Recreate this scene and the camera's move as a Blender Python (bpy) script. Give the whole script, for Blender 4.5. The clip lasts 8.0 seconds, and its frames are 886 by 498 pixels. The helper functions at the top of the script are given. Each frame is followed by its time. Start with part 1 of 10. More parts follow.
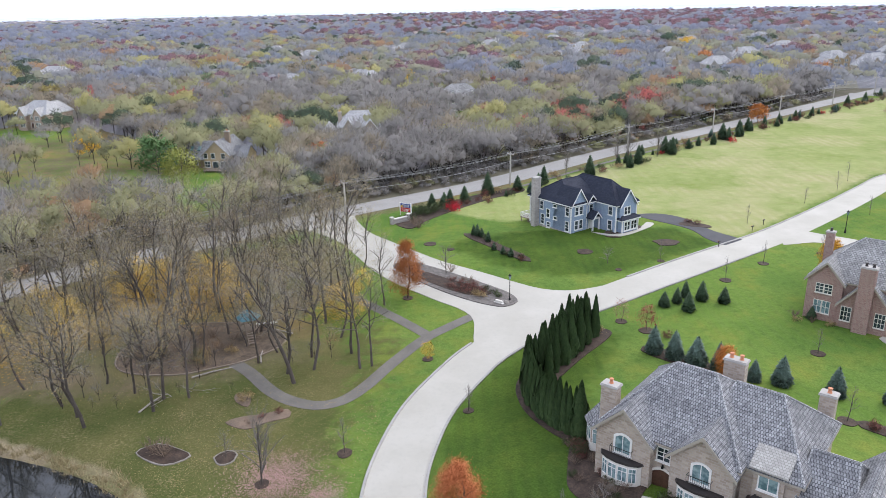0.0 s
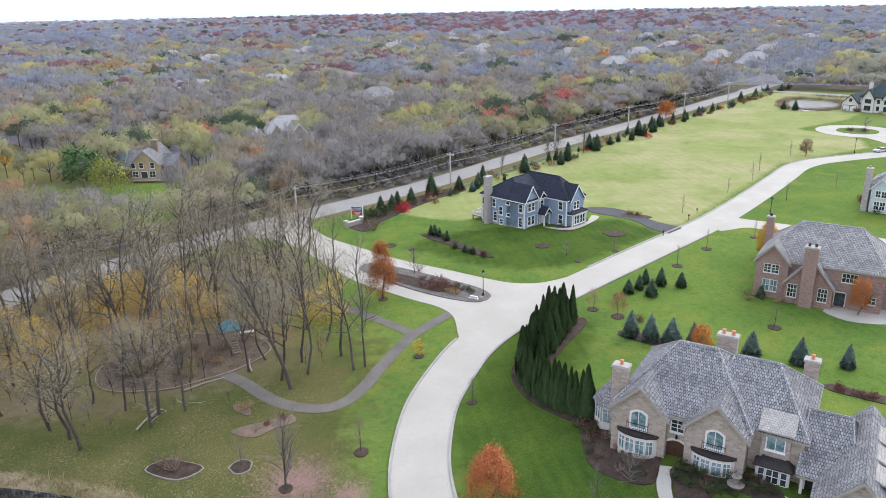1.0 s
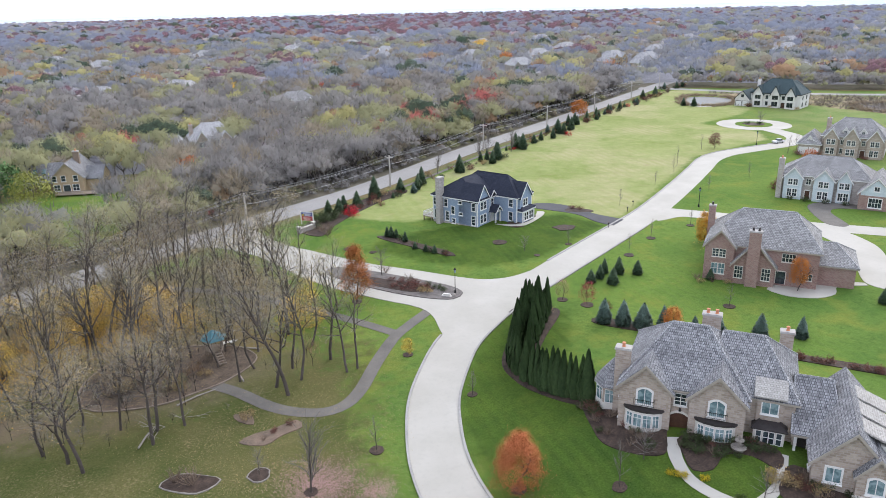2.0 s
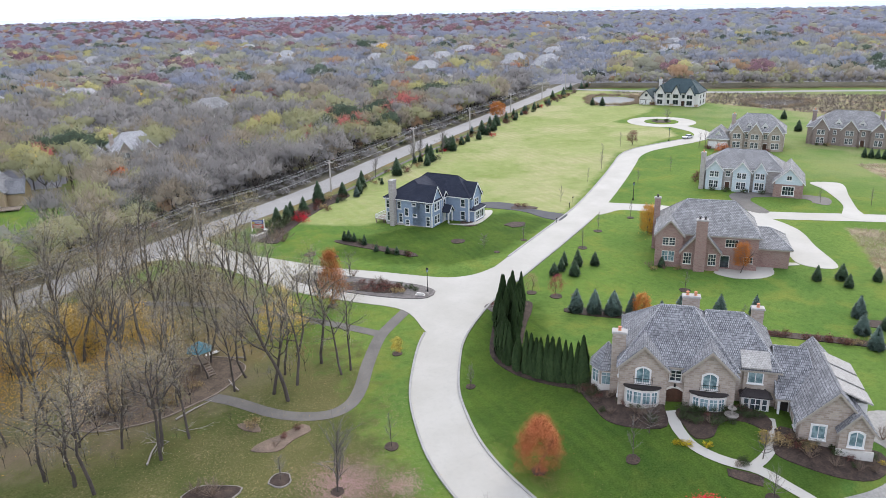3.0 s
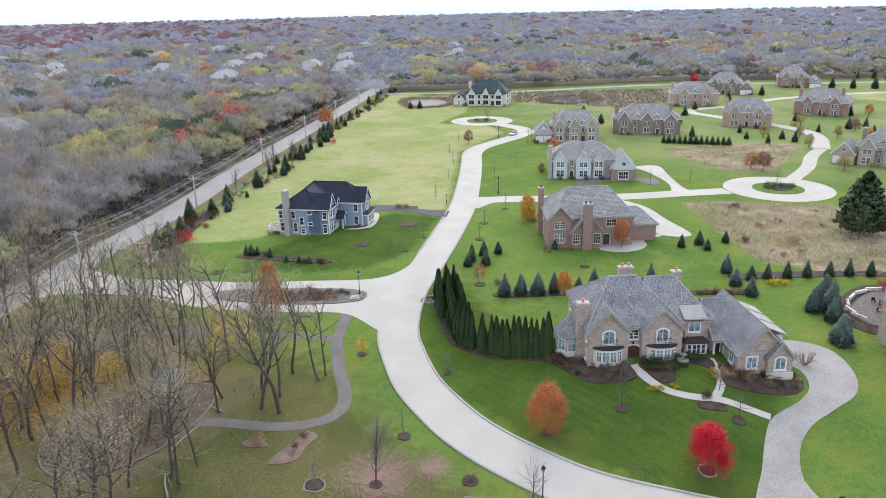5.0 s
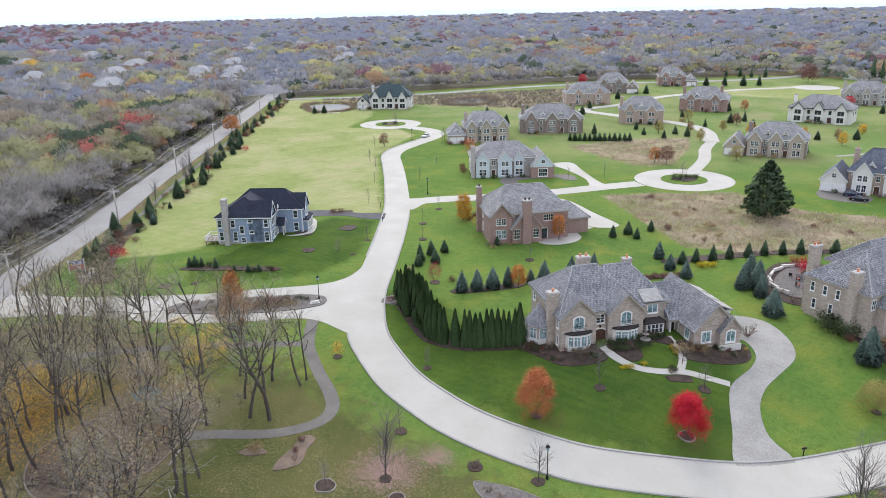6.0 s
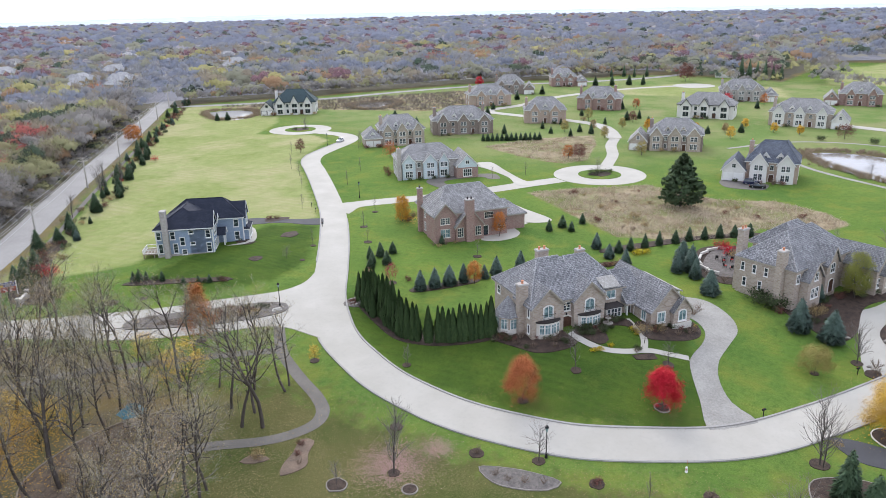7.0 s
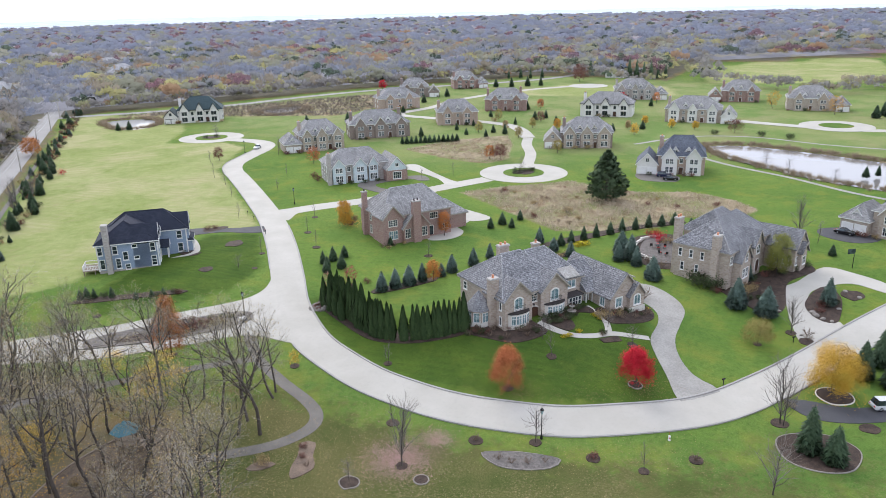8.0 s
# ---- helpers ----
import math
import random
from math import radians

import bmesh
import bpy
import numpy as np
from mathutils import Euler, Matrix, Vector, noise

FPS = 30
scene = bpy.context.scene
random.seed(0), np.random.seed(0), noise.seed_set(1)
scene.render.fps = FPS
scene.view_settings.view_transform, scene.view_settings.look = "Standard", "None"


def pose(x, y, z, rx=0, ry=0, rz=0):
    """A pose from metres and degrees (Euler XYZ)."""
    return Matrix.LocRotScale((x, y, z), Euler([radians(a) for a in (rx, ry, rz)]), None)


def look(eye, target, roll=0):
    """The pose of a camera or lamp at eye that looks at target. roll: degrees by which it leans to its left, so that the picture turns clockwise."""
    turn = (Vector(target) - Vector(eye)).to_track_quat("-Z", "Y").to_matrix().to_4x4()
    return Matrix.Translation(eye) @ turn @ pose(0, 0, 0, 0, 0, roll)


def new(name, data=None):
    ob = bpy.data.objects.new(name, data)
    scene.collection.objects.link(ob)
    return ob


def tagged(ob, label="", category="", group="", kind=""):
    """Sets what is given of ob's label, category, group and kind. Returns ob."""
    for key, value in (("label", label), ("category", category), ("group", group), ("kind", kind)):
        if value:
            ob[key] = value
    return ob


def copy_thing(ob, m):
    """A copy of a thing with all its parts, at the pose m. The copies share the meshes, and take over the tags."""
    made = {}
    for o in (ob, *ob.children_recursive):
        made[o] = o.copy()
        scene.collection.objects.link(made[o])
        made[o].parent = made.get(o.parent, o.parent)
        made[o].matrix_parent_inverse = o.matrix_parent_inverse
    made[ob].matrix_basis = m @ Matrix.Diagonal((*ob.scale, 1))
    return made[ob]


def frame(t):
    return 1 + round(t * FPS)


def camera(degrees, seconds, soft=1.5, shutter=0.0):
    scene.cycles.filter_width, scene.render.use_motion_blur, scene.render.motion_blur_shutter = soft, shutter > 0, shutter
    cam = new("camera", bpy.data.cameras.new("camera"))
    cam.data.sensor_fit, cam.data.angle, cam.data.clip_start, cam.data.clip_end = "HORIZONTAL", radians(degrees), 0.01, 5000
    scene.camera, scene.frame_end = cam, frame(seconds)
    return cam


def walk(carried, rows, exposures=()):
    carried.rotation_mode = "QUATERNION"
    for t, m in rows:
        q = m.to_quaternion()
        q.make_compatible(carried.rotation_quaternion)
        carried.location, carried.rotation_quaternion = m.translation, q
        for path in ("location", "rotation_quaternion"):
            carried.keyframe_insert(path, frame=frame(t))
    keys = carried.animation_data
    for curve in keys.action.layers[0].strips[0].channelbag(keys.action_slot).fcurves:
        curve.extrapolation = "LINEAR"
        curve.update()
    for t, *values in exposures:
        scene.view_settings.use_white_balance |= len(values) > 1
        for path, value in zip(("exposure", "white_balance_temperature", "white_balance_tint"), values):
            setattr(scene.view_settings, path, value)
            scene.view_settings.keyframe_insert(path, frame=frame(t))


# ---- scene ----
cam = camera(62.3, 8.0, soft=0.8)
METRES, EYE, TILT, LEAN, TURN = 108.74, 46.0, 0.0, 0.0, 0.0
ROWS = [
    (0.0, 0.0, 0.0, 0.0, -0.35, -18.54, 1.05),
    (0.5, -0.0574, -0.0112, 0.0038, -4.49, -18.55, 1.09),
    (1.0, -0.1163, -0.0182, 0.0072, -8.62, -18.55, 1.1),
    (1.5, -0.1763, -0.0213, 0.0113, -12.74, -18.57, 1.15),
    (3.0, -0.3605, -0.0049, 0.0227, -25.47, -18.5, 1.14),
    (3.5, -0.4207, 0.0092, 0.0264, -29.29, -18.48, 1.15),
    (4.0, -0.4809, 0.0279, 0.0305, -34.03, -18.5, 1.15),
    (4.5, -0.5399, 0.0508, 0.0348, -38.67, -18.5, 1.2),
    (6.0, -0.7049, 0.1459, 0.047, -52.66, -18.46, 1.2),
    (6.5, -0.754, 0.1863, 0.0508, -57.35, -18.44, 1.2),
    (7.0, -0.8008, 0.2307, 0.0548, -61.9, -18.42, 1.21),
    (7.5, -0.8442, 0.2781, 0.0589, -66.07, -18.4, 1.23),
    (8.0, -0.8838, 0.328, 0.0637, -70.81, -18.39, 1.26),
]
walk(cam, [(t, pose(0, 0, EYE, TILT, LEAN, TURN) @ pose(METRES * x, METRES * y, METRES * z, 90 + pitch, roll, yaw)) for t, x, y, z, yaw, pitch, roll in ROWS], [(0.0, 0.43), (4.0, 0.42), (6.0, 0.37), (8.0, 0.36)])

import itertools

from mathutils.geometry import tessellate_polygon
# ---------------------------------------------------------------- light
SUN_EL, SUN_AZ = 34.0, 38.0   # degrees; azimuth counted from +x towards +y
world = bpy.data.worlds.new("overcast")
scene.world = world
world.use_nodes = True
wn, wl = world.node_tree.nodes, world.node_tree.links
sky = wn.new("ShaderNodeTexSky")
sky.sky_type, sky.sun_disc = "NISHITA", False
sky.sun_elevation, sky.sun_rotation = radians(SUN_EL), radians(90 - SUN_AZ)
sky.air_density, sky.dust_density = 1.0, 4.0
cloud = wn.new("ShaderNodeMix")
cloud.data_type = "RGBA"
cloud.inputs[0].default_value = 0.8
cloud.inputs[7].default_value = (8.3, 8.9, 10.95, 1)
wl.new(sky.outputs[0], cloud.inputs[6])
wl.new(cloud.outputs[2], wn["Background"].inputs[0])
wn["Background"].inputs[1].default_value = 0.135
sun = new("sun", bpy.data.lights.new("sun", "SUN"))
sun.data.energy, sun.data.angle, sun.data.color = 1.5, radians(40), (1.0, 0.975, 0.955)
sun.matrix_world = look((0, 0, 0), (-math.cos(radians(SUN_AZ)) * math.cos(radians(SUN_EL)), -math.sin(radians(SUN_AZ)) * math.cos(radians(SUN_EL)), -math.sin(radians(SUN_EL))))

# ---------------------------------------------------------------- terrain
BUMPS = ((-15, 45, 45, -3.32), (25, 58, 16, 4.14), (32, 146, 20, 1.36), (25, 12, 22, -2.77), (20, 190, 25, -1.38), (-110, 50, 50, -3.75))


def height(x, y):
    """Ground height, for numbers or arrays."""
    z = -0.8 + 0 * x
    for a, b, s, w in BUMPS:
        z = z + w * np.exp(-((x - a) ** 2 + (y - b) ** 2) / (2 * s * s))
    return z


def inside(px, py, poly):
    """Signed distance to a polygon, positive inside."""
    px, py = np.asarray(px, float), np.asarray(py, float)
    d = np.full(px.shape, 1e9)
    odd = np.zeros(px.shape, bool)
    n = len(poly)
    for i in range(n):
        (ax, ay), (bx, by) = poly[i], poly[(i + 1) % n]
        ex, ey = bx - ax, by - ay
        k = np.clip(((px - ax) * ex + (py - ay) * ey) / (ex * ex + ey * ey + 1e-9), 0, 1)
        d = np.minimum(d, np.hypot(px - ax - k * ex, py - ay - k * ey))
        if ay != by:
            odd ^= ((ay > py) != (by > py)) & (px < ex * (py - ay) / (by - ay) + ax)
    return np.where(odd, d, -d)


def smooth_line(pts, step=1.5, closed=False):
    """Catmull-Rom curve through plan points, resampled at about step metres."""
    p = [Vector((*q, 0)) for q in pts]
    p = [p[-1], *p, p[0], p[1]] if closed else [2 * p[0] - p[1], *p, 2 * p[-1] - p[-2]]
    out = []
    for i in range(1, len(p) - 2):
        a, b, c, d = p[i - 1:i + 3]
        n = max(1, int((c - b).length / step))
        for k in range(n):
            t = k / n
            out.append(0.5 * (2 * b + (c - a) * t + (2 * a - 5 * b + 4 * c - d) * t * t + (3 * b - a - 3 * c + d) * t ** 3))
    if not closed:
        out.append(p[-2])
    return [(q.x, q.y) for q in out]


# ---------------------------------------------------------------- materials
class Mat:
    """A small node-material builder."""

    def __init__(self, name, rough=0.8, metal=0.0, spec=0.3):
        self.m = bpy.data.materials.new(name)
        self.m.use_nodes = True
        self.n, self.l = self.m.node_tree.nodes, self.m.node_tree.links
        self.b = self.n["Principled BSDF"]
        self.b.inputs["Roughness"].default_value = rough
        self.b.inputs["Metallic"].default_value = metal
        self.b.inputs["Specular IOR Level"].default_value = spec
        self.pos = self.n.new("ShaderNodeNewGeometry").outputs["Position"]

    def uv(self):
        return self.n.new("ShaderNodeUVMap").outputs[0]

    def attr(self, name, out="Fac"):
        a = self.n.new("ShaderNodeAttribute")
        a.attribute_name = name
        return a.outputs[out]

    def rand(self):
        return self.n.new("ShaderNodeObjectInfo").outputs["Random"]

    def scaled(self, vec, s):
        v = self.n.new("ShaderNodeVectorMath")
        v.operation = "MULTIPLY"
        self.l.new(vec, v.inputs[0])
        v.inputs[1].default_value = s
        return v.outputs[0]

    def noise(self, scale, detail=3, vec=None, rough=0.6):
        t = self.n.new("ShaderNodeTexNoise")
        t.inputs["Scale"].default_value, t.inputs["Detail"].default_value, t.inputs["Roughness"].default_value = scale, detail, rough
        self.l.new(vec or self.pos, t.inputs["Vector"])
        return t.outputs["Fac"]

    def ramp(self, fac, lo, hi):
        t = self.n.new("ShaderNodeMapRange")
        t.inputs[1].default_value, t.inputs[2].default_value = lo, hi
        self.l.new(fac, t.inputs[0])
        return t.outputs[0]

    def math(self, op, a, b=0.0):
        t = self.n.new("ShaderNodeMath")
        t.operation = op
        for i, v in enumerate((a, b)):
            if isinstance(v, (int, float)):
                t.inputs[i].default_value = v
            else:
                self.l.new(v, t.inputs[i])
        return t.outputs[0]

    def mix(self, fac, a, b, mode="MIX"):
        t = self.n.new("ShaderNodeMix")
        t.data_type, t.blend_type = "RGBA", mode
        for i, v in ((0, fac), (6, a), (7, b)):
            if isinstance(v, tuple):
                t.inputs[i].default_value = (*v, 1)
            elif isinstance(v, (int, float)):
                t.inputs[i].default_value = v
            else:
                self.l.new(v, t.inputs[i])
        return t.outputs[2]

    def bricks(self, c1, c2, mortar, w, h, joint, vec, offset=0.5):
        t = self.n.new("ShaderNodeTexBrick")
        t.offset = offset
        t.inputs["Color1"].default_value, t.inputs["Color2"].default_value, t.inputs["Mortar"].default_value = (*c1, 1), (*c2, 1), (*mortar, 1)
        t.inputs["Scale"].default_value, t.inputs["Mortar Size"].default_value = 1.0, joint
        t.inputs["Brick Width"].default_value, t.inputs["Row Height"].default_value = w, h
        t.inputs["Mortar Smooth"].default_value = 0.2
        self.l.new(vec, t.inputs["Vector"])
        return t.outputs["Color"], t.outputs["Fac"]

    def bump(self, height_socket, dist=0.02, strength=0.6):
        t = self.n.new("ShaderNodeBump")
        t.inputs["Distance"].default_value, t.inputs["Strength"].default_value = dist, strength
        self.l.new(height_socket, t.inputs["Height"])
        self.l.new(t.outputs[0], self.b.inputs["Normal"])
        return self

    def col(self, c):
        if isinstance(c, tuple):
            self.b.inputs["Base Color"].default_value = (*c, 1)
        else:
            self.l.new(c, self.b.inputs["Base Color"])
        return self


def speckled(name, c1, c2, coarse=0.3, fine=6.0, rough=0.85, metal=0.0, bump=0.01, spec=0.3):
    """Two colours mixed by coarse and fine grain."""
    m = Mat(name, rough, metal, spec)
    k = m.math("ADD", m.math("MULTIPLY", m.noise(coarse), 0.5), m.math("MULTIPLY", m.noise(fine), 0.5))
    m.col(m.mix(m.ramp(k, 0.35, 0.65), c1, c2))
    if bump:
        m.bump(m.noise(fine * 2), bump)
    return m.m


def coursed(name, c1, c2, mortar, w, h, joint, rough=0.85, stain=0.25, relief=0.02, weather=(0.5, 0.5, 0.5)):
    """Coursed masonry, shingles or siding on metre UVs."""
    m = Mat(name, rough)
    uv = m.uv()
    c, f = m.bricks(c1, c2, mortar, w, h, joint, uv)
    c = m.mix(m.math("MULTIPLY", m.ramp(m.noise(3.1, 4), 0.4, 0.75), stain), c, weather)
    c = m.mix(m.math("MULTIPLY", m.ramp(m.noise(0.35, 3), 0.45, 0.7), stain), c, mortar)
    m.col(c)
    m.bump(m.math("SUBTRACT", m.noise(9, 2), f), relief)
    return m.m


STONE = coursed("cut_stone", (0.323, 0.257, 0.200), (0.503, 0.423, 0.343), (0.431, 0.378, 0.332), 0.6, 0.26, 0.035, stain=0.3, weather=(0.264, 0.218, 0.183))
STONE_GREY = coursed("grey_stone", (0.324, 0.297, 0.270), (0.486, 0.446, 0.405), (0.432, 0.405, 0.378), 0.5, 0.22, 0.02, stain=0.3, weather=(0.270, 0.243, 0.230))
BRICK = coursed("red_brick", (0.245, 0.138, 0.115), (0.36, 0.222, 0.188), (0.385, 0.310, 0.270), 0.42, 0.15, 0.018, stain=0.3, weather=(0.245, 0.17, 0.15))
BRICK_TAN = coursed("tan_brick", (0.364, 0.247, 0.195), (0.468, 0.351, 0.273), (0.442, 0.390, 0.338), 0.42, 0.15, 0.018, stain=0.3, weather=(0.312, 0.234, 0.182))
SIDING = coursed("blue_grey_siding", (0.27, 0.345, 0.45), (0.30, 0.375, 0.48), (0.17, 0.22, 0.30), 40.0, 0.2, 0.02, rough=0.6, stain=0.1, relief=0.015, weather=(0.33, 0.40, 0.49))
SIDING_PALE = coursed("pale_siding", (0.55, 0.62, 0.64), (0.58, 0.65, 0.67), (0.38, 0.43, 0.45), 40.0, 0.2, 0.012, rough=0.6, stain=0.1, weather=(0.5, 0.55, 0.56))
WHITEWALL = speckled("white_stucco", (0.62, 0.60, 0.56), (0.74, 0.72, 0.68), 0.5, 8)
SHAKE = coursed("weathered_cedar_shake", (0.16, 0.162, 0.167), (0.37, 0.372, 0.377), (0.06, 0.06, 0.065), 0.24, 0.36, 0.036, stain=0.45, relief=0.06, weather=(0.48, 0.475, 0.47))
SHINGLE_GREY = coursed("grey_shingle", (0.225, 0.220, 0.212), (0.40, 0.392, 0.378), (0.11, 0.108, 0.104), 0.42, 0.36, 0.035, stain=0.4, relief=0.05, weather=(0.42, 0.41, 0.395))
SHINGLE_SLATE = coursed("blue_grey_slate_shingle", (0.075, 0.088, 0.112), (0.155, 0.172, 0.205), (0.04, 0.045, 0.055), 0.45, 0.36, 0.03, stain=0.3, weather=(0.19, 0.20, 0.22))
BRICK_BROWN = coursed("brown_brick", (0.195, 0.150, 0.128), (0.30, 0.235, 0.20), (0.33, 0.285, 0.25), 0.42, 0.15, 0.018, stain=0.3, weather=(0.20, 0.16, 0.14))
# grey shingle paled in colour for the haze over far houses
SHINGLE_HAZED = coursed("haze_paled_shingle", (0.34, 0.335, 0.33), (0.52, 0.51, 0.50), (0.2, 0.2, 0.2), 0.5, 0.36, 0.04, stain=0.3, weather=(0.55, 0.54, 0.53))
SHINGLE_NAVY = coursed("dark_navy_shingle", (0.020, 0.025, 0.042), (0.036, 0.042, 0.062), (0.012, 0.014, 0.022), 0.45, 0.3, 0.02, stain=0.2, weather=(0.045, 0.05, 0.07))
SHINGLE_GREEN = coursed("dark_green_slate", (0.035, 0.06, 0.065), (0.06, 0.09, 0.095), (0.025, 0.04, 0.045), 0.35, 0.2, 0.012, stain=0.2, weather=(0.08, 0.11, 0.115))
SHAKE_NEW = coursed("pale_new_shake", (0.33, 0.315, 0.285), (0.47, 0.45, 0.41), (0.22, 0.21, 0.19), 0.3, 0.28, 0.022, stain=0.25, weather=(0.5, 0.48, 0.45))
RIDGE = coursed("pale_ridge_shakes", (0.30, 0.30, 0.30), (0.52, 0.515, 0.51), (0.12, 0.12, 0.12), 0.3, 0.3, 0.03, stain=0.3)
TRIM = speckled("white_trim", (0.70, 0.69, 0.66), (0.78, 0.77, 0.74), 1.0, 9, 0.5, bump=0)
CAPSTONE = speckled("weathered_cap_stone", (0.36, 0.34, 0.31), (0.46, 0.44, 0.41), 0.8, 8)
LIMESTONE = speckled("limestone", (0.58, 0.555, 0.50), (0.70, 0.67, 0.61), 0.8, 8)
FASCIA = speckled("stone_coloured_fascia", (0.33, 0.29, 0.24), (0.40, 0.36, 0.30), 0.8, 8, 0.6, bump=0)
DARKMETAL = speckled("dark_bronze_metal", (0.035, 0.03, 0.03), (0.06, 0.052, 0.05), 1.0, 12, 0.45, 0.3, bump=0)
IRON = speckled("black_iron", (0.012, 0.012, 0.012), (0.025, 0.025, 0.025), 2.0, 20, 0.5, 0.4, bump=0)
CLAY = speckled("clay_pot", (0.50, 0.20, 0.11), (0.62, 0.28, 0.16), 2.0, 9)
DOORWOOD = speckled("dark_door_wood", (0.06, 0.03, 0.02), (0.11, 0.055, 0.035), 2.0, 14, 0.45)
TIMBER = speckled("tan_timber_siding", (0.40, 0.30, 0.19), (0.52, 0.41, 0.28), 0.7, 11)
TIMBER_DARK = speckled("brown_timber_siding", (0.19, 0.14, 0.10), (0.27, 0.21, 0.155), 0.7, 11)
WOOD = speckled("weathered_wood", (0.22, 0.17, 0.13), (0.34, 0.28, 0.22), 0.7, 11)
POLEWOOD = speckled("grey_pole_wood", (0.36, 0.33, 0.29), (0.5, 0.47, 0.43), 0.7, 9)
glassm = Mat("window_glass", 0.06, 0.0, 0.7)
GLASS = glassm.col(glassm.mix(glassm.ramp(glassm.noise(0.7, 2), 0.4, 0.6), (0.018, 0.026, 0.032), (0.06, 0.08, 0.09))).m
tealm = Mat("shaded_window_glass", 0.08, 0.0, 0.7)
GLASS_BLIND = tealm.col(tealm.mix(tealm.ramp(tealm.noise(1.3, 2), 0.4, 0.6), (0.10, 0.17, 0.185), (0.26, 0.36, 0.37))).m
CONCRETE = Mat("pale_concrete", 0.85)
_c = CONCRETE.mix(CONCRETE.ramp(CONCRETE.noise(0.12, 4), 0.35, 0.7), (0.412, 0.390, 0.335), (0.478, 0.456, 0.400))
_c = CONCRETE.mix(CONCRETE.math("MULTIPLY", CONCRETE.ramp(CONCRETE.noise(1.7, 5), 0.5, 0.8), 0.35), _c, (0.35, 0.335, 0.295))
CONCRETE.col(_c).bump(CONCRETE.noise(12), 0.004)
CONCRETE = CONCRETE.m
KERB = speckled("kerb_concrete", (0.27, 0.26, 0.24), (0.40, 0.385, 0.355), 0.3, 5)
ROAD_OLD = speckled("worn_road_surface", (0.26, 0.25, 0.235), (0.35, 0.34, 0.32), 0.08, 2.5)
ASPHALT = speckled("dark_asphalt", (0.055, 0.055, 0.06), (0.085, 0.085, 0.09), 0.3, 7)
TRAIL = speckled("faded_asphalt_path", (0.120, 0.110, 0.096), (0.185, 0.170, 0.148), 0.3, 6)
DRIVE = speckled("grey_driveway", (0.235, 0.225, 0.200), (0.375, 0.36, 0.325), 0.16, 3)
MULCH = speckled("dark_mulch", (0.022, 0.016, 0.012), (0.092, 0.062, 0.046), 0.9, 5, bump=0.05)
GRAVEL = speckled("grey_gravel", (0.085, 0.075, 0.068), (0.21, 0.19, 0.17), 1.6, 7, bump=0.05)
LEAFBED = speckled("fallen_leaf_carpet", (0.11, 0.085, 0.062), (0.26, 0.185, 0.135), 0.6, 6, bump=0.04)
ROCK = speckled("field_boulder", (0.17, 0.15, 0.13), (0.33, 0.30, 0.26), 0.9, 7, bump=0.04)
BARK = speckled("grey_brown_bark", (0.055, 0.046, 0.039), (0.125, 0.104, 0.089), 0.8, 9, bump=0.03)
BARK_PALE = speckled("pale_bare_wood", (0.27, 0.24, 0.205), (0.40, 0.365, 0.32), 0.8, 9)
watm = Mat("pond_water", 0.04, 0.0, 0.6)
# light base colour and high IOR paint the sky's glare on this water
brightw = Mat("painted_glare_pond_water", 0.05, 0.0, 1.0)
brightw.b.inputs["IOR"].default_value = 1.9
WATER_GLARE = brightw.col((0.50, 0.51, 0.50)).bump(brightw.noise(1.2, 2), 0.004, 0.3).m
# murky base colour, also lifted to carry reflected sky
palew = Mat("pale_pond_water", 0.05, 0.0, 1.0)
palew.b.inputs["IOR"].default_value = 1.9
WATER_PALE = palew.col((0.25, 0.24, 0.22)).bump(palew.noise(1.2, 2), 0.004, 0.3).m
WATER = watm.col((0.02, 0.022, 0.022)).bump(watm.noise(1.2, 2), 0.004, 0.3).m


def foliage(name, c1, c2, rough=0.7, spread=0.35):
    """Leaves: colour varies from clump to clump and from plant to plant."""
    m = Mat(name, rough, 0, 0.2)
    k = m.math("ADD", m.math("MULTIPLY", m.n.new("ShaderNodeNewGeometry").outputs["Random Per Island"], 0.65), m.math("MULTIPLY", m.noise(0.9, 2), 0.35))
    c = m.mix(k, c1, c2)
    m.col(m.mix(m.math("MULTIPLY", m.rand(), spread), c, tuple(0.6 * v for v in c1)))
    return m.m


TWIG = foliage("bare_twigs", (0.150, 0.133, 0.118), (0.275, 0.248, 0.225))
TWIG_GROVE = foliage("pale_grey_grove_twigs", (0.265, 0.240, 0.190), (0.440, 0.405, 0.335))
TWIG_BROWN = foliage("brown_bush_twigs", (0.16, 0.115, 0.085), (0.30, 0.225, 0.165))
LEAF_RED = foliage("scarlet_leaves", (0.50, 0.010, 0.025), (0.80, 0.03, 0.06))
LEAF_ORANGE = foliage("rusty_orange_leaves", (0.52, 0.140, 0.05), (0.72, 0.27, 0.11))
LEAF_BRIGHT = foliage("bright_orange_leaves", (0.52, 0.16, 0.035), (0.68, 0.28, 0.065))
LEAF_YELLOW = foliage("golden_leaves", (0.72, 0.42, 0.045), (0.88, 0.58, 0.09))
LEAF_GOLD = foliage("old_gold_leaves", (0.80, 0.50, 0.09), (0.92, 0.66, 0.17))
LEAF_AMBER = foliage("amber_leaves", (0.64, 0.30, 0.03), (0.78, 0.44, 0.06))
REED_MARSH = foliage("grey_brown_marsh_reeds", (0.155, 0.130, 0.108), (0.285, 0.245, 0.200))
LEAF_OLIVE = foliage("yellow_olive_leaves", (0.32, 0.26, 0.08), (0.50, 0.41, 0.14))
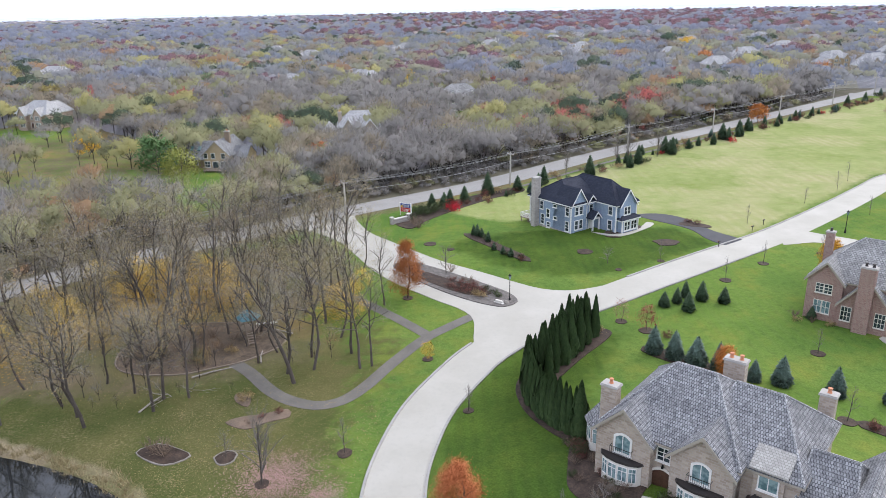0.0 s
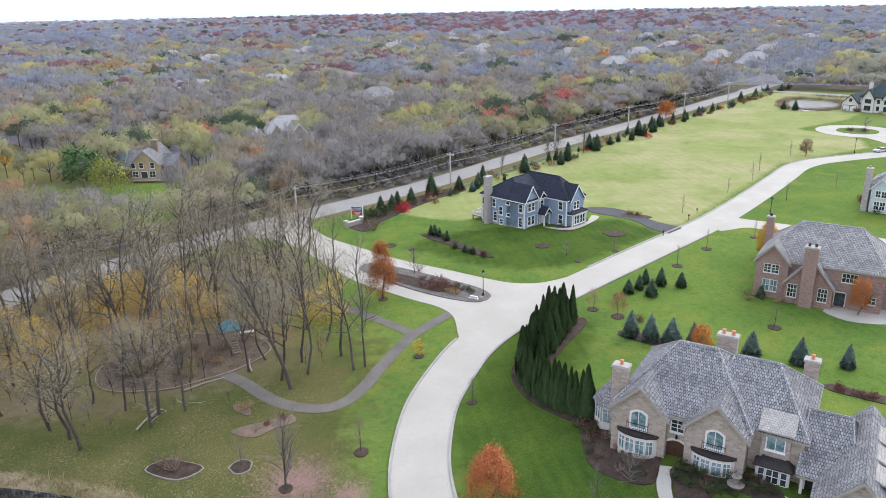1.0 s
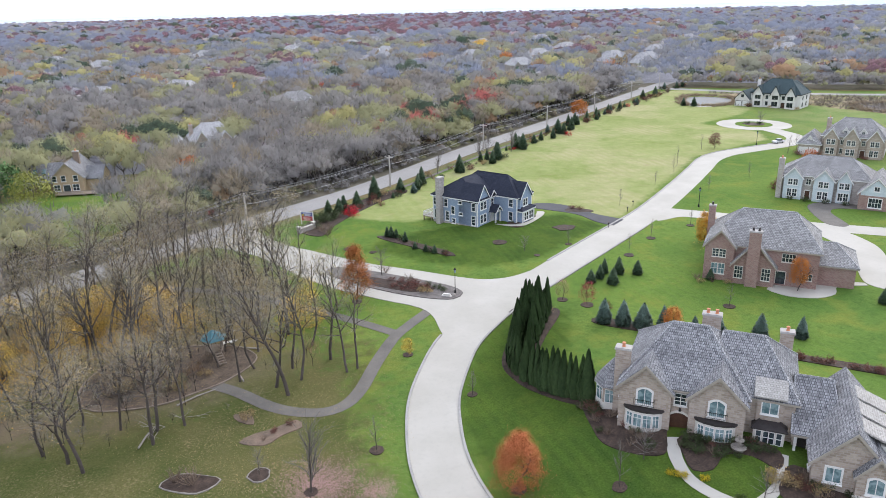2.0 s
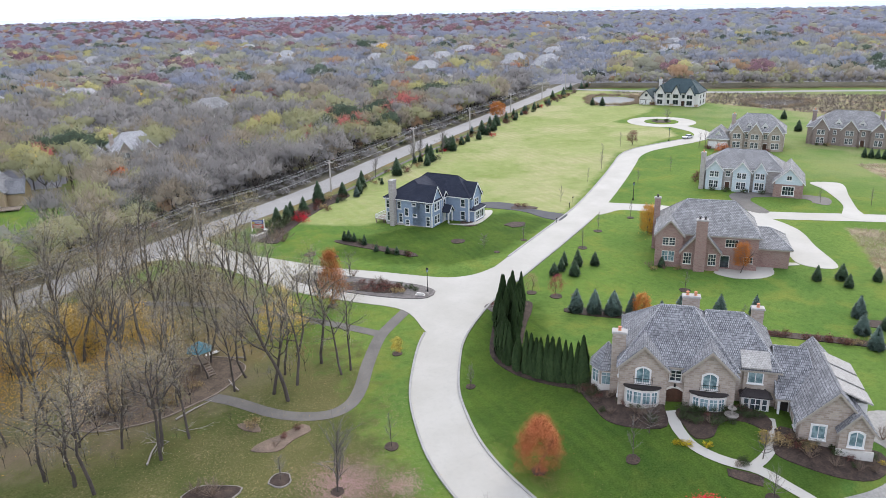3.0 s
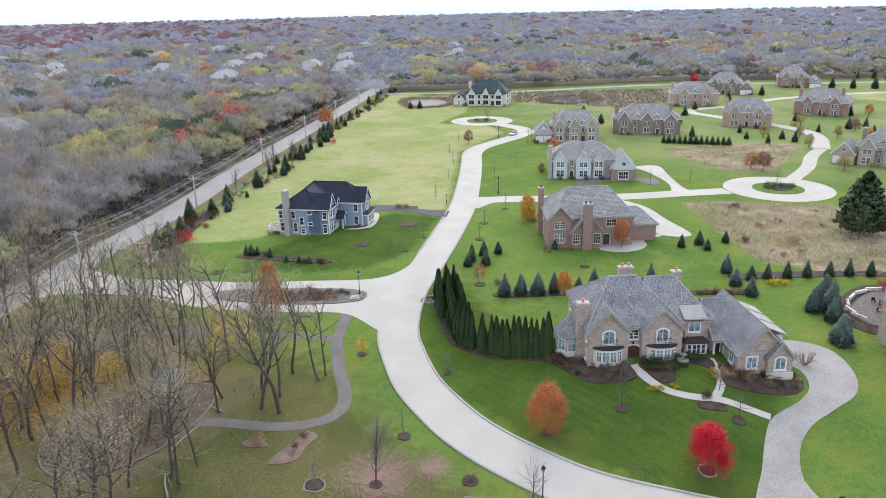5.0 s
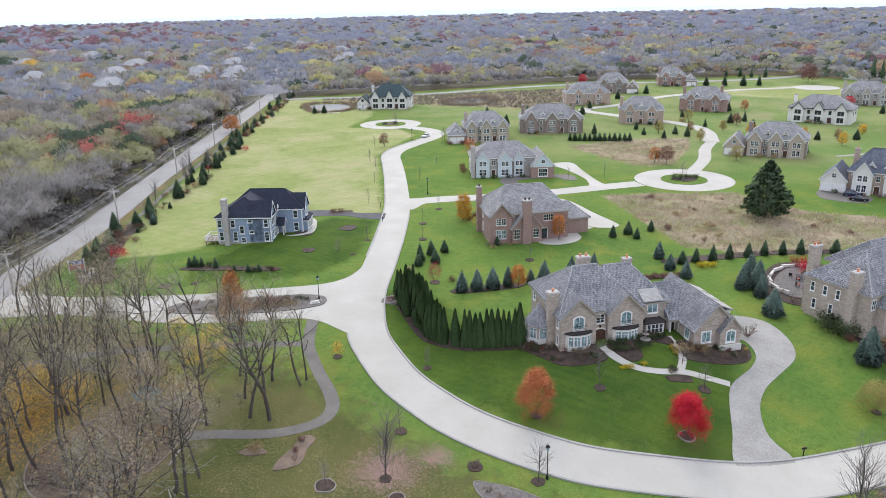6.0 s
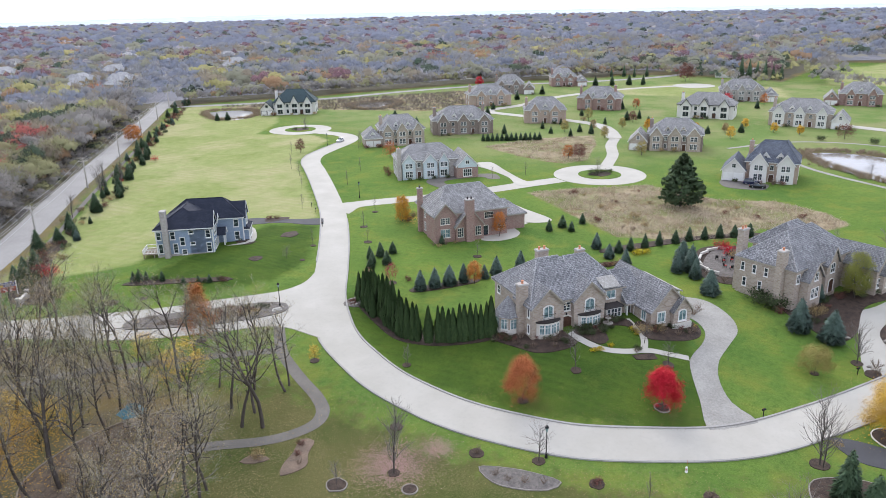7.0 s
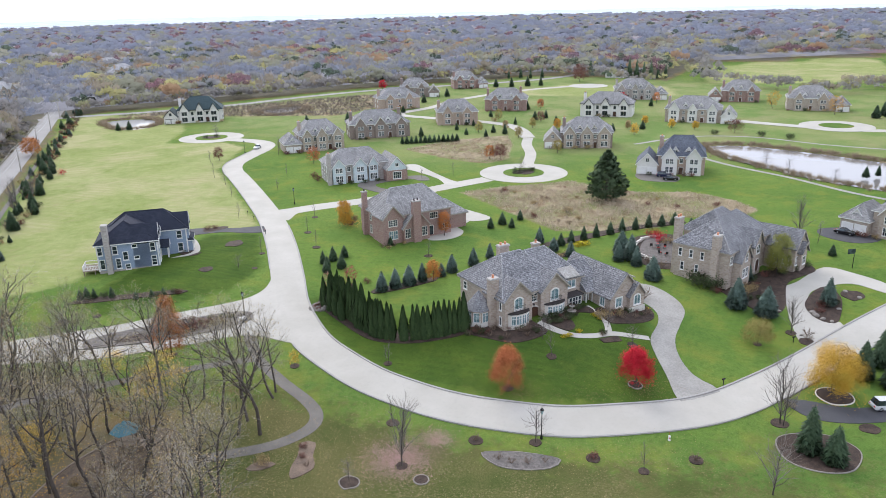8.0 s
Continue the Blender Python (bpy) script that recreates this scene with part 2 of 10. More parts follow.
LEAF_LIME = foliage("yellow_green_leaves", (0.24, 0.26, 0.06), (0.42, 0.42, 0.10))
LEAF_RUSTRED = foliage("dull_red_leaves", (0.28, 0.05, 0.04), (0.44, 0.11, 0.08))
LEAF_OAK = foliage("russet_oak_leaves", (0.40, 0.12, 0.03), (0.58, 0.22, 0.06))
LEAF_PINK = foliage("pinkish_brown_leaves", (0.36, 0.16, 0.13), (0.50, 0.26, 0.22))
LEAF_CRIMSON = foliage("dull_crimson_leaves", (0.36, 0.04, 0.06), (0.52, 0.10, 0.12))
LEAF_GREEN = foliage("fresh_green_leaves", (0.07, 0.15, 0.05), (0.17, 0.29, 0.10))
LEAF_TAN = foliage("tan_dry_leaves", (0.36, 0.25, 0.11), (0.54, 0.41, 0.21))
LEAF_RUST = foliage("dull_russet_leaves", (0.17, 0.07, 0.055), (0.28, 0.12, 0.09))
NEEDLE = foliage("dark_green_needles", (0.034, 0.070, 0.036), (0.100, 0.152, 0.076))
NEEDLE_PINE = foliage("soft_green_pine_needles", (0.060, 0.105, 0.050), (0.150, 0.205, 0.105))
NEEDLE_BLUE = foliage("blue_green_needles", (0.052, 0.094, 0.072), (0.175, 0.245, 0.200))
NEEDLE_ARB = foliage("arborvitae_sprays", (0.024, 0.050, 0.018), (0.075, 0.118, 0.042))
SHRUBLEAF = foliage("shrub_leaves", (0.05, 0.075, 0.03), (0.10, 0.13, 0.05))
LEAF_GROVE = foliage("thin_olive_gold_leaves", (0.29, 0.235, 0.095), (0.50, 0.415, 0.185))
REED_BANK = foliage("tan_bank_reeds", (0.27, 0.205, 0.13), (0.46, 0.37, 0.25))
REED_DARK = foliage("brown_pond_reeds", (0.20, 0.155, 0.075), (0.38, 0.31, 0.17))
REED = foliage("dry_reeds", (0.40, 0.32, 0.22), (0.58, 0.49, 0.37))
MUM = foliage("yellow_petals", (0.62, 0.46, 0.02), (0.80, 0.66, 0.05))


# ---------------------------------------------------------------- mesh helpers
def box_uv(me):
    """Metre UVs: along the level direction of each face and up it."""
    layer = me.uv_layers.new(name="UVMap")
    uv = np.zeros(len(me.loops) * 2)
    for p in me.polygons:
        n = p.normal
        t = Vector((-n.y, n.x, 0))
        t = t.normalized() if t.length > 0.05 else Vector((1, 0, 0))
        b = n.cross(t)
        for li in p.loop_indices:
            co = me.vertices[me.loops[li].vertex_index].co
            uv[2 * li], uv[2 * li + 1] = co.dot(t), co.dot(b)
    layer.data.foreach_set("uv", uv)


def mesh(name, verts, faces, mat, uv=False, smooth=False):
    me = bpy.data.meshes.new(name)
    me.from_pydata([tuple(v) for v in verts], [], [tuple(f) for f in faces])
    me.update()
    me.materials.append(mat)
    if uv:
        box_uv(me)
    if smooth:
        me.polygons.foreach_set("use_smooth", np.ones(len(me.polygons), bool))
    return me


def part(name, data, parent, label=""):
    ob = new(name, data)
    ob.parent = parent
    return tagged(ob, label)


def thing(name, label, category, m=None, group="", kind="", data=None):
    ob = new(name, data)
    if data is None:
        ob.empty_display_size = 0.3
    ob.matrix_world = m or Matrix()
    return tagged(ob, label, category, group, kind)


class Geo:
    """Collects verts and faces of one mesh."""

    def __init__(self):
        self.v, self.f = [], []

    def add(self, verts, faces):
        k = len(self.v)
        self.v += [tuple(p) for p in verts]
        self.f += [tuple(i + k for i in f) for f in faces]
        return self

    def box(self, x0, x1, y0, y1, z0, z1):
        v = [(x, y, z) for z in (z0, z1) for y in (y0, y1) for x in (x0, x1)]
        return self.add(v, [(0, 2, 3, 1), (4, 5, 7, 6), (0, 1, 5, 4), (2, 6, 7, 3), (0, 4, 6, 2), (1, 3, 7, 5)])

    def prism(self, ring, z0, z1, top=None):
        """Plan ring extruded from z0 to z1; top scales the upper ring about its middle."""
        n = len(ring)
        cx, cy = sum(p[0] for p in ring) / n, sum(p[1] for p in ring) / n
        k = 1.0 if top is None else top
        v = [(x, y, z0) for x, y in ring] + [(cx + (x - cx) * k, cy + (y - cy) * k, z1) for x, y in ring]
        f = [(i, (i + 1) % n, n + (i + 1) % n, n + i) for i in range(n)] + [tuple(range(n))[::-1], tuple(range(n, 2 * n))]
        return self.add(v, f)

    def tube(self, pts, radii, sides=6, cap=True):
        """Round tapered tube along points."""
        k = len(self.v)
        for i, p in enumerate(pts):
            p = Vector(p)
            d = (Vector(pts[min(i + 1, len(pts) - 1)]) - Vector(pts[max(i - 1, 0)])).normalized()
            a = d.orthogonal().normalized()
            b = d.cross(a)
            for s in range(sides):
                w = 2 * math.pi * s / sides
                self.v.append(tuple(p + radii[i] * (a * math.cos(w) + b * math.sin(w))))
        for i in range(len(pts) - 1):
            for s in range(sides):
                t = (s + 1) % sides
                self.f.append((k + i * sides + s, k + i * sides + t, k + (i + 1) * sides + t, k + (i + 1) * sides + s))
        if cap:
            self.f.append(tuple(k + s for s in range(sides))[::-1])
            self.f.append(tuple(k + (len(pts) - 1) * sides + s for s in range(sides)))
        return self

    def extrude(self, profile, m, a, b):
        """A closed profile of (p, q) pushed from a to b; m maps (p, q, s) to the point."""
        n = len(profile)
        v = [m(p, q, a) for p, q in profile] + [m(p, q, b) for p, q in profile]
        f = [(i, (i + 1) % n, n + (i + 1) % n, n + i) for i in range(n)] + [tuple(range(n))[::-1], tuple(range(n, 2 * n))]
        return self.add(v, f)

    def mesh(self, name, mat, uv=False, smooth=False):
        me = mesh(name, self.v, self.f, mat, False, smooth)
        bm = bmesh.new()
        bm.from_mesh(me)
        bmesh.ops.recalc_face_normals(bm, faces=bm.faces)
        bm.to_mesh(me)
        bm.free()
        if uv:
            box_uv(me)
        return me


def big_mesh(name, verts, tris, mat, color=None, normals=None):
    """A large triangle mesh out of arrays, with an optional tint and soft normal per vertex."""
    me = bpy.data.meshes.new(name)
    me.vertices.add(len(verts))
    me.vertices.foreach_set("co", np.ascontiguousarray(verts, np.float32).ravel())
    me.loops.add(tris.size)
    me.loops.foreach_set("vertex_index", np.ascontiguousarray(tris, np.int32).ravel())
    me.polygons.add(len(tris))
    me.polygons.foreach_set("loop_start", np.arange(0, tris.size, 3, dtype=np.int32))
    me.update(calc_edges=True)
    me.validate()
    if color is not None:
        a = me.attributes.new("tint", "FLOAT_COLOR", "POINT")
        a.data.foreach_set("color", (color if color.shape[1] == 4 else np.c_[color, np.ones(len(color))]).astype(np.float32).ravel())
    if normals is not None:
        a = me.attributes.new("custom_normal", "FLOAT_VECTOR", "POINT")
        a.data.foreach_set("vector", np.ascontiguousarray(normals, np.float32).ravel())
        me.update()
    me.materials.append(mat)
    return me


def patch(name, outline, lift, mat, skirt=0.25, cell=2.5):
    """A sheet over the terrain inside a plan outline, with a skirt into the ground."""
    bm = bmesh.new()
    corners = [bm.verts.new((x, y, 0)) for x, y in outline]
    for tri in tessellate_polygon([[v.co for v in corners]]):
        bm.faces.new([corners[i] for i in tri])
    for _ in range(5):
        long = [e for e in bm.edges if e.calc_length() > cell]
        if not long:
            break
        bmesh.ops.subdivide_edges(bm, edges=long, cuts=1)
        bmesh.ops.triangulate(bm, faces=[f for f in bm.faces if len(f.verts) > 3])
    for v in bm.verts:
        v.co.z = float(height(v.co.x, v.co.y)) + lift
    bmesh.ops.recalc_face_normals(bm, faces=bm.faces)
    if sum(f.normal.z for f in bm.faces) < 0:
        bmesh.ops.reverse_faces(bm, faces=bm.faces)
    rim = [e for e in bm.edges if e.is_boundary]
    made = bmesh.ops.extrude_edge_only(bm, edges=rim)
    for v in made["geom"]:
        if isinstance(v, bmesh.types.BMVert):
            v.co.z -= skirt
    me = bpy.data.meshes.new(name)
    bm.to_mesh(me)
    bm.free()
    me.materials.append(mat)
    return me


def ring(x, y, r, n=14, wob=0.0, sy=1.0):
    return [(x + r * (1 + wob * math.sin(3 * a + x) + wob * math.sin(5 * a + y)) * math.cos(a), y + sy * r * (1 + wob * math.sin(2 * a + y)) * math.sin(a)) for a in (2 * math.pi * i / n for i in range(n))]


def offset_line(line, d):
    out = []
    for i, (x, y) in enumerate(line):
        (ax, ay), (bx, by) = line[max(i - 1, 0)], line[min(i + 1, len(line) - 1)]
        l = math.hypot(bx - ax, by - ay) or 1
        out.append((x - (by - ay) / l * d, y + (bx - ax) / l * d))
    return out


def ribbon(name, line, width, lift, mat, rows=4, crown=0.0):
    """A road along a plan line; width may be a number or a function of the way done (0 to 1)."""
    v, f, n = [], [], len(line)
    for i in range(n):
        w = width(i / (n - 1)) if callable(width) else width
        (ax, ay), (bx, by) = line[max(i - 1, 0)], line[min(i + 1, n - 1)]
        l = math.hypot(bx - ax, by - ay) or 1
        nx, ny = -(by - ay) / l, (bx - ax) / l
        for k in range(rows + 1):
            s = (k / rows - 0.5) * w
            x, y = line[i][0] + nx * s, line[i][1] + ny * s
            v.append((x, y, float(height(x, y)) + lift + crown * (1 - (2 * k / rows - 1) ** 2)))
    for i in range(n - 1):
        for k in range(rows):
            a = i * (rows + 1) + k
            f.append((a + 1, a, a + rows + 1, a + rows + 2))
    me = mesh(name, v, f, mat)
    return me


def kerb_strip(line, d, w=0.32, h=0.15, lift=0.05):
    """A kerb as a low bar along a line shifted by d."""
    g = Geo()
    a, b = offset_line(line, d - w / 2), offset_line(line, d + w / 2)
    n = len(line)
    v = []
    for (ax, ay), (bx, by) in zip(a, b):
        za, zb = float(height(ax, ay)) + lift, float(height(bx, by)) + lift
        v += [(ax, ay, za - 0.2), (ax, ay, za + h - 0.03), (ax + (bx - ax) * 0.15, ay + (by - ay) * 0.15, za + h), (bx, by, zb + h), (bx, by, zb - 0.2)]
    f = []
    for i in range(n - 1):
        for k in range(4):
            p = i * 5 + k
            f.append((p, p + 1, p + 6, p + 5))
    g.add(v, f)
    return g.mesh("kerb", KERB)

# ---------------------------------------------------------------- plan
LOOP = smooth_line([(108.0, -62.0), (80.0, -33.0), (60.0, -12.0), (48.87, -1.95), (39.87, 5.64), (30.29, 12.92), (18.79, 21.22), (10.07, 27.74), (4.56, 33.47), (0.11, 40.76), (-4.12, 50.27), (-5.65, 59.93), (-5.65, 68.08), (-4.22, 75.72), (-2.1, 82.49), (1.56, 89.6), (5.63, 96.01), (11.31, 102.0), (19.07, 108.55), (30.5, 116.0), (43.8, 125.0), (57.0, 134.6), (68.5, 143.6), (82.0, 155.5), (97.0, 169.2), (110.5, 182.0), (120.0, 191.0), (130.0, 196.8), (143.0, 199.8), (157.0, 202.3), (167.0, 206.5), (173.0, 215.0), (175.0, 229.0)])
SIDE = smooth_line([(69, 144), (75.5, 142.2), (82, 137.2), (89, 130), (96, 123.4), (107, 114.6), (117, 107.6), (128, 99.5)])
SPUR = smooth_line([(152, 92), (172, 95.3), (190, 101), (206, 104)])
MAIN = smooth_line([(-420, -170), (-300, -68), (-200, 18), (-140, 70), (-100, 105), (-60, 140.5), (-18, 174), (22, 207.5), (58, 238), (96, 270), (168, 332), (215, 373), (300, 446)], 3)
FARROAD = smooth_line([(205, 372), (222, 357), (246, 328), (280, 300), (325, 276), (366, 247), (394, 215), (420, 180), (470, 140), (560, 110)], 3)
BCIRC, DCIRC = (139.8, 90.5), (177.5, 241.5)
FIELD = [(-8, 176), (14, 158), (45, 160), (60, 142), (82, 162), (118, 196), (160, 213), (168, 228), (160, 252), (190, 266), (235, 302), (228, 352), (206, 354), (98, 258), (22, 194)]
FIELD_EAST = [(430, 34), (575, 40), (700, -110), (480, -90), (440, -20)]
FIELD_MID = [(350, 160), (418, 127), (420, 60), (365, 50), (352, 100)]
PRAIRIE_A = [(109, 103), (119, 92), (127, 79), (132, 73.5), (127, 64), (122, 52), (126, 37), (119, 25), (110, 19), (101, 25), (98, 38), (89, 42), (82, 52), (78, 68), (92, 84)]
PRAIRIE_B = [(170, 146), (194, 134), (210, 114), (191, 107), (160, 101), (152, 106), (152, 112), (158, 126)]
PRAIRIE_C = [(225, 340), (271, 299), (335, 245), (345, 214), (300, 205), (251, 216), (240, 262), (232, 300)]
PARK = [(-140, 72), (-57, 140), (-24, 150), (-18, 138), (-14, 124), (-21, 112), (-13, 100), (-21, 86), (-34, 87), (-46, 80), (-62, 84), (-100, 60), (-150, 40)]
LEAFY = [(-90, 60), (-60, 88), (-35, 90), (-22, 96), (-16, 112), (-8, 112), (0, 104), (2, 98), (-3, 88), (-8, 78), (-9.5, 66), (-8.5, 56), (-5, 44), (2, 30), (10, 22), (0, -10), (-60, -10), (-100, 30)]
CLEAR = [(-420, -200), (-140, 62), (-57, 134), (22, 198), (168, 322), (212, 366), (240, 356), (292, 312), (336, 288), (382, 256), (410, 224), (436, 194), (486, 156), (486, 130), (455, 60), (600, 40), (720, -140), (300, -200), (0, -250)]
# far lawns: drier grass, paled further in colour for haze
HAZE_LAWN = [(150, 140), (200, 250), (240, 350), (292, 310), (382, 255), (436, 194), (486, 150), (455, 60), (440, -20), (400, -100), (250, -120), (200, -60), (170, 60)]
# lawn darkened in colour for the shade of stone house and hedge
DEEP_SHADED = [(6, 34), (13, 29), (16, 36), (26, 41), (38, 48), (34, 64), (22, 70), (17, 80), (26, 100), (22, 106), (12, 100), (4, 88), (-1, 76), (-2, 60), (1, 46)]
DEEP_B = [(20, 122), (32, 122), (46, 131), (56, 138), (50, 150), (30, 150), (16, 150), (6, 148), (-2, 142), (10, 128)]
WLAWN = [(-230, 270), (-150, 222), (-120, 188), (-88, 163), (-52, 158), (-46, 176), (-74, 198), (-92, 228), (-106, 262), (-165, 320)]
POND_PARK = smooth_line([(-64, 79), (-54, 76.4), (-48.5, 74.6), (-42.5, 72), (-37.5, 69), (-34.5, 66), (-33, 58), (-38, 46), (-60, 40), (-85, 48), (-80, 70)], 2, True)
POND_EAST = smooth_line([(203, 33), (208, 22), (204, 8), (196, -8), (184, -26), (170, -45), (142, -42), (140, -24), (150, -4), (164, 10), (174, 19), (186, 28)], 3, True)
POND_NORTH = smooth_line([(201, 323), (190, 303), (197, 294), (213, 300), (222, 316), (213, 329)], 3, True)
POND_REED = smooth_line([(258, 270), (280, 262), (276, 250), (256, 246), (248, 254)], 3, True)
PONDS = ((POND_PARK, -5.1), (POND_EAST, -1.35), (POND_NORTH, -1.3), (POND_REED, -1.3))


def axis_steps(a, b, step, far):
    core = list(np.arange(a, b + step / 2, step))
    lo, hi, s = [], [], step
    x = a
    while x > -far:
        s *= 1.12
        x -= s
        lo.append(x)
    s, x = step, core[-1]
    while x < far:
        s *= 1.12
        x += s
        hi.append(x)
    return np.array(lo[::-1] + core + hi)


def soft(poly, x, y, w=3.0):
    return np.clip(0.5 + inside(x, y, poly) / (2 * w), 0, 1)


FAR_SITES = (((-176, 307, 13), (-42, 253, 17), (1, 336, 15), (-270, 503, 16), (-55, 432, 14), (218, 566, 20), (165, 591, 18), (283, 637, 22), (-48, 731, 20), (257, 507, 18), (268, 480, 18), (95, 609, 18), (-97, 411, 18), (120, 690, 18), (330, 560, 20)) + ((380, 640, 20), (60, 820, 20), (-120, 640, 16), (170, 480, 15), (330, 820, 20), (360, 740, 20), (240, 760, 18), (40, 760, 20), (150, 900, 22), (-170, 720, 18), (110, 845, 18), (460, 700, 20), (420, 520, 18), (500, 600, 20)))


def build_ground():
    xs, ys = axis_steps(-110, 220, 1.6, 4700), axis_steps(-60, 300, 1.6, 4700)
    X, Y = np.meshgrid(xs, ys)
    Z = height(X, Y)
    for poly, level in PONDS:
        d = inside(X, Y, poly)
        Z = np.where(d > -3, Z + (np.minimum(Z, level - 0.9) - Z) * np.clip((d + 3) / 4.5, 0, 1), Z)
    r = np.hypot(X, Y)
    Z += np.clip((r - 900) / 3000, 0, 1) * (-4 + 9 * np.sin(X / 700) * np.cos(Y / 900))
    nx, ny = len(xs), len(ys)
    v = np.c_[X.ravel(), Y.ravel(), Z.ravel()]
    i = (np.arange(ny - 1)[:, None] * nx + np.arange(nx - 1)[None]).ravel()
    tris = np.concatenate([np.c_[i, i + 1, i + nx + 1], np.c_[i, i + nx + 1, i + nx]])
    x, y = v[:, 0], v[:, 1]
    woods = 1 - soft(CLEAR, x, y, 5)
    dry = np.maximum.reduce([soft(FIELD, x, y, 4), soft(FIELD_EAST, x, y, 8), soft(FIELD_MID, x, y, 8)])
    wild = np.maximum.reduce([soft(p, x, y, 2) for p in (PRAIRIE_A, PRAIRIE_B, PRAIRIE_C)])
    for poly, _ in PONDS:
        d = inside(x, y, poly)
        wild = np.maximum(wild, np.clip(1 - np.abs(d + 0.5) / 3.0, 0, 1))
    litter = np.maximum(soft(PARK, x, y, 6) * 0.78, woods * (1 - 0.42 * soft(WLAWN, x, y, 6)))
    for sx, sy, sw in FAR_SITES + ((-77, 218, 24), (-60, 205, 20)):
        litter = litter * (1 - 0.75 * np.exp(-((x - sx - sw / 2) ** 2 + (y - sy + 8) ** 2) / 22 ** 2))
    me = big_mesh("ground", v, tris, GROUND)
    for name, val in (("dry", dry), ("wild", wild), ("litter", litter), ("leafy", soft(LEAFY, x, y, 8) * (0.42 + 0.58 * np.clip((-8 - x) / 16, 0, 1))), ("thin", soft(HAZE_LAWN, x, y, 25)), ("deep", np.maximum(soft(DEEP_SHADED, x, y, 5), 0.7 * soft(DEEP_B, x, y, 3)))):
        a = me.attributes.new(name, "FLOAT", "POINT")
        a.data.foreach_set("value", val.astype(np.float32))
    me.polygons.foreach_set("use_smooth", np.ones(len(me.polygons), bool))
    return thing("ground", "mown lawns, dry meadow and leaf-strewn wood floor", "ground", kind="structure", data=me)


g = Mat("ground_cover", 0.95, 0, 0.04)
broad, mid, fine = g.noise(0.035, 4), g.noise(0.45, 4), g.noise(5.0, 3)
lawn = g.mix(g.ramp(broad, 0.35, 0.65), (0.086, 0.182, 0.034), (0.190, 0.282, 0.056))
lawn = g.mix(g.math("MULTIPLY", g.ramp(mid, 0.4, 0.75), 0.5), lawn, (0.128, 0.220, 0.038))
lawn = g.mix(g.math("MULTIPLY", g.ramp(g.noise(1.1, 4), 0.45, 0.7), 0.5), lawn, (0.048, 0.104, 0.020))
stripe = g.n.new("ShaderNodeTexWave")
stripe.inputs["Scale"].default_value, stripe.inputs["Distortion"].default_value, stripe.inputs["Detail"].default_value = 0.3, 0.8, 1.0
g.l.new(g.scaled(g.pos, (0.64, 0.77, 0.0)), stripe.inputs["Vector"])
lawn = g.mix(g.math("MULTIPLY", g.ramp(g.noise(0.14, 5), 0.50, 0.66), 0.62), lawn, (0.225, 0.250, 0.045))
lawn = g.mix(g.math("MULTIPLY", g.math("MULTIPLY", stripe.outputs["Fac"], g.ramp(g.noise(0.03, 2), 0.42, 0.6)), 0.38), lawn, (0.125, 0.240, 0.030))
dryc0 = g.mix(g.ramp(g.math("ADD", g.math("MULTIPLY", g.noise(0.06, 5), 0.6), g.math("MULTIPLY", mid, 0.4)), 0.35, 0.65), (0.240, 0.305, 0.085), (0.390, 0.420, 0.175))
dryc = g.mix(g.math("MULTIPLY", g.ramp(g.noise(0.025, 5, None, 0.65), 0.48, 0.6), 0.75), dryc0, (0.50, 0.455, 0.255))
swath = g.n.new("ShaderNodeTexWave")
swath.inputs["Scale"].default_value, swath.inputs["Distortion"].default_value, swath.inputs["Detail"].default_value = 0.16, 2.2, 3.0
g.l.new(g.scaled(g.pos, (0.72, -0.69, 0.0)), swath.inputs["Vector"])
dryc = g.mix(g.math("MULTIPLY", swath.outputs["Fac"], g.math("MULTIPLY", g.ramp(g.noise(0.05, 3), 0.4, 0.65), 0.3)), dryc, (0.27, 0.32, 0.06))
dryc = g.mix(g.math("MULTIPLY", g.ramp(g.noise(0.35, 5, None, 0.7), 0.56, 0.7), 0.45), dryc, (0.36, 0.30, 0.16))
wildc = g.mix(g.ramp(g.noise(0.10, 5), 0.42, 0.58), (0.44, 0.355, 0.235), (0.27, 0.265, 0.125))
wildc = g.mix(g.math("MULTIPLY", g.ramp(g.noise(0.24, 5), 0.50, 0.62), 0.75), wildc, (0.22, 0.135, 0.085))
wildc = g.mix(g.math("MULTIPLY", g.ramp(g.noise(0.07, 4), 0.54, 0.64), 0.7), wildc, (0.17, 0.20, 0.06))
wildc = g.mix(g.math("MULTIPLY", g.ramp(g.noise(0.9, 4), 0.5, 0.7), 0.5), wildc, (0.15, 0.115, 0.07))
litc = g.mix(g.ramp(g.noise(0.11, 5), 0.35, 0.68), (0.215, 0.165, 0.110), (0.150, 0.150, 0.066))
litc = g.mix(g.math("MULTIPLY", g.ramp(g.noise(0.05, 3), 0.50, 0.68), 0.55), litc, (0.40, 0.265, 0.085))
duff = g.mix(g.ramp(g.noise(0.12, 4), 0.35, 0.65), (0.20, 0.175, 0.145), (0.14, 0.135, 0.095))
litc = g.mix(g.ramp(g.attr("litter"), 0.80, 0.95), litc, duff)


def zone(base, colour, name, wob):
    k = g.math("ADD", g.attr(name), g.math("MULTIPLY", g.math("SUBTRACT", g.math("ADD", g.math("MULTIPLY", mid, 0.6), g.math("MULTIPLY", fine, 0.4)), 0.5), wob))
    return g.mix(g.ramp(k, 0.35, 0.65), base, colour)


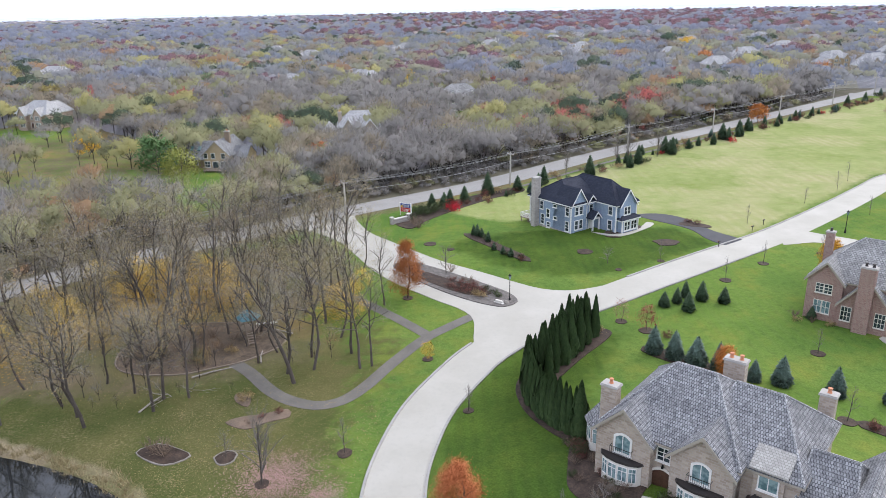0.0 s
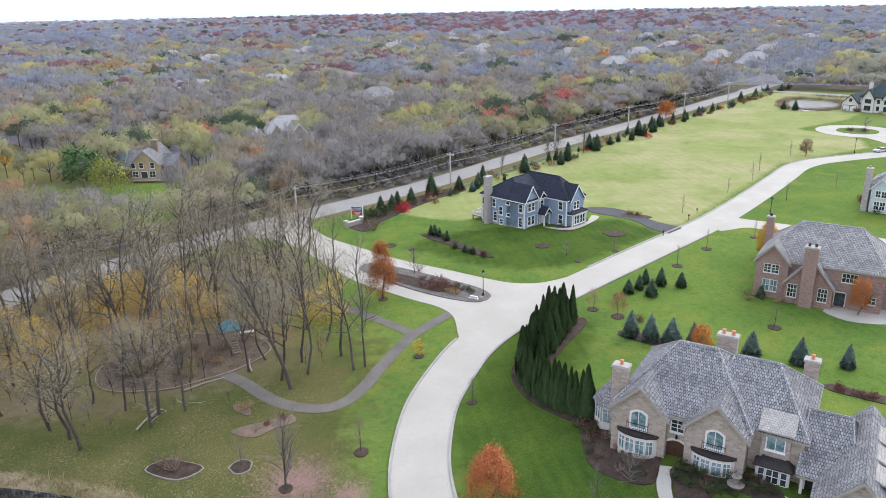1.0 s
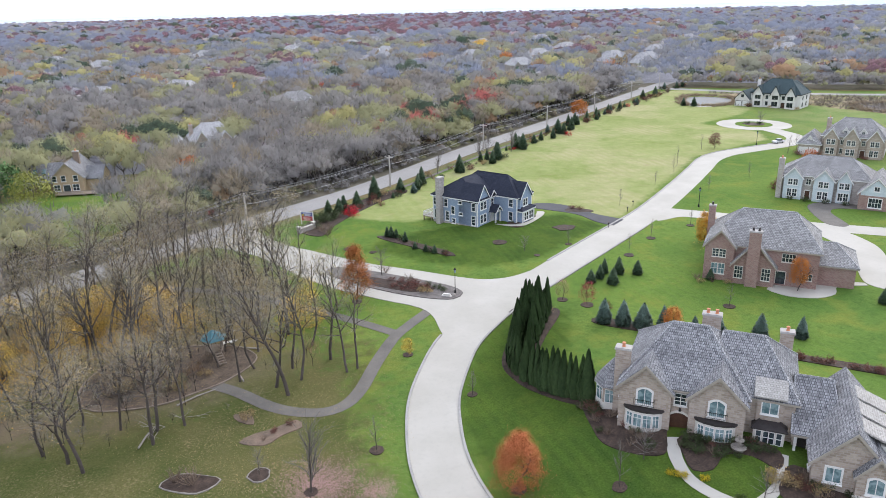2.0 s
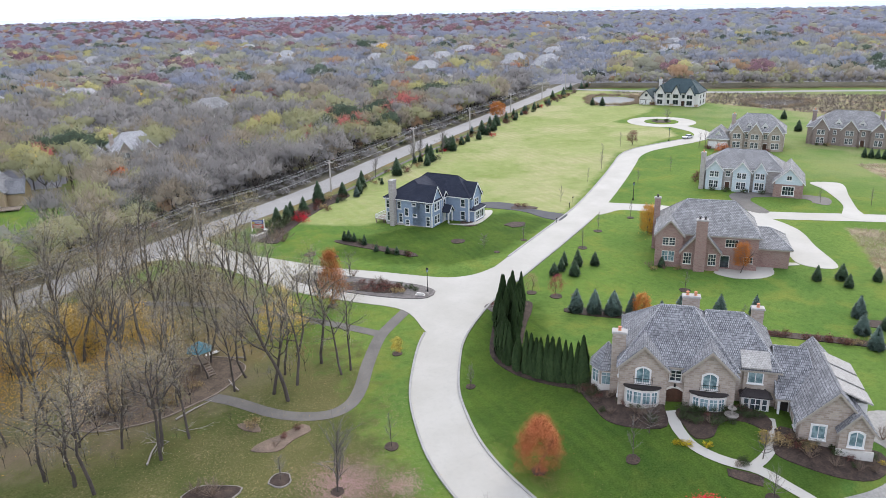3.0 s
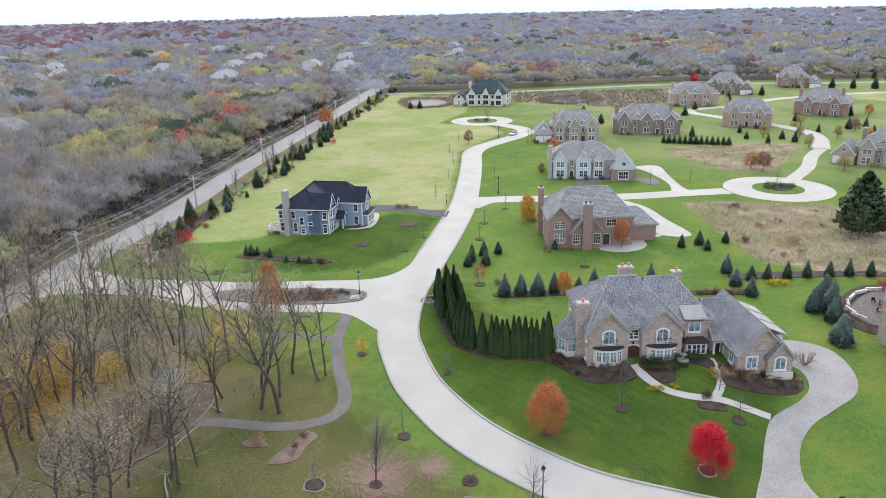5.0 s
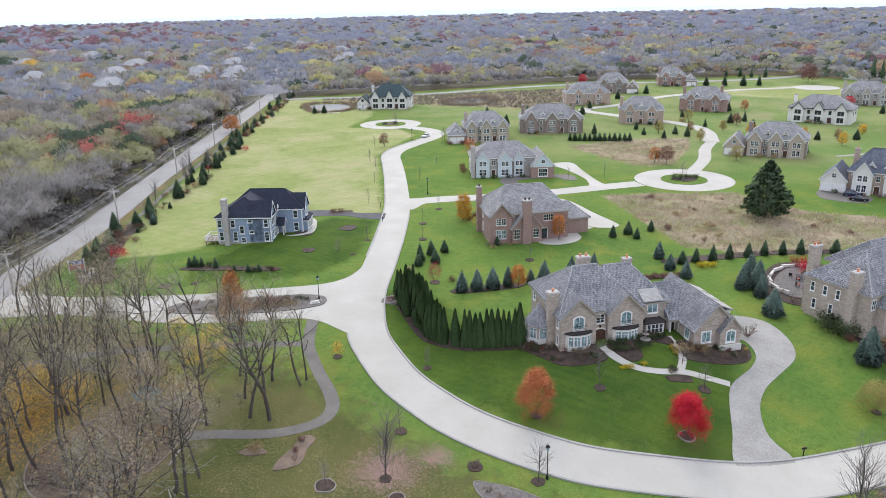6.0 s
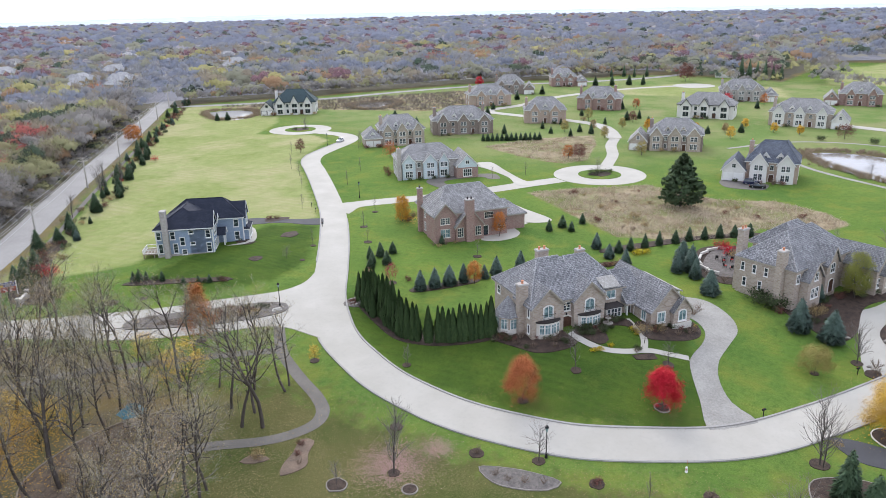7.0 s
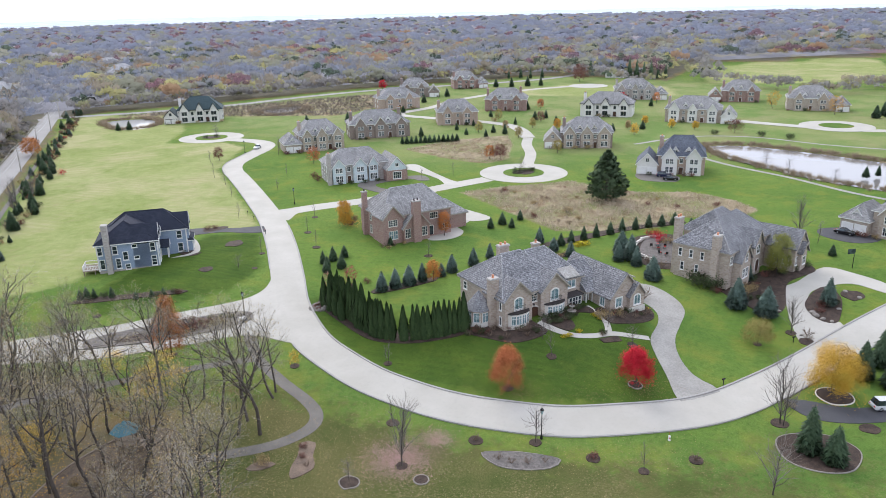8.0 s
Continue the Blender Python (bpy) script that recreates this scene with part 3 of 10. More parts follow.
# richer grass, with front-lawn shade painted into its darker tone
rich_shaded = g.mix(g.ramp(g.noise(0.12, 4), 0.35, 0.65), (0.034, 0.086, 0.012), (0.080, 0.138, 0.018))
rich_shaded = g.mix(g.math("MULTIPLY", g.ramp(g.noise(1.4, 4), 0.5, 0.7), 0.45), rich_shaded, (0.026, 0.064, 0.010))
rich_shaded = g.mix(g.math("MULTIPLY", g.ramp(g.noise(0.3, 4), 0.55, 0.7), 0.4), rich_shaded, (0.115, 0.152, 0.022))
rich_shaded = g.mix(g.math("MULTIPLY", g.math("MULTIPLY", stripe.outputs["Fac"], g.ramp(g.noise(0.09, 3), 0.35, 0.65)), 0.32), rich_shaded, (0.085, 0.175, 0.020))
# pale far grass: dry meadow tones plus haze painted into the colour
thin = g.mix(g.ramp(g.noise(0.045, 4), 0.38, 0.6), (0.170, 0.265, 0.075), (0.290, 0.320, 0.130))
thin = g.mix(g.math("MULTIPLY", g.ramp(g.noise(0.03, 4, None, 0.65), 0.55, 0.66), 0.7), thin, (0.36, 0.33, 0.17))
gc = zone(lawn, rich_shaded, "deep", 0.9)
gc = g.mix(g.math("MULTIPLY", g.attr("thin"), 0.85), gc, thin)
gc = zone(gc, dryc, "dry", 0.6)
gc = zone(gc, litc, "litter", 1.3)
dull = g.mix(g.ramp(g.noise(0.09, 4), 0.35, 0.65), (0.076, 0.098, 0.027), (0.142, 0.134, 0.050))
gc = zone(gc, dull, "leafy", 1.5)
leaves = g.math("MULTIPLY", g.math("MULTIPLY", g.ramp(g.noise(3.2, 4), 0.50, 0.64), g.attr("leafy")), g.ramp(g.noise(0.16, 3), 0.35, 0.65))
gc = g.mix(g.math("MULTIPLY", leaves, 0.65), gc, (0.34, 0.26, 0.15))
gc = zone(gc, wildc, "wild", 0.8)
gc = g.mix(g.ramp(fine, 0.2, 0.85), g.mix(0.42, gc, (0.0, 0.0, 0.0)), g.mix(0.08, gc, (0.5, 0.5, 0.2)))
g.col(gc)
g.bump(g.math("ADD", fine, g.math("MULTIPLY", mid, 2.0)), 0.12, 0.5)
GROUND = g.m
build_ground()

# water
for poly, level in PONDS:
    gw = Geo()
    n = len(poly)
    gw.add([(x, y, level) for x, y in poly], [tuple(range(n))])
    me = gw.mesh("pond_water", WATER if poly is POND_PARK else WATER_GLARE if poly is POND_NORTH else WATER_PALE)
    if me.polygons[0].normal.z < 0:
        me.flip_normals()
    thing("pond_water", "still pond water, the pale ponds with sky glare in their colour", "pond", kind="structure", data=me)

# roads
thing("road_loop", "pale concrete residential street curving past the lawns", "road", kind="structure", data=ribbon("road_loop", LOOP, 6.9, 0.05, CONCRETE, 4, 0.06))
thing("road_side", "pale concrete side street to a turning circle", "road", kind="structure", data=ribbon("road_side", SIDE, lambda s: 6.4 + 7 * max(0, 0.1 - s) * 10, 0.046, CONCRETE))
thing("road_spur", "pale concrete lane past the turning circle", "road", kind="structure", data=ribbon("road_spur", SPUR, 4.2, 0.042, CONCRETE))
ENTRY_SHAPE = smooth_line([(30, 118.6), (24, 117), (20.6, 116.8), (17, 117.9), (13.4, 120.6), (6.8, 126.7), (0.4, 132.4), (-4.5, 138), (-10, 145), (-16, 153), (-20, 163), (-23, 171), (-40, 158), (-30, 155), (-22, 147), (-17.3, 138), (-13.2, 129.6), (-8.4, 122.8), (-1.8, 115.6), (2.2, 111.8), (4.2, 108.8), (4.7, 105.6), (4.4, 101.8), (4.3, 99.0), (6.4, 98), (14, 105), (24, 113)], 1.5, True)
thing("road_entry", "pale concrete entrance road with a planted median", "road", kind="structure", data=patch("road_entry", ENTRY_SHAPE, 0.075, CONCRETE))
thing("road_main", "straight worn grey country road beside the woods", "road", kind="structure", data=ribbon("road_main", MAIN, 8.4, 0.09, ROAD_OLD, 4))
thing("road_far", "grey road curving along the far tree belt", "road", kind="structure", data=ribbon("road_far", FARROAD, 7.5, 0.12, ROAD_OLD))
for (cx, cy), r, ri in ((BCIRC, 14.6, 6.8), (DCIRC, 14.0, 7.0)):
    thing("turning_circle", "pale concrete turning circle", "road", kind="structure", data=patch("turning_circle", ring(cx, cy, r, 40), 0.055, CONCRETE))
    thing("circle_island", "round grassed island inside a turning circle", "traffic island", kind="structure", data=patch("circle_island", ring(cx, cy, ri, 30), 0.17, GROUND, 0.3))
# kerbs along the loop road, broken at the side roads
left = [p for p in LOOP if p[1] < 98 and p[0] < 60]
thing("kerb_outer", "low concrete kerb along the street", "kerb", kind="structure", data=kerb_strip(left, 3.45))
right = [p for p in LOOP if -20 < p[1] < 138]
thing("kerb_inner", "low concrete kerb along the street", "kerb", kind="structure", data=kerb_strip(right, -3.45))
north = [p for p in LOOP if p[0] > 34 and p[1] > 112 and p[0] < 166]
thing("kerb_north", "low concrete kerb along the street", "kerb", kind="structure", data=kerb_strip(north, 3.45))
# median of the entrance road
MEDIAN = smooth_line([(12.3, 113.2), (11.2, 116.6), (7.6, 120.6), (3.0, 125.2), (-2, 130), (-7, 133.6), (-9.6, 131.6), (-7, 127), (-3, 121.6), (2, 116.4), (6.6, 112.8), (10, 111.4)], 1.0, True)
thing("median", "kerbed median bed of gravel and mulch", "median", kind="structure", data=patch("median", MEDIAN, 0.2, GRAVEL, 0.4))

# drives, paths and walks
def surface(name, label, category, outline, lift, mat, smooth=True):
    thing(name, label, category, kind="structure", data=patch(name, smooth_line(outline, 1.2, True) if smooth else outline, lift, mat))


surface("driveway_stone_house", "grey concrete driveway curving up to a garage", "driveway",
        [(12.8, 29.5), (15.5, 33.4), (20.5, 36), (26, 36.8), (32, 36.2), (38.8, 35.7), (44.3, 38.2), (48, 43), (46, 48), (41, 49.5), (37.2, 46.8), (37.5, 43.2), (34.5, 40.6), (30, 40), (23.5, 40.8), (19.6, 40), (13.4, 37.6), (6.9, 35.0), (8.3, 30.4)], 0.07, DRIVE)
surface("driveway_blue_house", "dark asphalt driveway", "driveway", [(60.5, 140.4), (56.5, 136.8), (53.5, 141), (52, 148), (46, 155.5), (44, 160), (49, 161), (53.6, 157), (56.6, 147)], 0.07, ASPHALT)
surface("driveway_brick_house", "pale concrete parking pad", "driveway", [(100, 120), (99, 108), (92, 97), (85, 86.5), (80.5, 91.5), (86, 100), (92, 110), (95, 123)], 0.06, CONCRETE)
surface("patio_brick_house", "rounded pale concrete patio", "patio", [(62.8, 96), (64, 92), (68, 89.6), (72, 90), (75, 92.6), (80, 91), (80.4, 92.2), (75.5, 94.6), (72, 96), (66, 97)], 0.08, CONCRETE)
surface("driveway_gabled_house", "pale concrete driveway", "driveway", [(116, 109), (125, 116), (134, 128), (138, 136), (144, 131), (134, 121), (124, 111), (119, 104)], 0.06, CONCRETE)
surface("forecourt_gabled_house", "grey asphalt forecourt sweep", "driveway", [(101, 122), (104, 130), (109, 137), (116, 137), (124, 129), (127.5, 122), (122, 117.5), (120.5, 121), (122, 124), (114, 131.5), (109, 130), (104.5, 120)], 0.065, TRAIL)
surface("driveway_manor", "pale concrete driveway loop", "driveway", [(34, 15.2), (42, 17), (48.5, 17.3), (54.3, 18.8), (59.5, 14.5), (68.2, 8.6), (66, 3), (61.5, -2), (57, -1.5), (60.6, 4.5), (56.7, 11.2), (51.8, 13.2), (45.6, 12.6), (42.5, 8.2)], 0.07, CONCRETE)
surface("walk_blue_house", "pale concrete front walk", "walk", [(31, 146.2), (32.2, 144.6), (34.9, 142.6), (38.5, 143.8), (44.5, 149.6), (45.8, 152.6), (44.4, 153.2), (43, 150.5), (38, 145.4), (35, 144)], 0.08, CONCRETE)
thing("walk_stone_house", "pale winding garden walk", "walk", kind="structure", data=ribbon("walk_stone_house", smooth_line([(23.1, 41.0), (22.1, 43.8), (20.9, 47), (18.6, 49.8), (17.3, 53), (17.8, 56.4), (19.4, 59.4)], 0.8), lambda s: 1.3 + 0.8 * max(0, s - 0.7), 0.08, CONCRETE, 2))
thing("walk_porch", "pale garden walk to the side porch", "walk", kind="structure", data=ribbon("walk_porch", smooth_line([(20.6, 47.6), (23, 48.1), (25.6, 49.4), (28.6, 52.6)], 0.8), 1.15, 0.084, CONCRETE, 2))
thing("trail", "faded grey asphalt park path", "path", kind="structure", data=ribbon("trail", smooth_line([(-40, 104), (-33, 98), (-28, 93.5), (-24, 88.6), (-20.8, 85.9), (-17, 84.4), (-13.8, 85.2), (-11, 88.4), (-7.6, 94.5), (-3.2, 101.3), (0.4, 104.9), (4.6, 108.6)], 1.0), 2.0, 0.05, TRAIL, 2))
thing("trail_branch", "faded grey asphalt park path", "path", kind="structure", data=ribbon("trail_branch", smooth_line([(-2.6, 102.6), (-7, 108), (-12, 113.6), (-17, 118.8), (-26, 127), (-40, 135)], 1.0), 1.9, 0.055, TRAIL, 2))
thing("footpath", "narrow gravel footpath beside the country road", "path", kind="structure", data=ribbon("footpath", [p for p in offset_line(MAIN, -8.4) if 8 < p[0] < 120], 1.4, 0.07, TRAIL, 2))
thing("road_north_houses", "pale concrete street past far houses", "road", kind="structure", data=ribbon("road_north_houses", smooth_line([(206, 104), (225, 112), (238, 122), (246, 140), (252, 165), (262, 186), (290, 178), (330, 172), (375, 150), (400, 128), (414, 112)], 2), 6.0, 0.1, CONCRETE))
surface("far_turning_circle", "pale concrete turning circle", "road", ring(412, 110, 13, 24), 0.12, CONCRETE, False)
thing("road_east", "pale concrete street past the pond", "road", kind="structure", data=ribbon("road_east", smooth_line([(276, 40), (270, 22), (262, 4), (256, -12), (252, -30), (254, -60)], 2), 7.0, 0.1, CONCRETE))
surface("east_turning_circle", "pale concrete turning circle", "road", ring(262, -20, 15, 30), 0.12, CONCRETE, False)
surface("east_island", "grassed island in a turning circle", "traffic island", ring(263, -20, 7, 24), 0.2, GROUND, False)
thing("pond_path", "narrow pale path along the pond", "path", kind="structure", data=ribbon("pond_path", smooth_line([(196, 44), (178, 34), (166, 24), (152, 8), (134, -9), (120, -30)], 2), 1.8, 0.06, DRIVE, 2))
thing("pond_path_far", "narrow pale path beyond the pond", "path", kind="structure", data=ribbon("pond_path_far", smooth_line([(200, 60), (222, 40), (226, 15), (214, -10), (206, -40)], 2), 1.8, 0.06, DRIVE, 2))

# ---------------------------------------------------------------- houses
class House:
    """A house in its own frame: u runs along its front, v away from the street, z up from the plinth."""

    def __init__(self, label, x, y, ang, z, wall, roof, trim=TRIM, fascia=None, glass=GLASS, name="house"):
        self.top = thing(name, label, "house", pose(x, y, z, 0, 0, ang))
        self.wall, self.roofmat, self.trim, self.glass = wall, roof, trim, glass
        self.fascia = fascia or trim
        self.sills = True

    def block(self, u0, u1, v0, v1, h, zb=-1.2, mat=None, name="wall"):
        return part(name, Geo().box(u0, u1, v0, v1, zb, h).mesh(name, mat or self.wall, True), self.top)

    def eaves(self, u0, u1, v0, v1, z, oh):
        """Fascia board and soffit round a roof's foot."""
        g = Geo().box(u0 - oh - 0.02, u1 + oh + 0.02, v0 - oh - 0.02, v1 + oh + 0.02, z - 0.2, z + 0.03)
        part("soffit", g.mesh("soffit", self.fascia), self.top)

    def hip(self, u0, u1, v0, v1, ze, zr, r0, r1, rv=None, axis="u", oh=0.45, mat=None, eaves=True):
        """Hipped roof with its ridge from r0 to r1 along axis, at rv across."""
        if axis == "u":
            rv = (v0 + v1) / 2 if rv is None else rv
            a, b = (r0, rv, zr), (r1, rv, zr)
        else:
            rv = (u0 + u1) / 2 if rv is None else rv
            a, b = (rv, r0, zr), (rv, r1, zr)
        c = [(u0 - oh, v0 - oh), (u1 + oh, v0 - oh), (u1 + oh, v1 + oh), (u0 - oh, v1 + oh)]
        v = [(*p, ze) for p in c] + [(*p, ze + 0.12) for p in c] + [a, b]
        f = [(3, 2, 1, 0)] + [(i, (i + 1) % 4, 4 + (i + 1) % 4, 4 + i) for i in range(4)]
        if axis == "u":
            f += [(4, 5, 9, 8), (5, 6, 9), (6, 7, 8, 9), (7, 4, 8)]
        else:
            f += [(4, 5, 8), (5, 6, 9, 8), (6, 7, 9), (7, 4, 8, 9)]
        roof = part("roof", Geo().add(v, f).mesh("roof", mat or self.roofmat, True), self.top)
        g = Geo()
        for p, q in ((8, 9),) + (((4, 8), (5, 9), (6, 9), (7, 8)) if axis == "u" else ((4, 8), (5, 8), (6, 9), (7, 9))):
            if (Vector(v[p]) - Vector(v[q])).length > 0.3:
                g.tube([v[p], v[q]], [0.11, 0.11], 5)
        part("ridge_cap", g.mesh("ridge_cap", RIDGE if mat is None and self.roofmat in (SHAKE, SHINGLE_GREY) else mat or self.roofmat, True), roof)
        if eaves:
            self.eaves(u0, u1, v0, v1, ze, oh)
        return roof

    def gable(self, u0, u1, v0, v1, ze, zr, axis="v", oh=0.4, zb=-1.2, mat=None, wall=None, rake=True, drop=0.0, walls=True):
        """Gabled wing with its ridge along axis; its walls end in gable triangles."""
        w = wall or self.wall
        if axis == "v":
            mid, half = (u0 + u1) / 2, (u1 - u0) / 2
            pos, a, b = (lambda p, q, s: (mid + p, s, q)), v0, v1
        else:
            mid, half = (v0 + v1) / 2, (v1 - v0) / 2
            pos, a, b = (lambda p, q, s: (s, mid + p, q)), u0, u1
        if walls:
            part("wall", Geo().extrude([(-half, zb), (half, zb), (half, ze), (0, zr), (-half, ze)], pos, a, b).mesh("wall", w, True), self.top)
        k = (zr - ze) / half
        e, t = half + oh, 0.17
        prof = [(-e, ze - oh * k + 0.03), (0, zr + 0.03), (e, ze - oh * k + 0.03), (e, ze - oh * k + t + 0.06), (0, zr + t + 0.09), (-e, ze - oh * k + t + 0.06)]
        roof = part("roof", Geo().extrude(prof, pos, a - oh, b + oh * 0.3).mesh("roof", mat or self.roofmat, True), self.top)
        if rake:
            g = Geo()
            board = [(-e - 0.02, ze - oh * k - 0.2), (0, zr - 0.14), (e + 0.02, ze - oh * k - 0.2), (e + 0.02, ze - oh * k + 0.14), (0, zr + 0.2), (-e - 0.02, ze - oh * k + 0.14)]
            g.extrude(board, pos, a - oh - 0.08, a - oh - 0.005)
            part("bargeboard", g.mesh("bargeboard", self.fascia), self.top)
        return roof

    def place(self, side, plane, c):
        """Matrix from a wall's own frame (right, out, up) to the house."""
        ax = {"-v": ((1, 0), (0, -1)), "+v": ((-1, 0), (0, 1)), "-u": ((0, -1), (-1, 0)), "+u": ((0, 1), (1, 0))}[side]
        (rx, ry), (ox, oy) = ax
        o = (c, plane) if side in ("-v", "+v") else (plane, c)
        return Matrix(((rx, ox, 0, o[0]), (ry, oy, 0, o[1]), (0, 0, 1, 0), (0, 0, 0, 1)))

    def window(self, side, plane, c, z, w, h, cols=2, rows=2, glass=None, arch=0.0, surround=0.12, trim=None, sill=True, name="window"):
        """Framed window on a wall; z is its sill's height."""
        m = self.place(side, plane, c)
        top = part(name, None, self.top)
        top.matrix_local = m
        top.empty_display_size = 0.1
        n = 9 if arch else 2
        xs = [w / 2 - w * i / (n - 1) for i in range(n)]
        arc = [(x, z + h + (arch * (1 - (2 * x / w) ** 2) if arch else 0)) for x in xs]
        inner = [(-w / 2, z), (w / 2, z)] + arc
        s = surround
        outer = [(-w / 2 - s, z - s), (w / 2 + s, z - s)] + [(x * (1 + 2 * s / w), q + s) for x, q in arc]
        g = Geo()
        k = len(inner)
        v = [(x, 0.10, q) for x, q in outer] + [(x, 0.10, q) for x, q in inner] + [(x, -0.02, q) for x, q in outer] + [(x, 0.03, q) for x, q in inner]
        f = []
        for i in range(k):
            j = (i + 1) % k
            f += [(i, j, k + j, k + i), (2 * k + j, 2 * k + i, i, j)[::-1], (k + i, k + j, 3 * k + j, 3 * k + i)]
        g.add(v, f)
        b = 0.035
        for i in range(1, cols):
            x = -w / 2 + w * i / cols
            g.box(x - b, x + b, 0.03, 0.085, z, z + h + (arch * (1 - (2 * x / w) ** 2) if arch else 0))
        for i in range(1, rows):
            q = z + h * i / rows
            g.box(-w / 2, w / 2, 0.03, 0.08, q - b, q + b)
        part("frame", g.mesh("frame", trim or self.trim), top)
        n2 = len(inner)
        pane = Geo().add([(x, 0.035, q) for x, q in inner], [tuple(range(n2))]).mesh("pane", glass or self.glass)
        part("pane", pane, top)
        if sill and self.sills:
            part("sill", Geo().box(-w / 2 - s - 0.06, w / 2 + s + 0.06, -0.02, 0.2, z - s - 0.09, z - s).mesh("sill", trim or self.trim), top)
        return top

    def row(self, side, plane, cs, z, w, h, **k):
        for c in cs:
            self.window(side, plane, c, z, w, h, **k)

    def door(self, side, plane, c, z, w, h, mat=DOORWOOD, arch=0.0, surround=0.15, panels=2, name="door", trim=None):
        top = part(name, None, self.top)
        top.matrix_local = self.place(side, plane, c)
        n = 9 if arch else 2
        xs = [w / 2 - w * i / (n - 1) for i in range(n)]
        face = [(-w / 2, z), (w / 2, z)] + [(x, z + h + arch * (1 - (2 * x / w) ** 2)) for x in xs]
        g = Geo().add([(x, 0.05, q) for x, q in face], [tuple(range(len(face)))])
        for i in range(panels):
            a = -w / 2 + w * (i + 0.15) / panels
            b = -w / 2 + w * (i + 0.85) / panels
            for q0, q1 in ((0.08, 0.3), (0.36, 0.62), (0.68, 0.92)):
                g.box(a, b, 0.05, 0.075, z + h * q0, z + h * q1)
        part("leaf", g.mesh("leaf", mat), top)
        g = Geo()
        s = surround
        g.box(-w / 2 - s, -w / 2, -0.02, 0.14, z, z + h).box(w / 2, w / 2 + s, -0.02, 0.14, z, z + h)
        for i in range(n - 1):
            a, b = xs[i], xs[i + 1]
            za, zb = (z + h + arch * (1 - (2 * q / w) ** 2) for q in (a, b))
            g.add([(a, -0.02, za), (b, -0.02, zb), (b, -0.02, zb + s), (a, -0.02, za + s), (a, 0.14, za), (b, 0.14, zb), (b, 0.14, zb + s), (a, 0.14, za + s)],
                  [(4, 5, 6, 7), (0, 1, 5, 4), (3, 7, 6, 2), (0, 4, 7, 3), (1, 2, 6, 5)])
        part("door_frame", g.mesh("door_frame", trim or self.trim), top)
        return top

    def chimney(self, u, v, w, d, z0, z1, mat=None, pots=1, cap=CAPSTONE, potmat=CLAY, taper=None):
        top = part("chimney", Geo().box(u - w / 2, u + w / 2, v - d / 2, v + d / 2, z0, z1).mesh("chimney", mat or self.wall, True), self.top)
        g = Geo().box(u - w / 2 - 0.12, u + w / 2 + 0.12, v - d / 2 - 0.12, v + d / 2 + 0.12, z1, z1 + 0.14).box(u - w / 2 - 0.05, u + w / 2 + 0.05, v - d / 2 - 0.05, v + d / 2 + 0.05, z1 + 0.14, z1 + 0.26)
        part("cap", g.mesh("cap", cap), top)
        for i in range(pots):
            x = u + (i - (pots - 1) / 2) * w / max(pots, 1) * 0.95
            g = Geo().tube([(x, v, z1 + 0.26), (x, v, z1 + 0.36), (x, v, z1 + 0.62), (x, v, z1 + 0.68), (x, v, z1 + 0.78)], [0.25, 0.19, 0.17, 0.24, 0.22], 10)
            part("chimney_pot", g.mesh("chimney_pot", potmat), top)
        return top

    def garage_door(self, side, plane, c, w=2.7, h=2.3, z=0.0, mat=TRIM):
        top = part("garage_door", None, self.top)
        top.matrix_local = self.place(side, plane, c)
        g = Geo().box(-w / 2, w / 2, 0.0, 0.05, z, z + h)
        for i in range(4):
            for j in range(4):
                g.box(-w / 2 + w * (j + 0.1) / 4, -w / 2 + w * (j + 0.9) / 4, 0.05, 0.075, z + h * (i + 0.1) / 4, z + h * (i + 0.9) / 4)
        part("leaf", g.mesh("leaf", mat), top)
        g = Geo().box(-w / 2 - 0.15, -w / 2, -0.02, 0.1, z, z + h).box(w / 2, w / 2 + 0.15, -0.02, 0.1, z, z + h).box(-w / 2 - 0.15, w / 2 + 0.15, -0.02, 0.1, z + h, z + h + 0.18)
        part("door_frame", g.mesh("door_frame", self.trim), top)


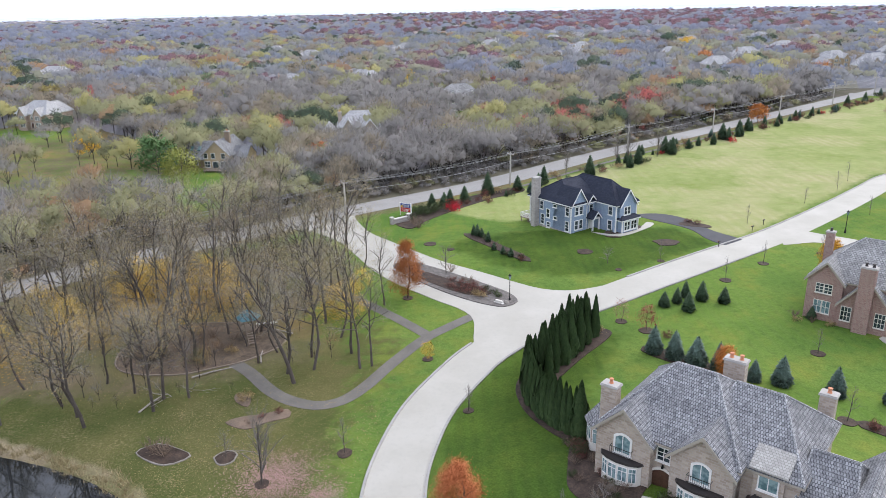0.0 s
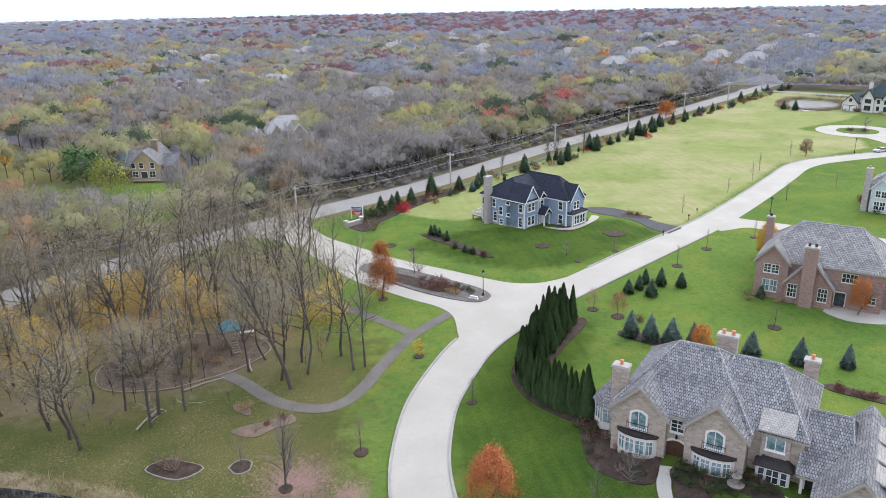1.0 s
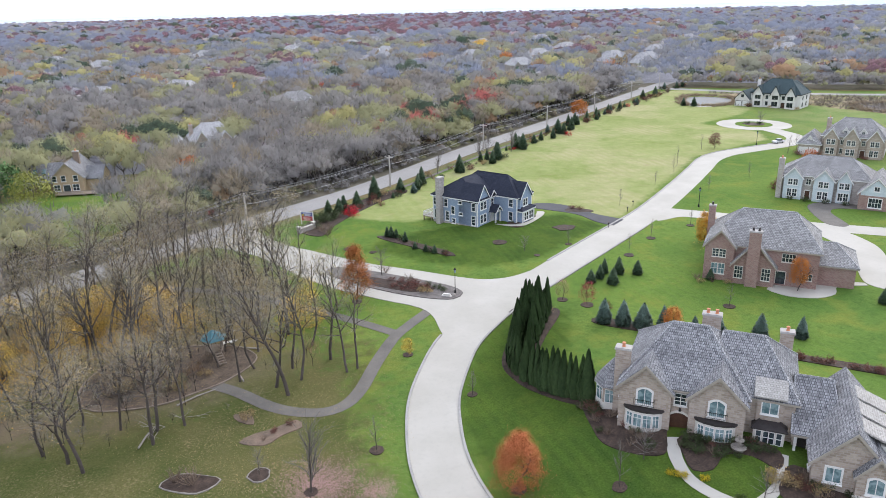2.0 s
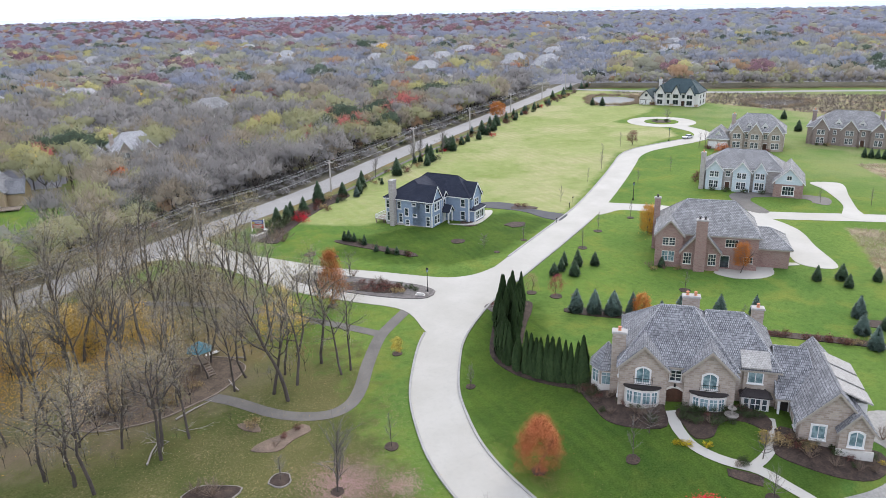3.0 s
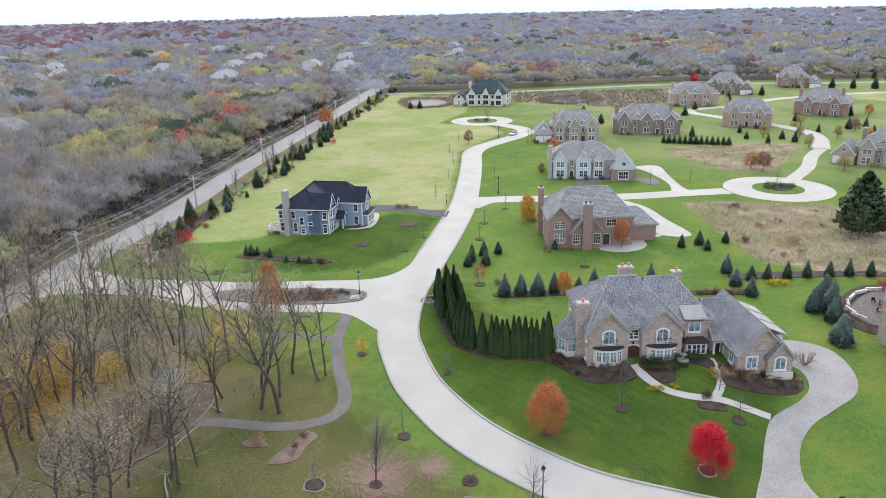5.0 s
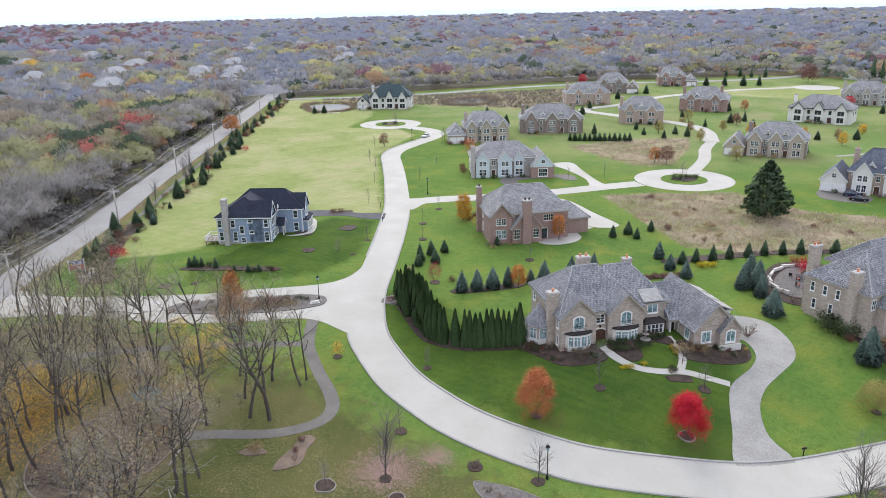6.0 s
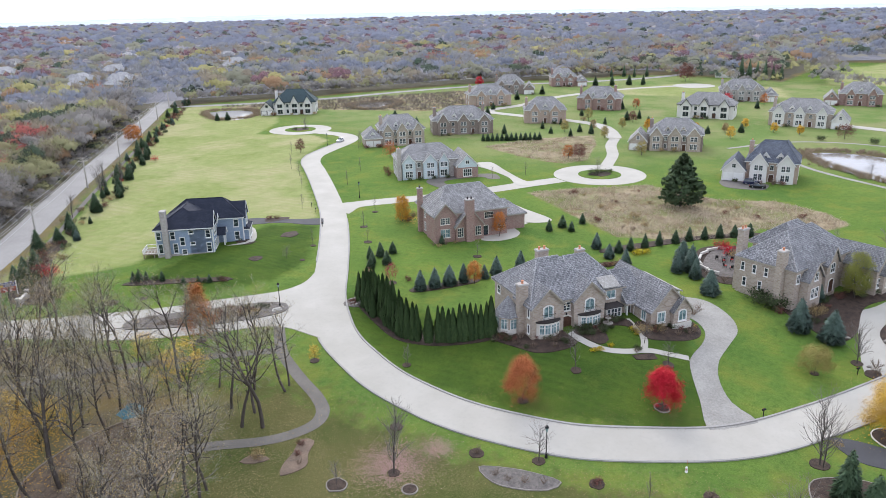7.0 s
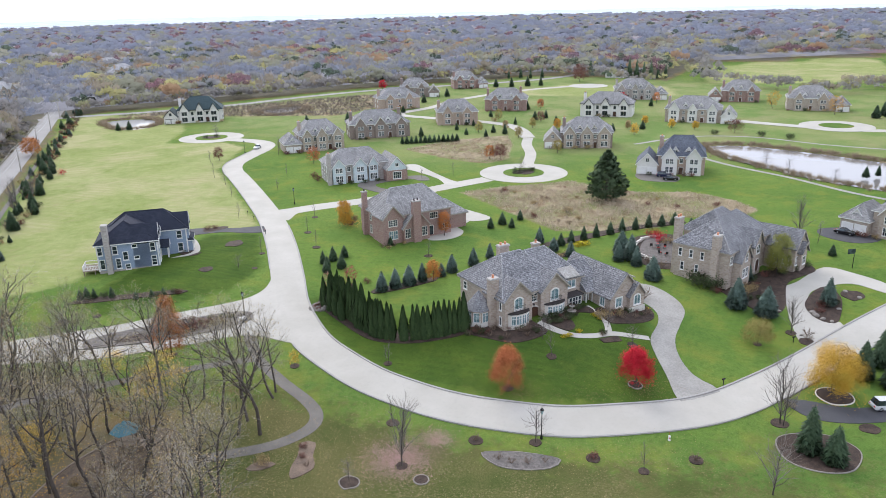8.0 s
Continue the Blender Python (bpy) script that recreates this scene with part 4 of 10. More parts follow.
def stone_house():
    h = House("large tan cut-stone house with grey cedar-shake roofs", 20.2, 60.3, -40, -0.25, STONE, SHAKE, TRIM, FASCIA)
    # main body, two hips
    h.block(-6.2, 7.2, 0.9, 14.6, 5.75)
    h.hip(-6.2, 7.2, 0.9, 14.6, 5.7, 11.0, -1.7, 2.3, 7.7)
    h.block(7.2, 12.2, 2.2, 14.4, 5.65)
    h.hip(3.0, 12.2, 2.2, 14.4, 5.6, 10.35, 4.0, 8.5, 8.6)
    # front gables
    h.gable(-6.5, -0.7, 0.0, 6.2, 5.55, 8.4)
    h.gable(1.3, 7.2, 0.0, 6.6, 5.55, 8.4)
    for c in (-3.6, 4.25):
        h.window("-v", 0.0, c, 3.55, 1.55, 1.55, cols=2, rows=1, glass=GLASS_BLIND, arch=0.38, surround=0.2)
        # iron balcony rail
        g = Geo().box(c - 1.15, c + 1.15, -0.5, -0.46, 4.15, 4.2).box(c - 1.15, c + 1.15, -0.5, -0.46, 3.5, 3.54)
        for i in range(12):
            x = c - 1.15 + 2.3 * i / 11
            g.box(x - 0.015, x + 0.015, -0.5, -0.47, 3.5, 4.2)
        g.box(c - 1.15, c - 1.12, -0.5, 0.0, 4.15, 4.2).box(c + 1.12, c + 1.15, -0.5, 0.0, 4.15, 4.2)
        part("balcony_rail", g.mesh("balcony_rail", IRON), h.top, "black iron balcony rail")
        # bowed bay below
        bow = [(c + 2.15 * math.sin(a), 0.05 - 1.05 * math.cos(a)) for a in (radians(x) for x in (-90, -60, -30, 0, 30, 60, 90))]
        bay = part("bow_bay", Geo().prism(bow, -0.9, 2.9).mesh("bow_bay", LIMESTONE, True), h.top, "pale stone bow bay")
        part("bay_roof", Geo().prism([(c + (x - c) * 1.1, y * 1.12) for x, y in bow], 2.9, 3.12, 0.96).mesh("bay_roof", DARKMETAL), bay, "dark metal bay roof")
        for i in range(1, 5):
            (ax, ay), (bx, by) = bow[i], bow[i + 1]
            d = Vector((bx - ax, by - ay, 0))
            n = Vector((d.y, -d.x, 0)).normalized()
            o = Vector(((ax + bx) / 2, (ay + by) / 2, 0))
            w = d.length - 0.22
            t = part("window", None, h.top)
            r = d.normalized()
            t.matrix_local = Matrix(((r.x, n.x, 0, o.x), (r.y, n.y, 0, o.y), (0, 0, 1, 0), (0, 0, 0, 1)))
            g = Geo()
            for a, b, q0, q1 in ((-w / 2 - 0.06, -w / 2, 0.95, 2.62), (w / 2, w / 2 + 0.06, 0.95, 2.62), (-w / 2, w / 2, 0.95, 1.02), (-w / 2, w / 2, 2.55, 2.62), (-w / 2, w / 2, 2.08, 2.13), (-0.03, 0.03, 1.02, 2.55)):
                g.box(a, b, 0.0, 0.07, q0, q1)
            part("frame", g.mesh("frame", TRIM), t)
            part("pane", Geo().box(-w / 2, w / 2, -0.02, 0.03, 1.02, 2.55).mesh("pane", GLASS_BLIND), t)
    # entrance between the gables
    h.window("-v", 0.9, 0.3, 3.75, 1.25, 1.35, cols=2, rows=3)
    h.door("-v", 0.9, 0.3, 0.1, 2.1, 2.15, arch=0.45, surround=0.28, trim=LIMESTONE)
    part("porch_step", Geo().box(-1.2, 1.8, -1.0, 0.9, -0.4, 0.08).mesh("porch_step", LIMESTONE), h.top, "pale stone entrance step")
    g = Geo().tube([(0.3, 0.75, 3.35), (0.3, 0.75, 2.95)], [0.1, 0.14], 6)
    part("lantern", g.mesh("lantern", IRON), h.top, "black iron entrance lantern")
    # right bay with a dark metal hood, shed dormer above
    h.block(8.2, 11.4, 0.9, 2.3, 2.55, mat=LIMESTONE, name="square_bay")
    h.hip(8.2, 11.4, 0.9, 2.6, 2.5, 3.35, 9.0, 10.6, 2.4, oh=0.25, mat=DARKMETAL, eaves=False)
    for c in (8.75, 9.5, 10.1, 10.85):
        h.window("-v", 0.9, c, 0.85, 0.5, 1.45, cols=1, rows=2, surround=0.06, sill=False)
    h.block(8.3, 11.0, 1.9, 4.4, 5.95)
    h.window("-v", 1.9, 9.65, 4.0, 1.6, 1.35, cols=2, rows=1, glass=GLASS_BLIND)
    part("dormer_roof", Geo().add([(7.9, 1.55, 5.95), (11.3, 1.55, 5.95), (11.3, 4.6, 7.35), (7.9, 4.6, 7.35), (7.9, 1.55, 6.13), (11.3, 1.55, 6.13), (11.3, 4.6, 7.53), (7.9, 4.6, 7.53)],
         [(3, 2, 1, 0), (4, 5, 6, 7), (0, 1, 5, 4), (1, 2, 6, 5), (3, 0, 4, 7), (2, 3, 7, 6)]).mesh("dormer_roof", SHAKE_NEW, True), h.top, "paler new cedar-shake dormer roof")
    # connecting wing and porch
    h.block(12.2, 14.6, 1.8, 10.0, 2.9)
    h.hip(12.25, 16.8, 0.6, 11.6, 2.85, 7.3, 12.0, 15.9, 6.1, oh=0.3)
    h.door("-v", 1.8, 13.2, 0.0, 0.95, 2.1, mat=DARKMETAL, panels=1)
    for u in (12.45, 14.0):
        part("porch_post", Geo().box(u - 0.13, u + 0.13, 0.75, 1.0, -0.8, 2.85).mesh("porch_post", TRIM), h.top, "white porch post")
    h.block(12.2, 14.5, 0.6, 1.8, 0.02, -0.9, LIMESTONE, "porch_floor")
    # garage wing with two front gables
    h.gable(13.9, 21.0, -3.9, 10.5, 2.95, 6.75, oh=0.45)
    h.gable(17.9, 21.4, -4.7, 0.0, 2.6, 4.75, oh=0.35)
    h.window("-v", -3.9, 15.9, 0.75, 1.35, 1.6, cols=2, rows=1, glass=GLASS_BLIND, surround=0.2)
    h.window("-v", -4.7, 19.65, 0.75, 1.35, 1.45, cols=2, rows=1, glass=GLASS_BLIND, arch=0.3, surround=0.2)
    h.window("-u", 13.9, -1.9, 0.75, 1.1, 1.6, cols=2, rows=1, glass=GLASS_BLIND, surround=0.15)
    part("plinth", Geo().box(17.7, 21.6, -4.9, -4.7, -0.9, 0.2).mesh("plinth", LIMESTONE, True), h.top, "pale stone planter ledge")
    # shed dormers over the garage doors
    for v in (-0.6, 3.0, 6.6):
        h.block(18.6, 21.15, v - 1.2, v + 1.2, 4.6, 2.5, WHITEWALL, "dormer_wall")
        part("dormer_roof", Geo().add([(21.6, v - 1.5, 4.55), (21.6, v + 1.5, 4.55), (17.4, v + 1.5, 6.3), (17.4, v - 1.5, 6.3), (21.6, v - 1.5, 4.75), (21.6, v + 1.5, 4.75), (17.4, v + 1.5, 6.5), (17.4, v - 1.5, 6.5)],
             [(0, 3, 2, 1), (4, 5, 6, 7), (0, 1, 5, 4), (1, 2, 6, 5), (3, 0, 4, 7), (2, 3, 7, 6)]).mesh("dormer_roof", SHAKE_NEW, True), h.top, "paler cedar-shake dormer roof")
        h.garage_door("+u", 21.0, v, 2.7, 2.2, -0.2)
    # turret bay on the side
    oc = [(-8.1 + 2.05 * math.cos(radians(a)), 5.6 + 2.3 * math.sin(radians(a))) for a in range(22, 382, 45)]
    part("turret", Geo().prism(oc, -1.0, 3.0).mesh("turret", STONE, True), h.top, "octagonal stone bay")
    part("turret_band", Geo().prism([(-8.1 + (x + 8.1) * 1.03, 5.6 + (y - 5.6) * 1.03) for x, y in oc], -0.2, 0.75).mesh("turret_band", LIMESTONE, True), h.top, "pale stone band")
    part("turret_roof", Geo().prism([(-8.1 + (x + 8.1) * 1.2, 5.6 + (y - 5.6) * 1.2) for x, y in oc], 2.95, 6.0, 0.04).mesh("turret_roof", SHAKE, True), h.top)
    for i in (3, 4, 5, 6):
        (ax, ay), (bx, by) = oc[i % 8], oc[(i + 1) % 8]
        d = Vector((ax - bx, ay - by, 0))
        o = Vector(((ax + bx) / 2, (ay + by) / 2, 0))
        n = (o - Vector((-8.1, 5.6, 0))).normalized()
        r = Vector((-n.y, n.x, 0))
        t = part("window", None, h.top)
        t.matrix_local = Matrix(((r.x, n.x, 0, o.x), (r.y, n.y, 0, o.y), (0, 0, 1, 0), (0, 0, 0, 1)))
        g = Geo()
        for a, b, q0, q1 in ((-0.62, -0.54, 0.8, 2.6), (0.54, 0.62, 0.8, 2.6), (-0.54, 0.54, 0.8, 0.88), (-0.54, 0.54, 2.5, 2.6), (-0.03, 0.03, 0.88, 2.5), (-0.54, 0.54, 2.05, 2.1)):
            g.box(a, b, -0.02, 0.08, q0, q1)
        part("frame", g.mesh("frame", TRIM), t)
        part("pane", Geo().box(-0.54, 0.54, -0.04, 0.04, 0.88, 2.5).mesh("pane", GLASS_BLIND), t)
    # side walls
    h.window("-u", -6.2, 12.8, 3.7, 0.9, 1.3, cols=1, rows=2)
    h.window("-u", -6.5, 1.2, 3.6, 0.5, 1.3, cols=1, rows=1)
    h.window("-u", -6.5, 1.2, 0.8, 0.5, 1.4, cols=1, rows=1)
    h.chimney(-6.75, 3.2, 1.7, 1.15, -1.0, 8.6, pots=1)
    h.chimney(2.4, 13.2, 2.2, 1.1, 4.0, 10.2, pots=2)
    h.chimney(11.2, 14.6, 1.5, 1.1, -1.0, 8.6, pots=1)
    return h


def blue_house():
    h = House("two-storey blue-grey clapboard house with a navy shingle roof", 26.5, 145.5, 36, -0.1, SIDING, SHINGLE_NAVY)
    h.block(0, 7.2, 0.0, 12.2, 6.1, -0.4)
    h.block(-0.05, 7.0, -0.04, 12.25, 0.25, -2.6, STONE_GREY, "foundation")
    h.hip(0, 9.0, 0.0, 12.2, 6.05, 10.0, 3.6, 8.9, 6.4)
    h.gable(0.0, 4.6, -0.12, 5.0, 6.0, 9.2, oh=0.3)
    h.block(7.2, 13.4, -5.8, 11.6, 6.1, -0.4)
    h.block(7.15, 13.45, -5.85, 11.0, 0.2, -1.6, STONE_GREY, "foundation")
    h.hip(7.2, 13.4, -5.8, 11.6, 6.05, 10.3, -1.4, 6.8, 10.3, axis="v")
    h.gable(7.9, 12.7, -6.3, -2.0, 6.0, 9.0, oh=0.3)
    # skirt roof and bay on the street gable
    h.block(7.9, 12.7, -7.0, -6.3, 3.0, -0.6)
    h.hip(7.7, 12.9, -7.0, -6.0, 3.0, 3.7, 8.4, 12.2, -6.3, oh=0.3)
    # entrance porch
    h.gable(4.75, 7.0, -1.9, 1.6, 2.9, 4.1, oh=0.25, walls=False)
    for u in (4.95, 6.8):
        part("porch_post", Geo().box(u - 0.14, u + 0.14, -1.8, -1.52, -0.6, 2.9).mesh("porch_post", TRIM), h.top, "white porch post")
    part("porch_beam", Geo().box(4.8, 6.95, -1.8, -1.55, 2.6, 2.9).mesh("porch_beam", TRIM), h.top, "white porch beam")
    part("porch_floor", Geo().box(4.62, 7.15, -1.9, 0.0, -0.9, 0.15).mesh("porch_floor", LIMESTONE), h.top, "pale concrete porch floor")
    h.gable(4.65, 7.2, -0.3, 3.0, 6.0, 7.4, oh=0.25, walls=False)
    h.door("-v", 0.0, 5.9, 0.15, 1.0, 2.1, mat=TRIM, panels=1)
    # white corner boards
    for u, v in ((0, 0), (4.6, 0), (7.2, -5.8), (13.4, -5.8), (7.9, -7.0), (12.7, -7.0), (0, 12.2), (13.4, 11.6)):
        part("corner_board", Geo().box(u - 0.1, u + 0.1, v - 0.16, v + 0.1, 0.2, 3.0 if v == -7.0 else 6.0).mesh("corner_board", TRIM), h.top)
    # windows of the gables
    h.row("-v", -0.14, (1.55, 2.85), 3.9, 0.85, 1.6, cols=1, surround=0.14)
    h.row("-v", -0.14, (1.55, 2.85), 0.8, 0.85, 1.8, cols=1, surround=0.14)
    h.row("-v", -6.32, (9.5, 10.5), 3.95, 0.8, 1.5, cols=1, surround=0.14)
    h.row("-v", -7.02, (8.9, 9.8, 11.0, 11.9), 0.8, 0.7, 1.7, cols=1, surround=0.13)
    h.window("-v", 0.0, 6.0, 3.9, 0.9, 1.5, cols=1)
    h.row("-u", 7.2, (-4.3,), 3.9, 0.95, 1.6, cols=1, surround=0.14)
    h.row("-u", 7.2, (-4.3,), 0.8, 0.95, 1.8, cols=1, surround=0.14)
    # long side wall
    h.window("-u", 0, 0.95, 3.8, 0.85, 1.6, cols=1, surround=0.14)
    h.window("-u", 0, 0.95, 0.5, 0.85, 2.0, cols=1, rows=3, surround=0.14)
    h.window("-u", 0, 4.6, 4.9, 0.9, 0.5, cols=1, rows=1, surround=0.12)
    h.window("-u", 0, 4.4, 2.3, 0.9, 0.5, cols=1, rows=1, surround=0.12)
    h.window("-u", 0, 6.6, 2.3, 0.85, 1.7, cols=1, surround=0.14)
    h.window("-u", 0, 6.4, 0.1, 0.85, 1.1, cols=1, surround=0.14)
    h.window("-u", 0, 8.6, 3.8, 0.85, 1.6, cols=1, surround=0.14)
    h.window("-u", 0, 8.2, 0.6, 0.85, 2.0, cols=1, rows=3, surround=0.14)
    h.window("-u", 0, 11.6, 3.8, 0.8, 1.6, cols=1, surround=0.14)
    h.window("-u", 0, 11.4, 0.7, 0.8, 1.9, cols=1, surround=0.14)
    h.window("-u", -0.06, 11.3, -1.7, 0.8, 0.8, cols=1, surround=0.14)
    h.row("+u", 13.4, (-3.5, 1.5, 7), 3.8, 0.9, 1.6, cols=1)
    h.row("+v", 12.2, (2, 5), 3.8, 0.9, 1.6, cols=1)
    h.chimney(-0.55, 9.9, 1.7, 1.1, -2.6, 10.3, mat=STONE_GREY, pots=0)
    # raised deck behind
    g = Geo().box(0.2, 4.6, 12.3, 15.6, 0.35, 0.5)
    part("deck_floor", g.mesh("deck_floor", WOOD), h.top, "pale wooden deck floor")
    g = Geo()
    for a, b, c, d in ((0.2, 4.6, 15.5, 15.6), (0.2, 0.3, 12.3, 15.6), (4.5, 4.6, 12.3, 15.6)):
        g.box(a, b, c, d, 1.4, 1.5).box(a, b, c, d, 0.65, 0.72)
    for i in range(15):
        u = 0.25 + 4.3 * i / 14
        g.box(u - 0.03, u + 0.03, 15.52, 15.58, 0.5, 1.4)
    for i in range(11):
        v = 12.4 + 3.1 * i / 10
        g.box(0.22, 0.28, v - 0.03, v + 0.03, 0.5, 1.4)
    part("deck_rail", g.mesh("deck_rail", TRIM), h.top, "white deck rail")
    for u in (0.4, 4.4):
        for v in (13.2, 15.4):
            part("deck_post", Geo().box(u - 0.1, u + 0.1, v - 0.1, v + 0.1, -2.6, 0.35).mesh("deck_post", WOOD), h.top)
    return h


def brick_house():
    h = House("red-brown brick house with a grey hipped roof", 55.9, 104.3, -41.6, -0.75, BRICK, SHINGLE_GREY, LIMESTONE, FASCIA)
    h.block(0, 18.4, 0.8, 14.2, 6.3)
    h.hip(0, 18.4, 0.8, 14.2, 6.25, 11.6, 5.2, 14.0, 7.2)
    h.gable(-0.3, 4.7, 0.0, 6.4, 6.2, 8.9)
    h.gable(4.6, 11.6, -0.7, 5.5, 3.4, 7.6)
    h.chimney(7.9, -1.0, 2.0, 1.3, -1.2, 9.6, pots=2, potmat=DARKMETAL)
    h.chimney(-0.4, 10.6, 1.2, 0.9, -1.2, 10.6, pots=1, potmat=DARKMETAL)
    for c in (1.55, 2.75):
        h.window("-v", 0.0, c, 4.1, 1.0, 1.4, cols=2, rows=3, surround=0.08)
        h.window("-v", 0.0, c, 0.9, 1.0, 1.9, cols=2, rows=2, surround=0.08, glass=GLASS_BLIND)
    h.window("-v", -0.7, 5.7, 0.8, 1.3, 2.1, cols=3, rows=3, surround=0.08)
    h.window("-v", -0.7, 10.2, 0.8, 1.3, 2.1, cols=3, rows=3, surround=0.08)
    h.window("-v", 0.8, 13.6, 4.2, 2.1, 1.4, cols=4, rows=2, surround=0.08)
    h.door("-v", 0.8, 12.6, 0.0, 1.5, 2.3, mat=GLASS, panels=2)
    h.window("-v", 0.8, 16.8, 1.2, 1.5, 1.1, cols=3, rows=2, surround=0.08)
    h.row("-u", 0.0, (3.5, 8.0), 4.1, 0.9, 1.4, cols=2, rows=3, surround=0.08)
    h.row("-u", 0.0, (3.5, 8.0), 0.9, 0.9, 1.9, cols=2, rows=3, surround=0.08)
    h.block(18.4, 24.4, 3.4, 13.2, 3.5)
    h.hip(17.5, 24.4, 3.4, 13.2, 3.45, 6.4, 18.0, 21.0, 8.3)
    for v in (6.0, 9.5):
        h.garage_door("+u", 24.4, v)
    return h


def gabled_house():
    h = House("stone and pale-siding house with four street gables", 107.6, 146.2, -50, -0.75, STONE_GREY, SHINGLE_GREY)
    h.block(0, 20, 0.5, 12, 6.0)
    h.hip(0, 20, 0.5, 12, 5.95, 10.2, 5.5, 15, 6.3)
    for a, b, front in ((1.2, 5.4, -0.4), (8.0, 12.4, -0.8), (13.2, 16.2, -0.2)):
        h.gable(a, b, front, 6, 5.6, 7.9, wall=SIDING_PALE)
        c = (a + b) / 2
        h.row("-v", front, (c - 0.6, c + 0.6), 3.6, 0.9, 1.4, cols=2, rows=2)
        h.row("-v", front, (c - 0.6, c + 0.6), 0.7, 0.95, 1.8, cols=2, rows=2)
    h.door("-v", 0.5, 6.7, 0.0, 1.1, 2.2)
    h.window("-v", 0.5, 6.7, 3.8, 1.0, 1.3)
    h.chimney(0.2, -0.1, 1.2, 1.4, -1.0, 9.8)
    h.gable(18.2, 25.2, -3.2, 9.5, 4.0, 7.6, wall=BRICK)
    part("gable_face", Geo().extrude([(-3.2, 3.4), (3.2, 3.4), (3.2, 4.1), (0, 7.2), (-3.2, 4.1)], lambda p, q, s: (21.7 + p, s, q), -3.26, -3.2).mesh("gable_face", SIDING_PALE, True), h.top, "pale siding gable")
    h.window("-v", -3.27, 21.7, 0.7, 2.6, 2.1, cols=4, rows=2, surround=0.18)
    h.window("-v", -3.27, 21.7, 4.6, 1.0, 1.0, cols=2, rows=1)
    h.row("-u", 0.0, (3.2, 6.5, 9.5), 3.7, 0.9, 1.4)
    h.row("-u", 0.0, (3.2, 6.5, 9.5), 0.7, 0.9, 1.7)
    return h


def manor_house():
    h = House("long tan stone house with a steep grey roof", 51.4, 28.2, -26, -1.2, STONE, SHAKE, TRIM, FASCIA)
    h.block(0, 20, 0, 11.6, 6.4)
    h.hip(0, 20, 0, 11.6, 6.35, 11.4, 6.2, 15, 6.0)
    h.block(12, 22, 6, 16, 6.0)
    h.hip(11, 22, 5, 16, 5.95, 10.6, 14, 18, 10.5)
    h.gable(2.0, 6.6, -1.6, 5, 4.6, 7.4)
    h.gable(9.2, 13.2, -1.0, 6, 6.0, 8.8)
    h.gable(17.2, 23.2, -6.4, 4, 4.6, 7.8)
    h.gable(18.6, 21.6, -7.2, -3, 3.6, 5.4)
    h.chimney(-0.4, 2.6, 1.7, 1.3, -1.0, 9.6)
    h.chimney(1.6, 12.0, 1.9, 1.2, -1.0, 11.2, pots=2)
    h.row("-u", 0.0, (5.6, 8.0, 10.4), 3.9, 0.6, 1.5, cols=1, glass=GLASS)
    h.row("-u", 0.0, (6.6, 9.8), 0.9, 0.6, 1.6, cols=1, glass=GLASS)
    h.row("-v", 0.0, (1.0, 7.9, 14.8), 3.9, 0.9, 1.5)
    h.row("-v", -1.6, (3.6, 5.0), 0.8, 0.9, 1.8)
    h.window("-v", -1.6, 4.3, 4.2, 1.0, 1.3, arch=0.2)
    h.door("-v", -1.0, 11.2, 0.0, 1.6, 2.3, arch=0.3)
    h.window("-v", -1.0, 11.2, 4.0, 1.4, 1.5, arch=0.3)
    h.row("-v", -6.4, (18.2,), 0.8, 1.0, 1.7)
    h.row("-u", 17.2, (-4.6, -2.4), 0.9, 1.1, 1.6)
    h.row("-v", -7.2, (20.1,), 0.8, 1.3, 1.6)
    return h


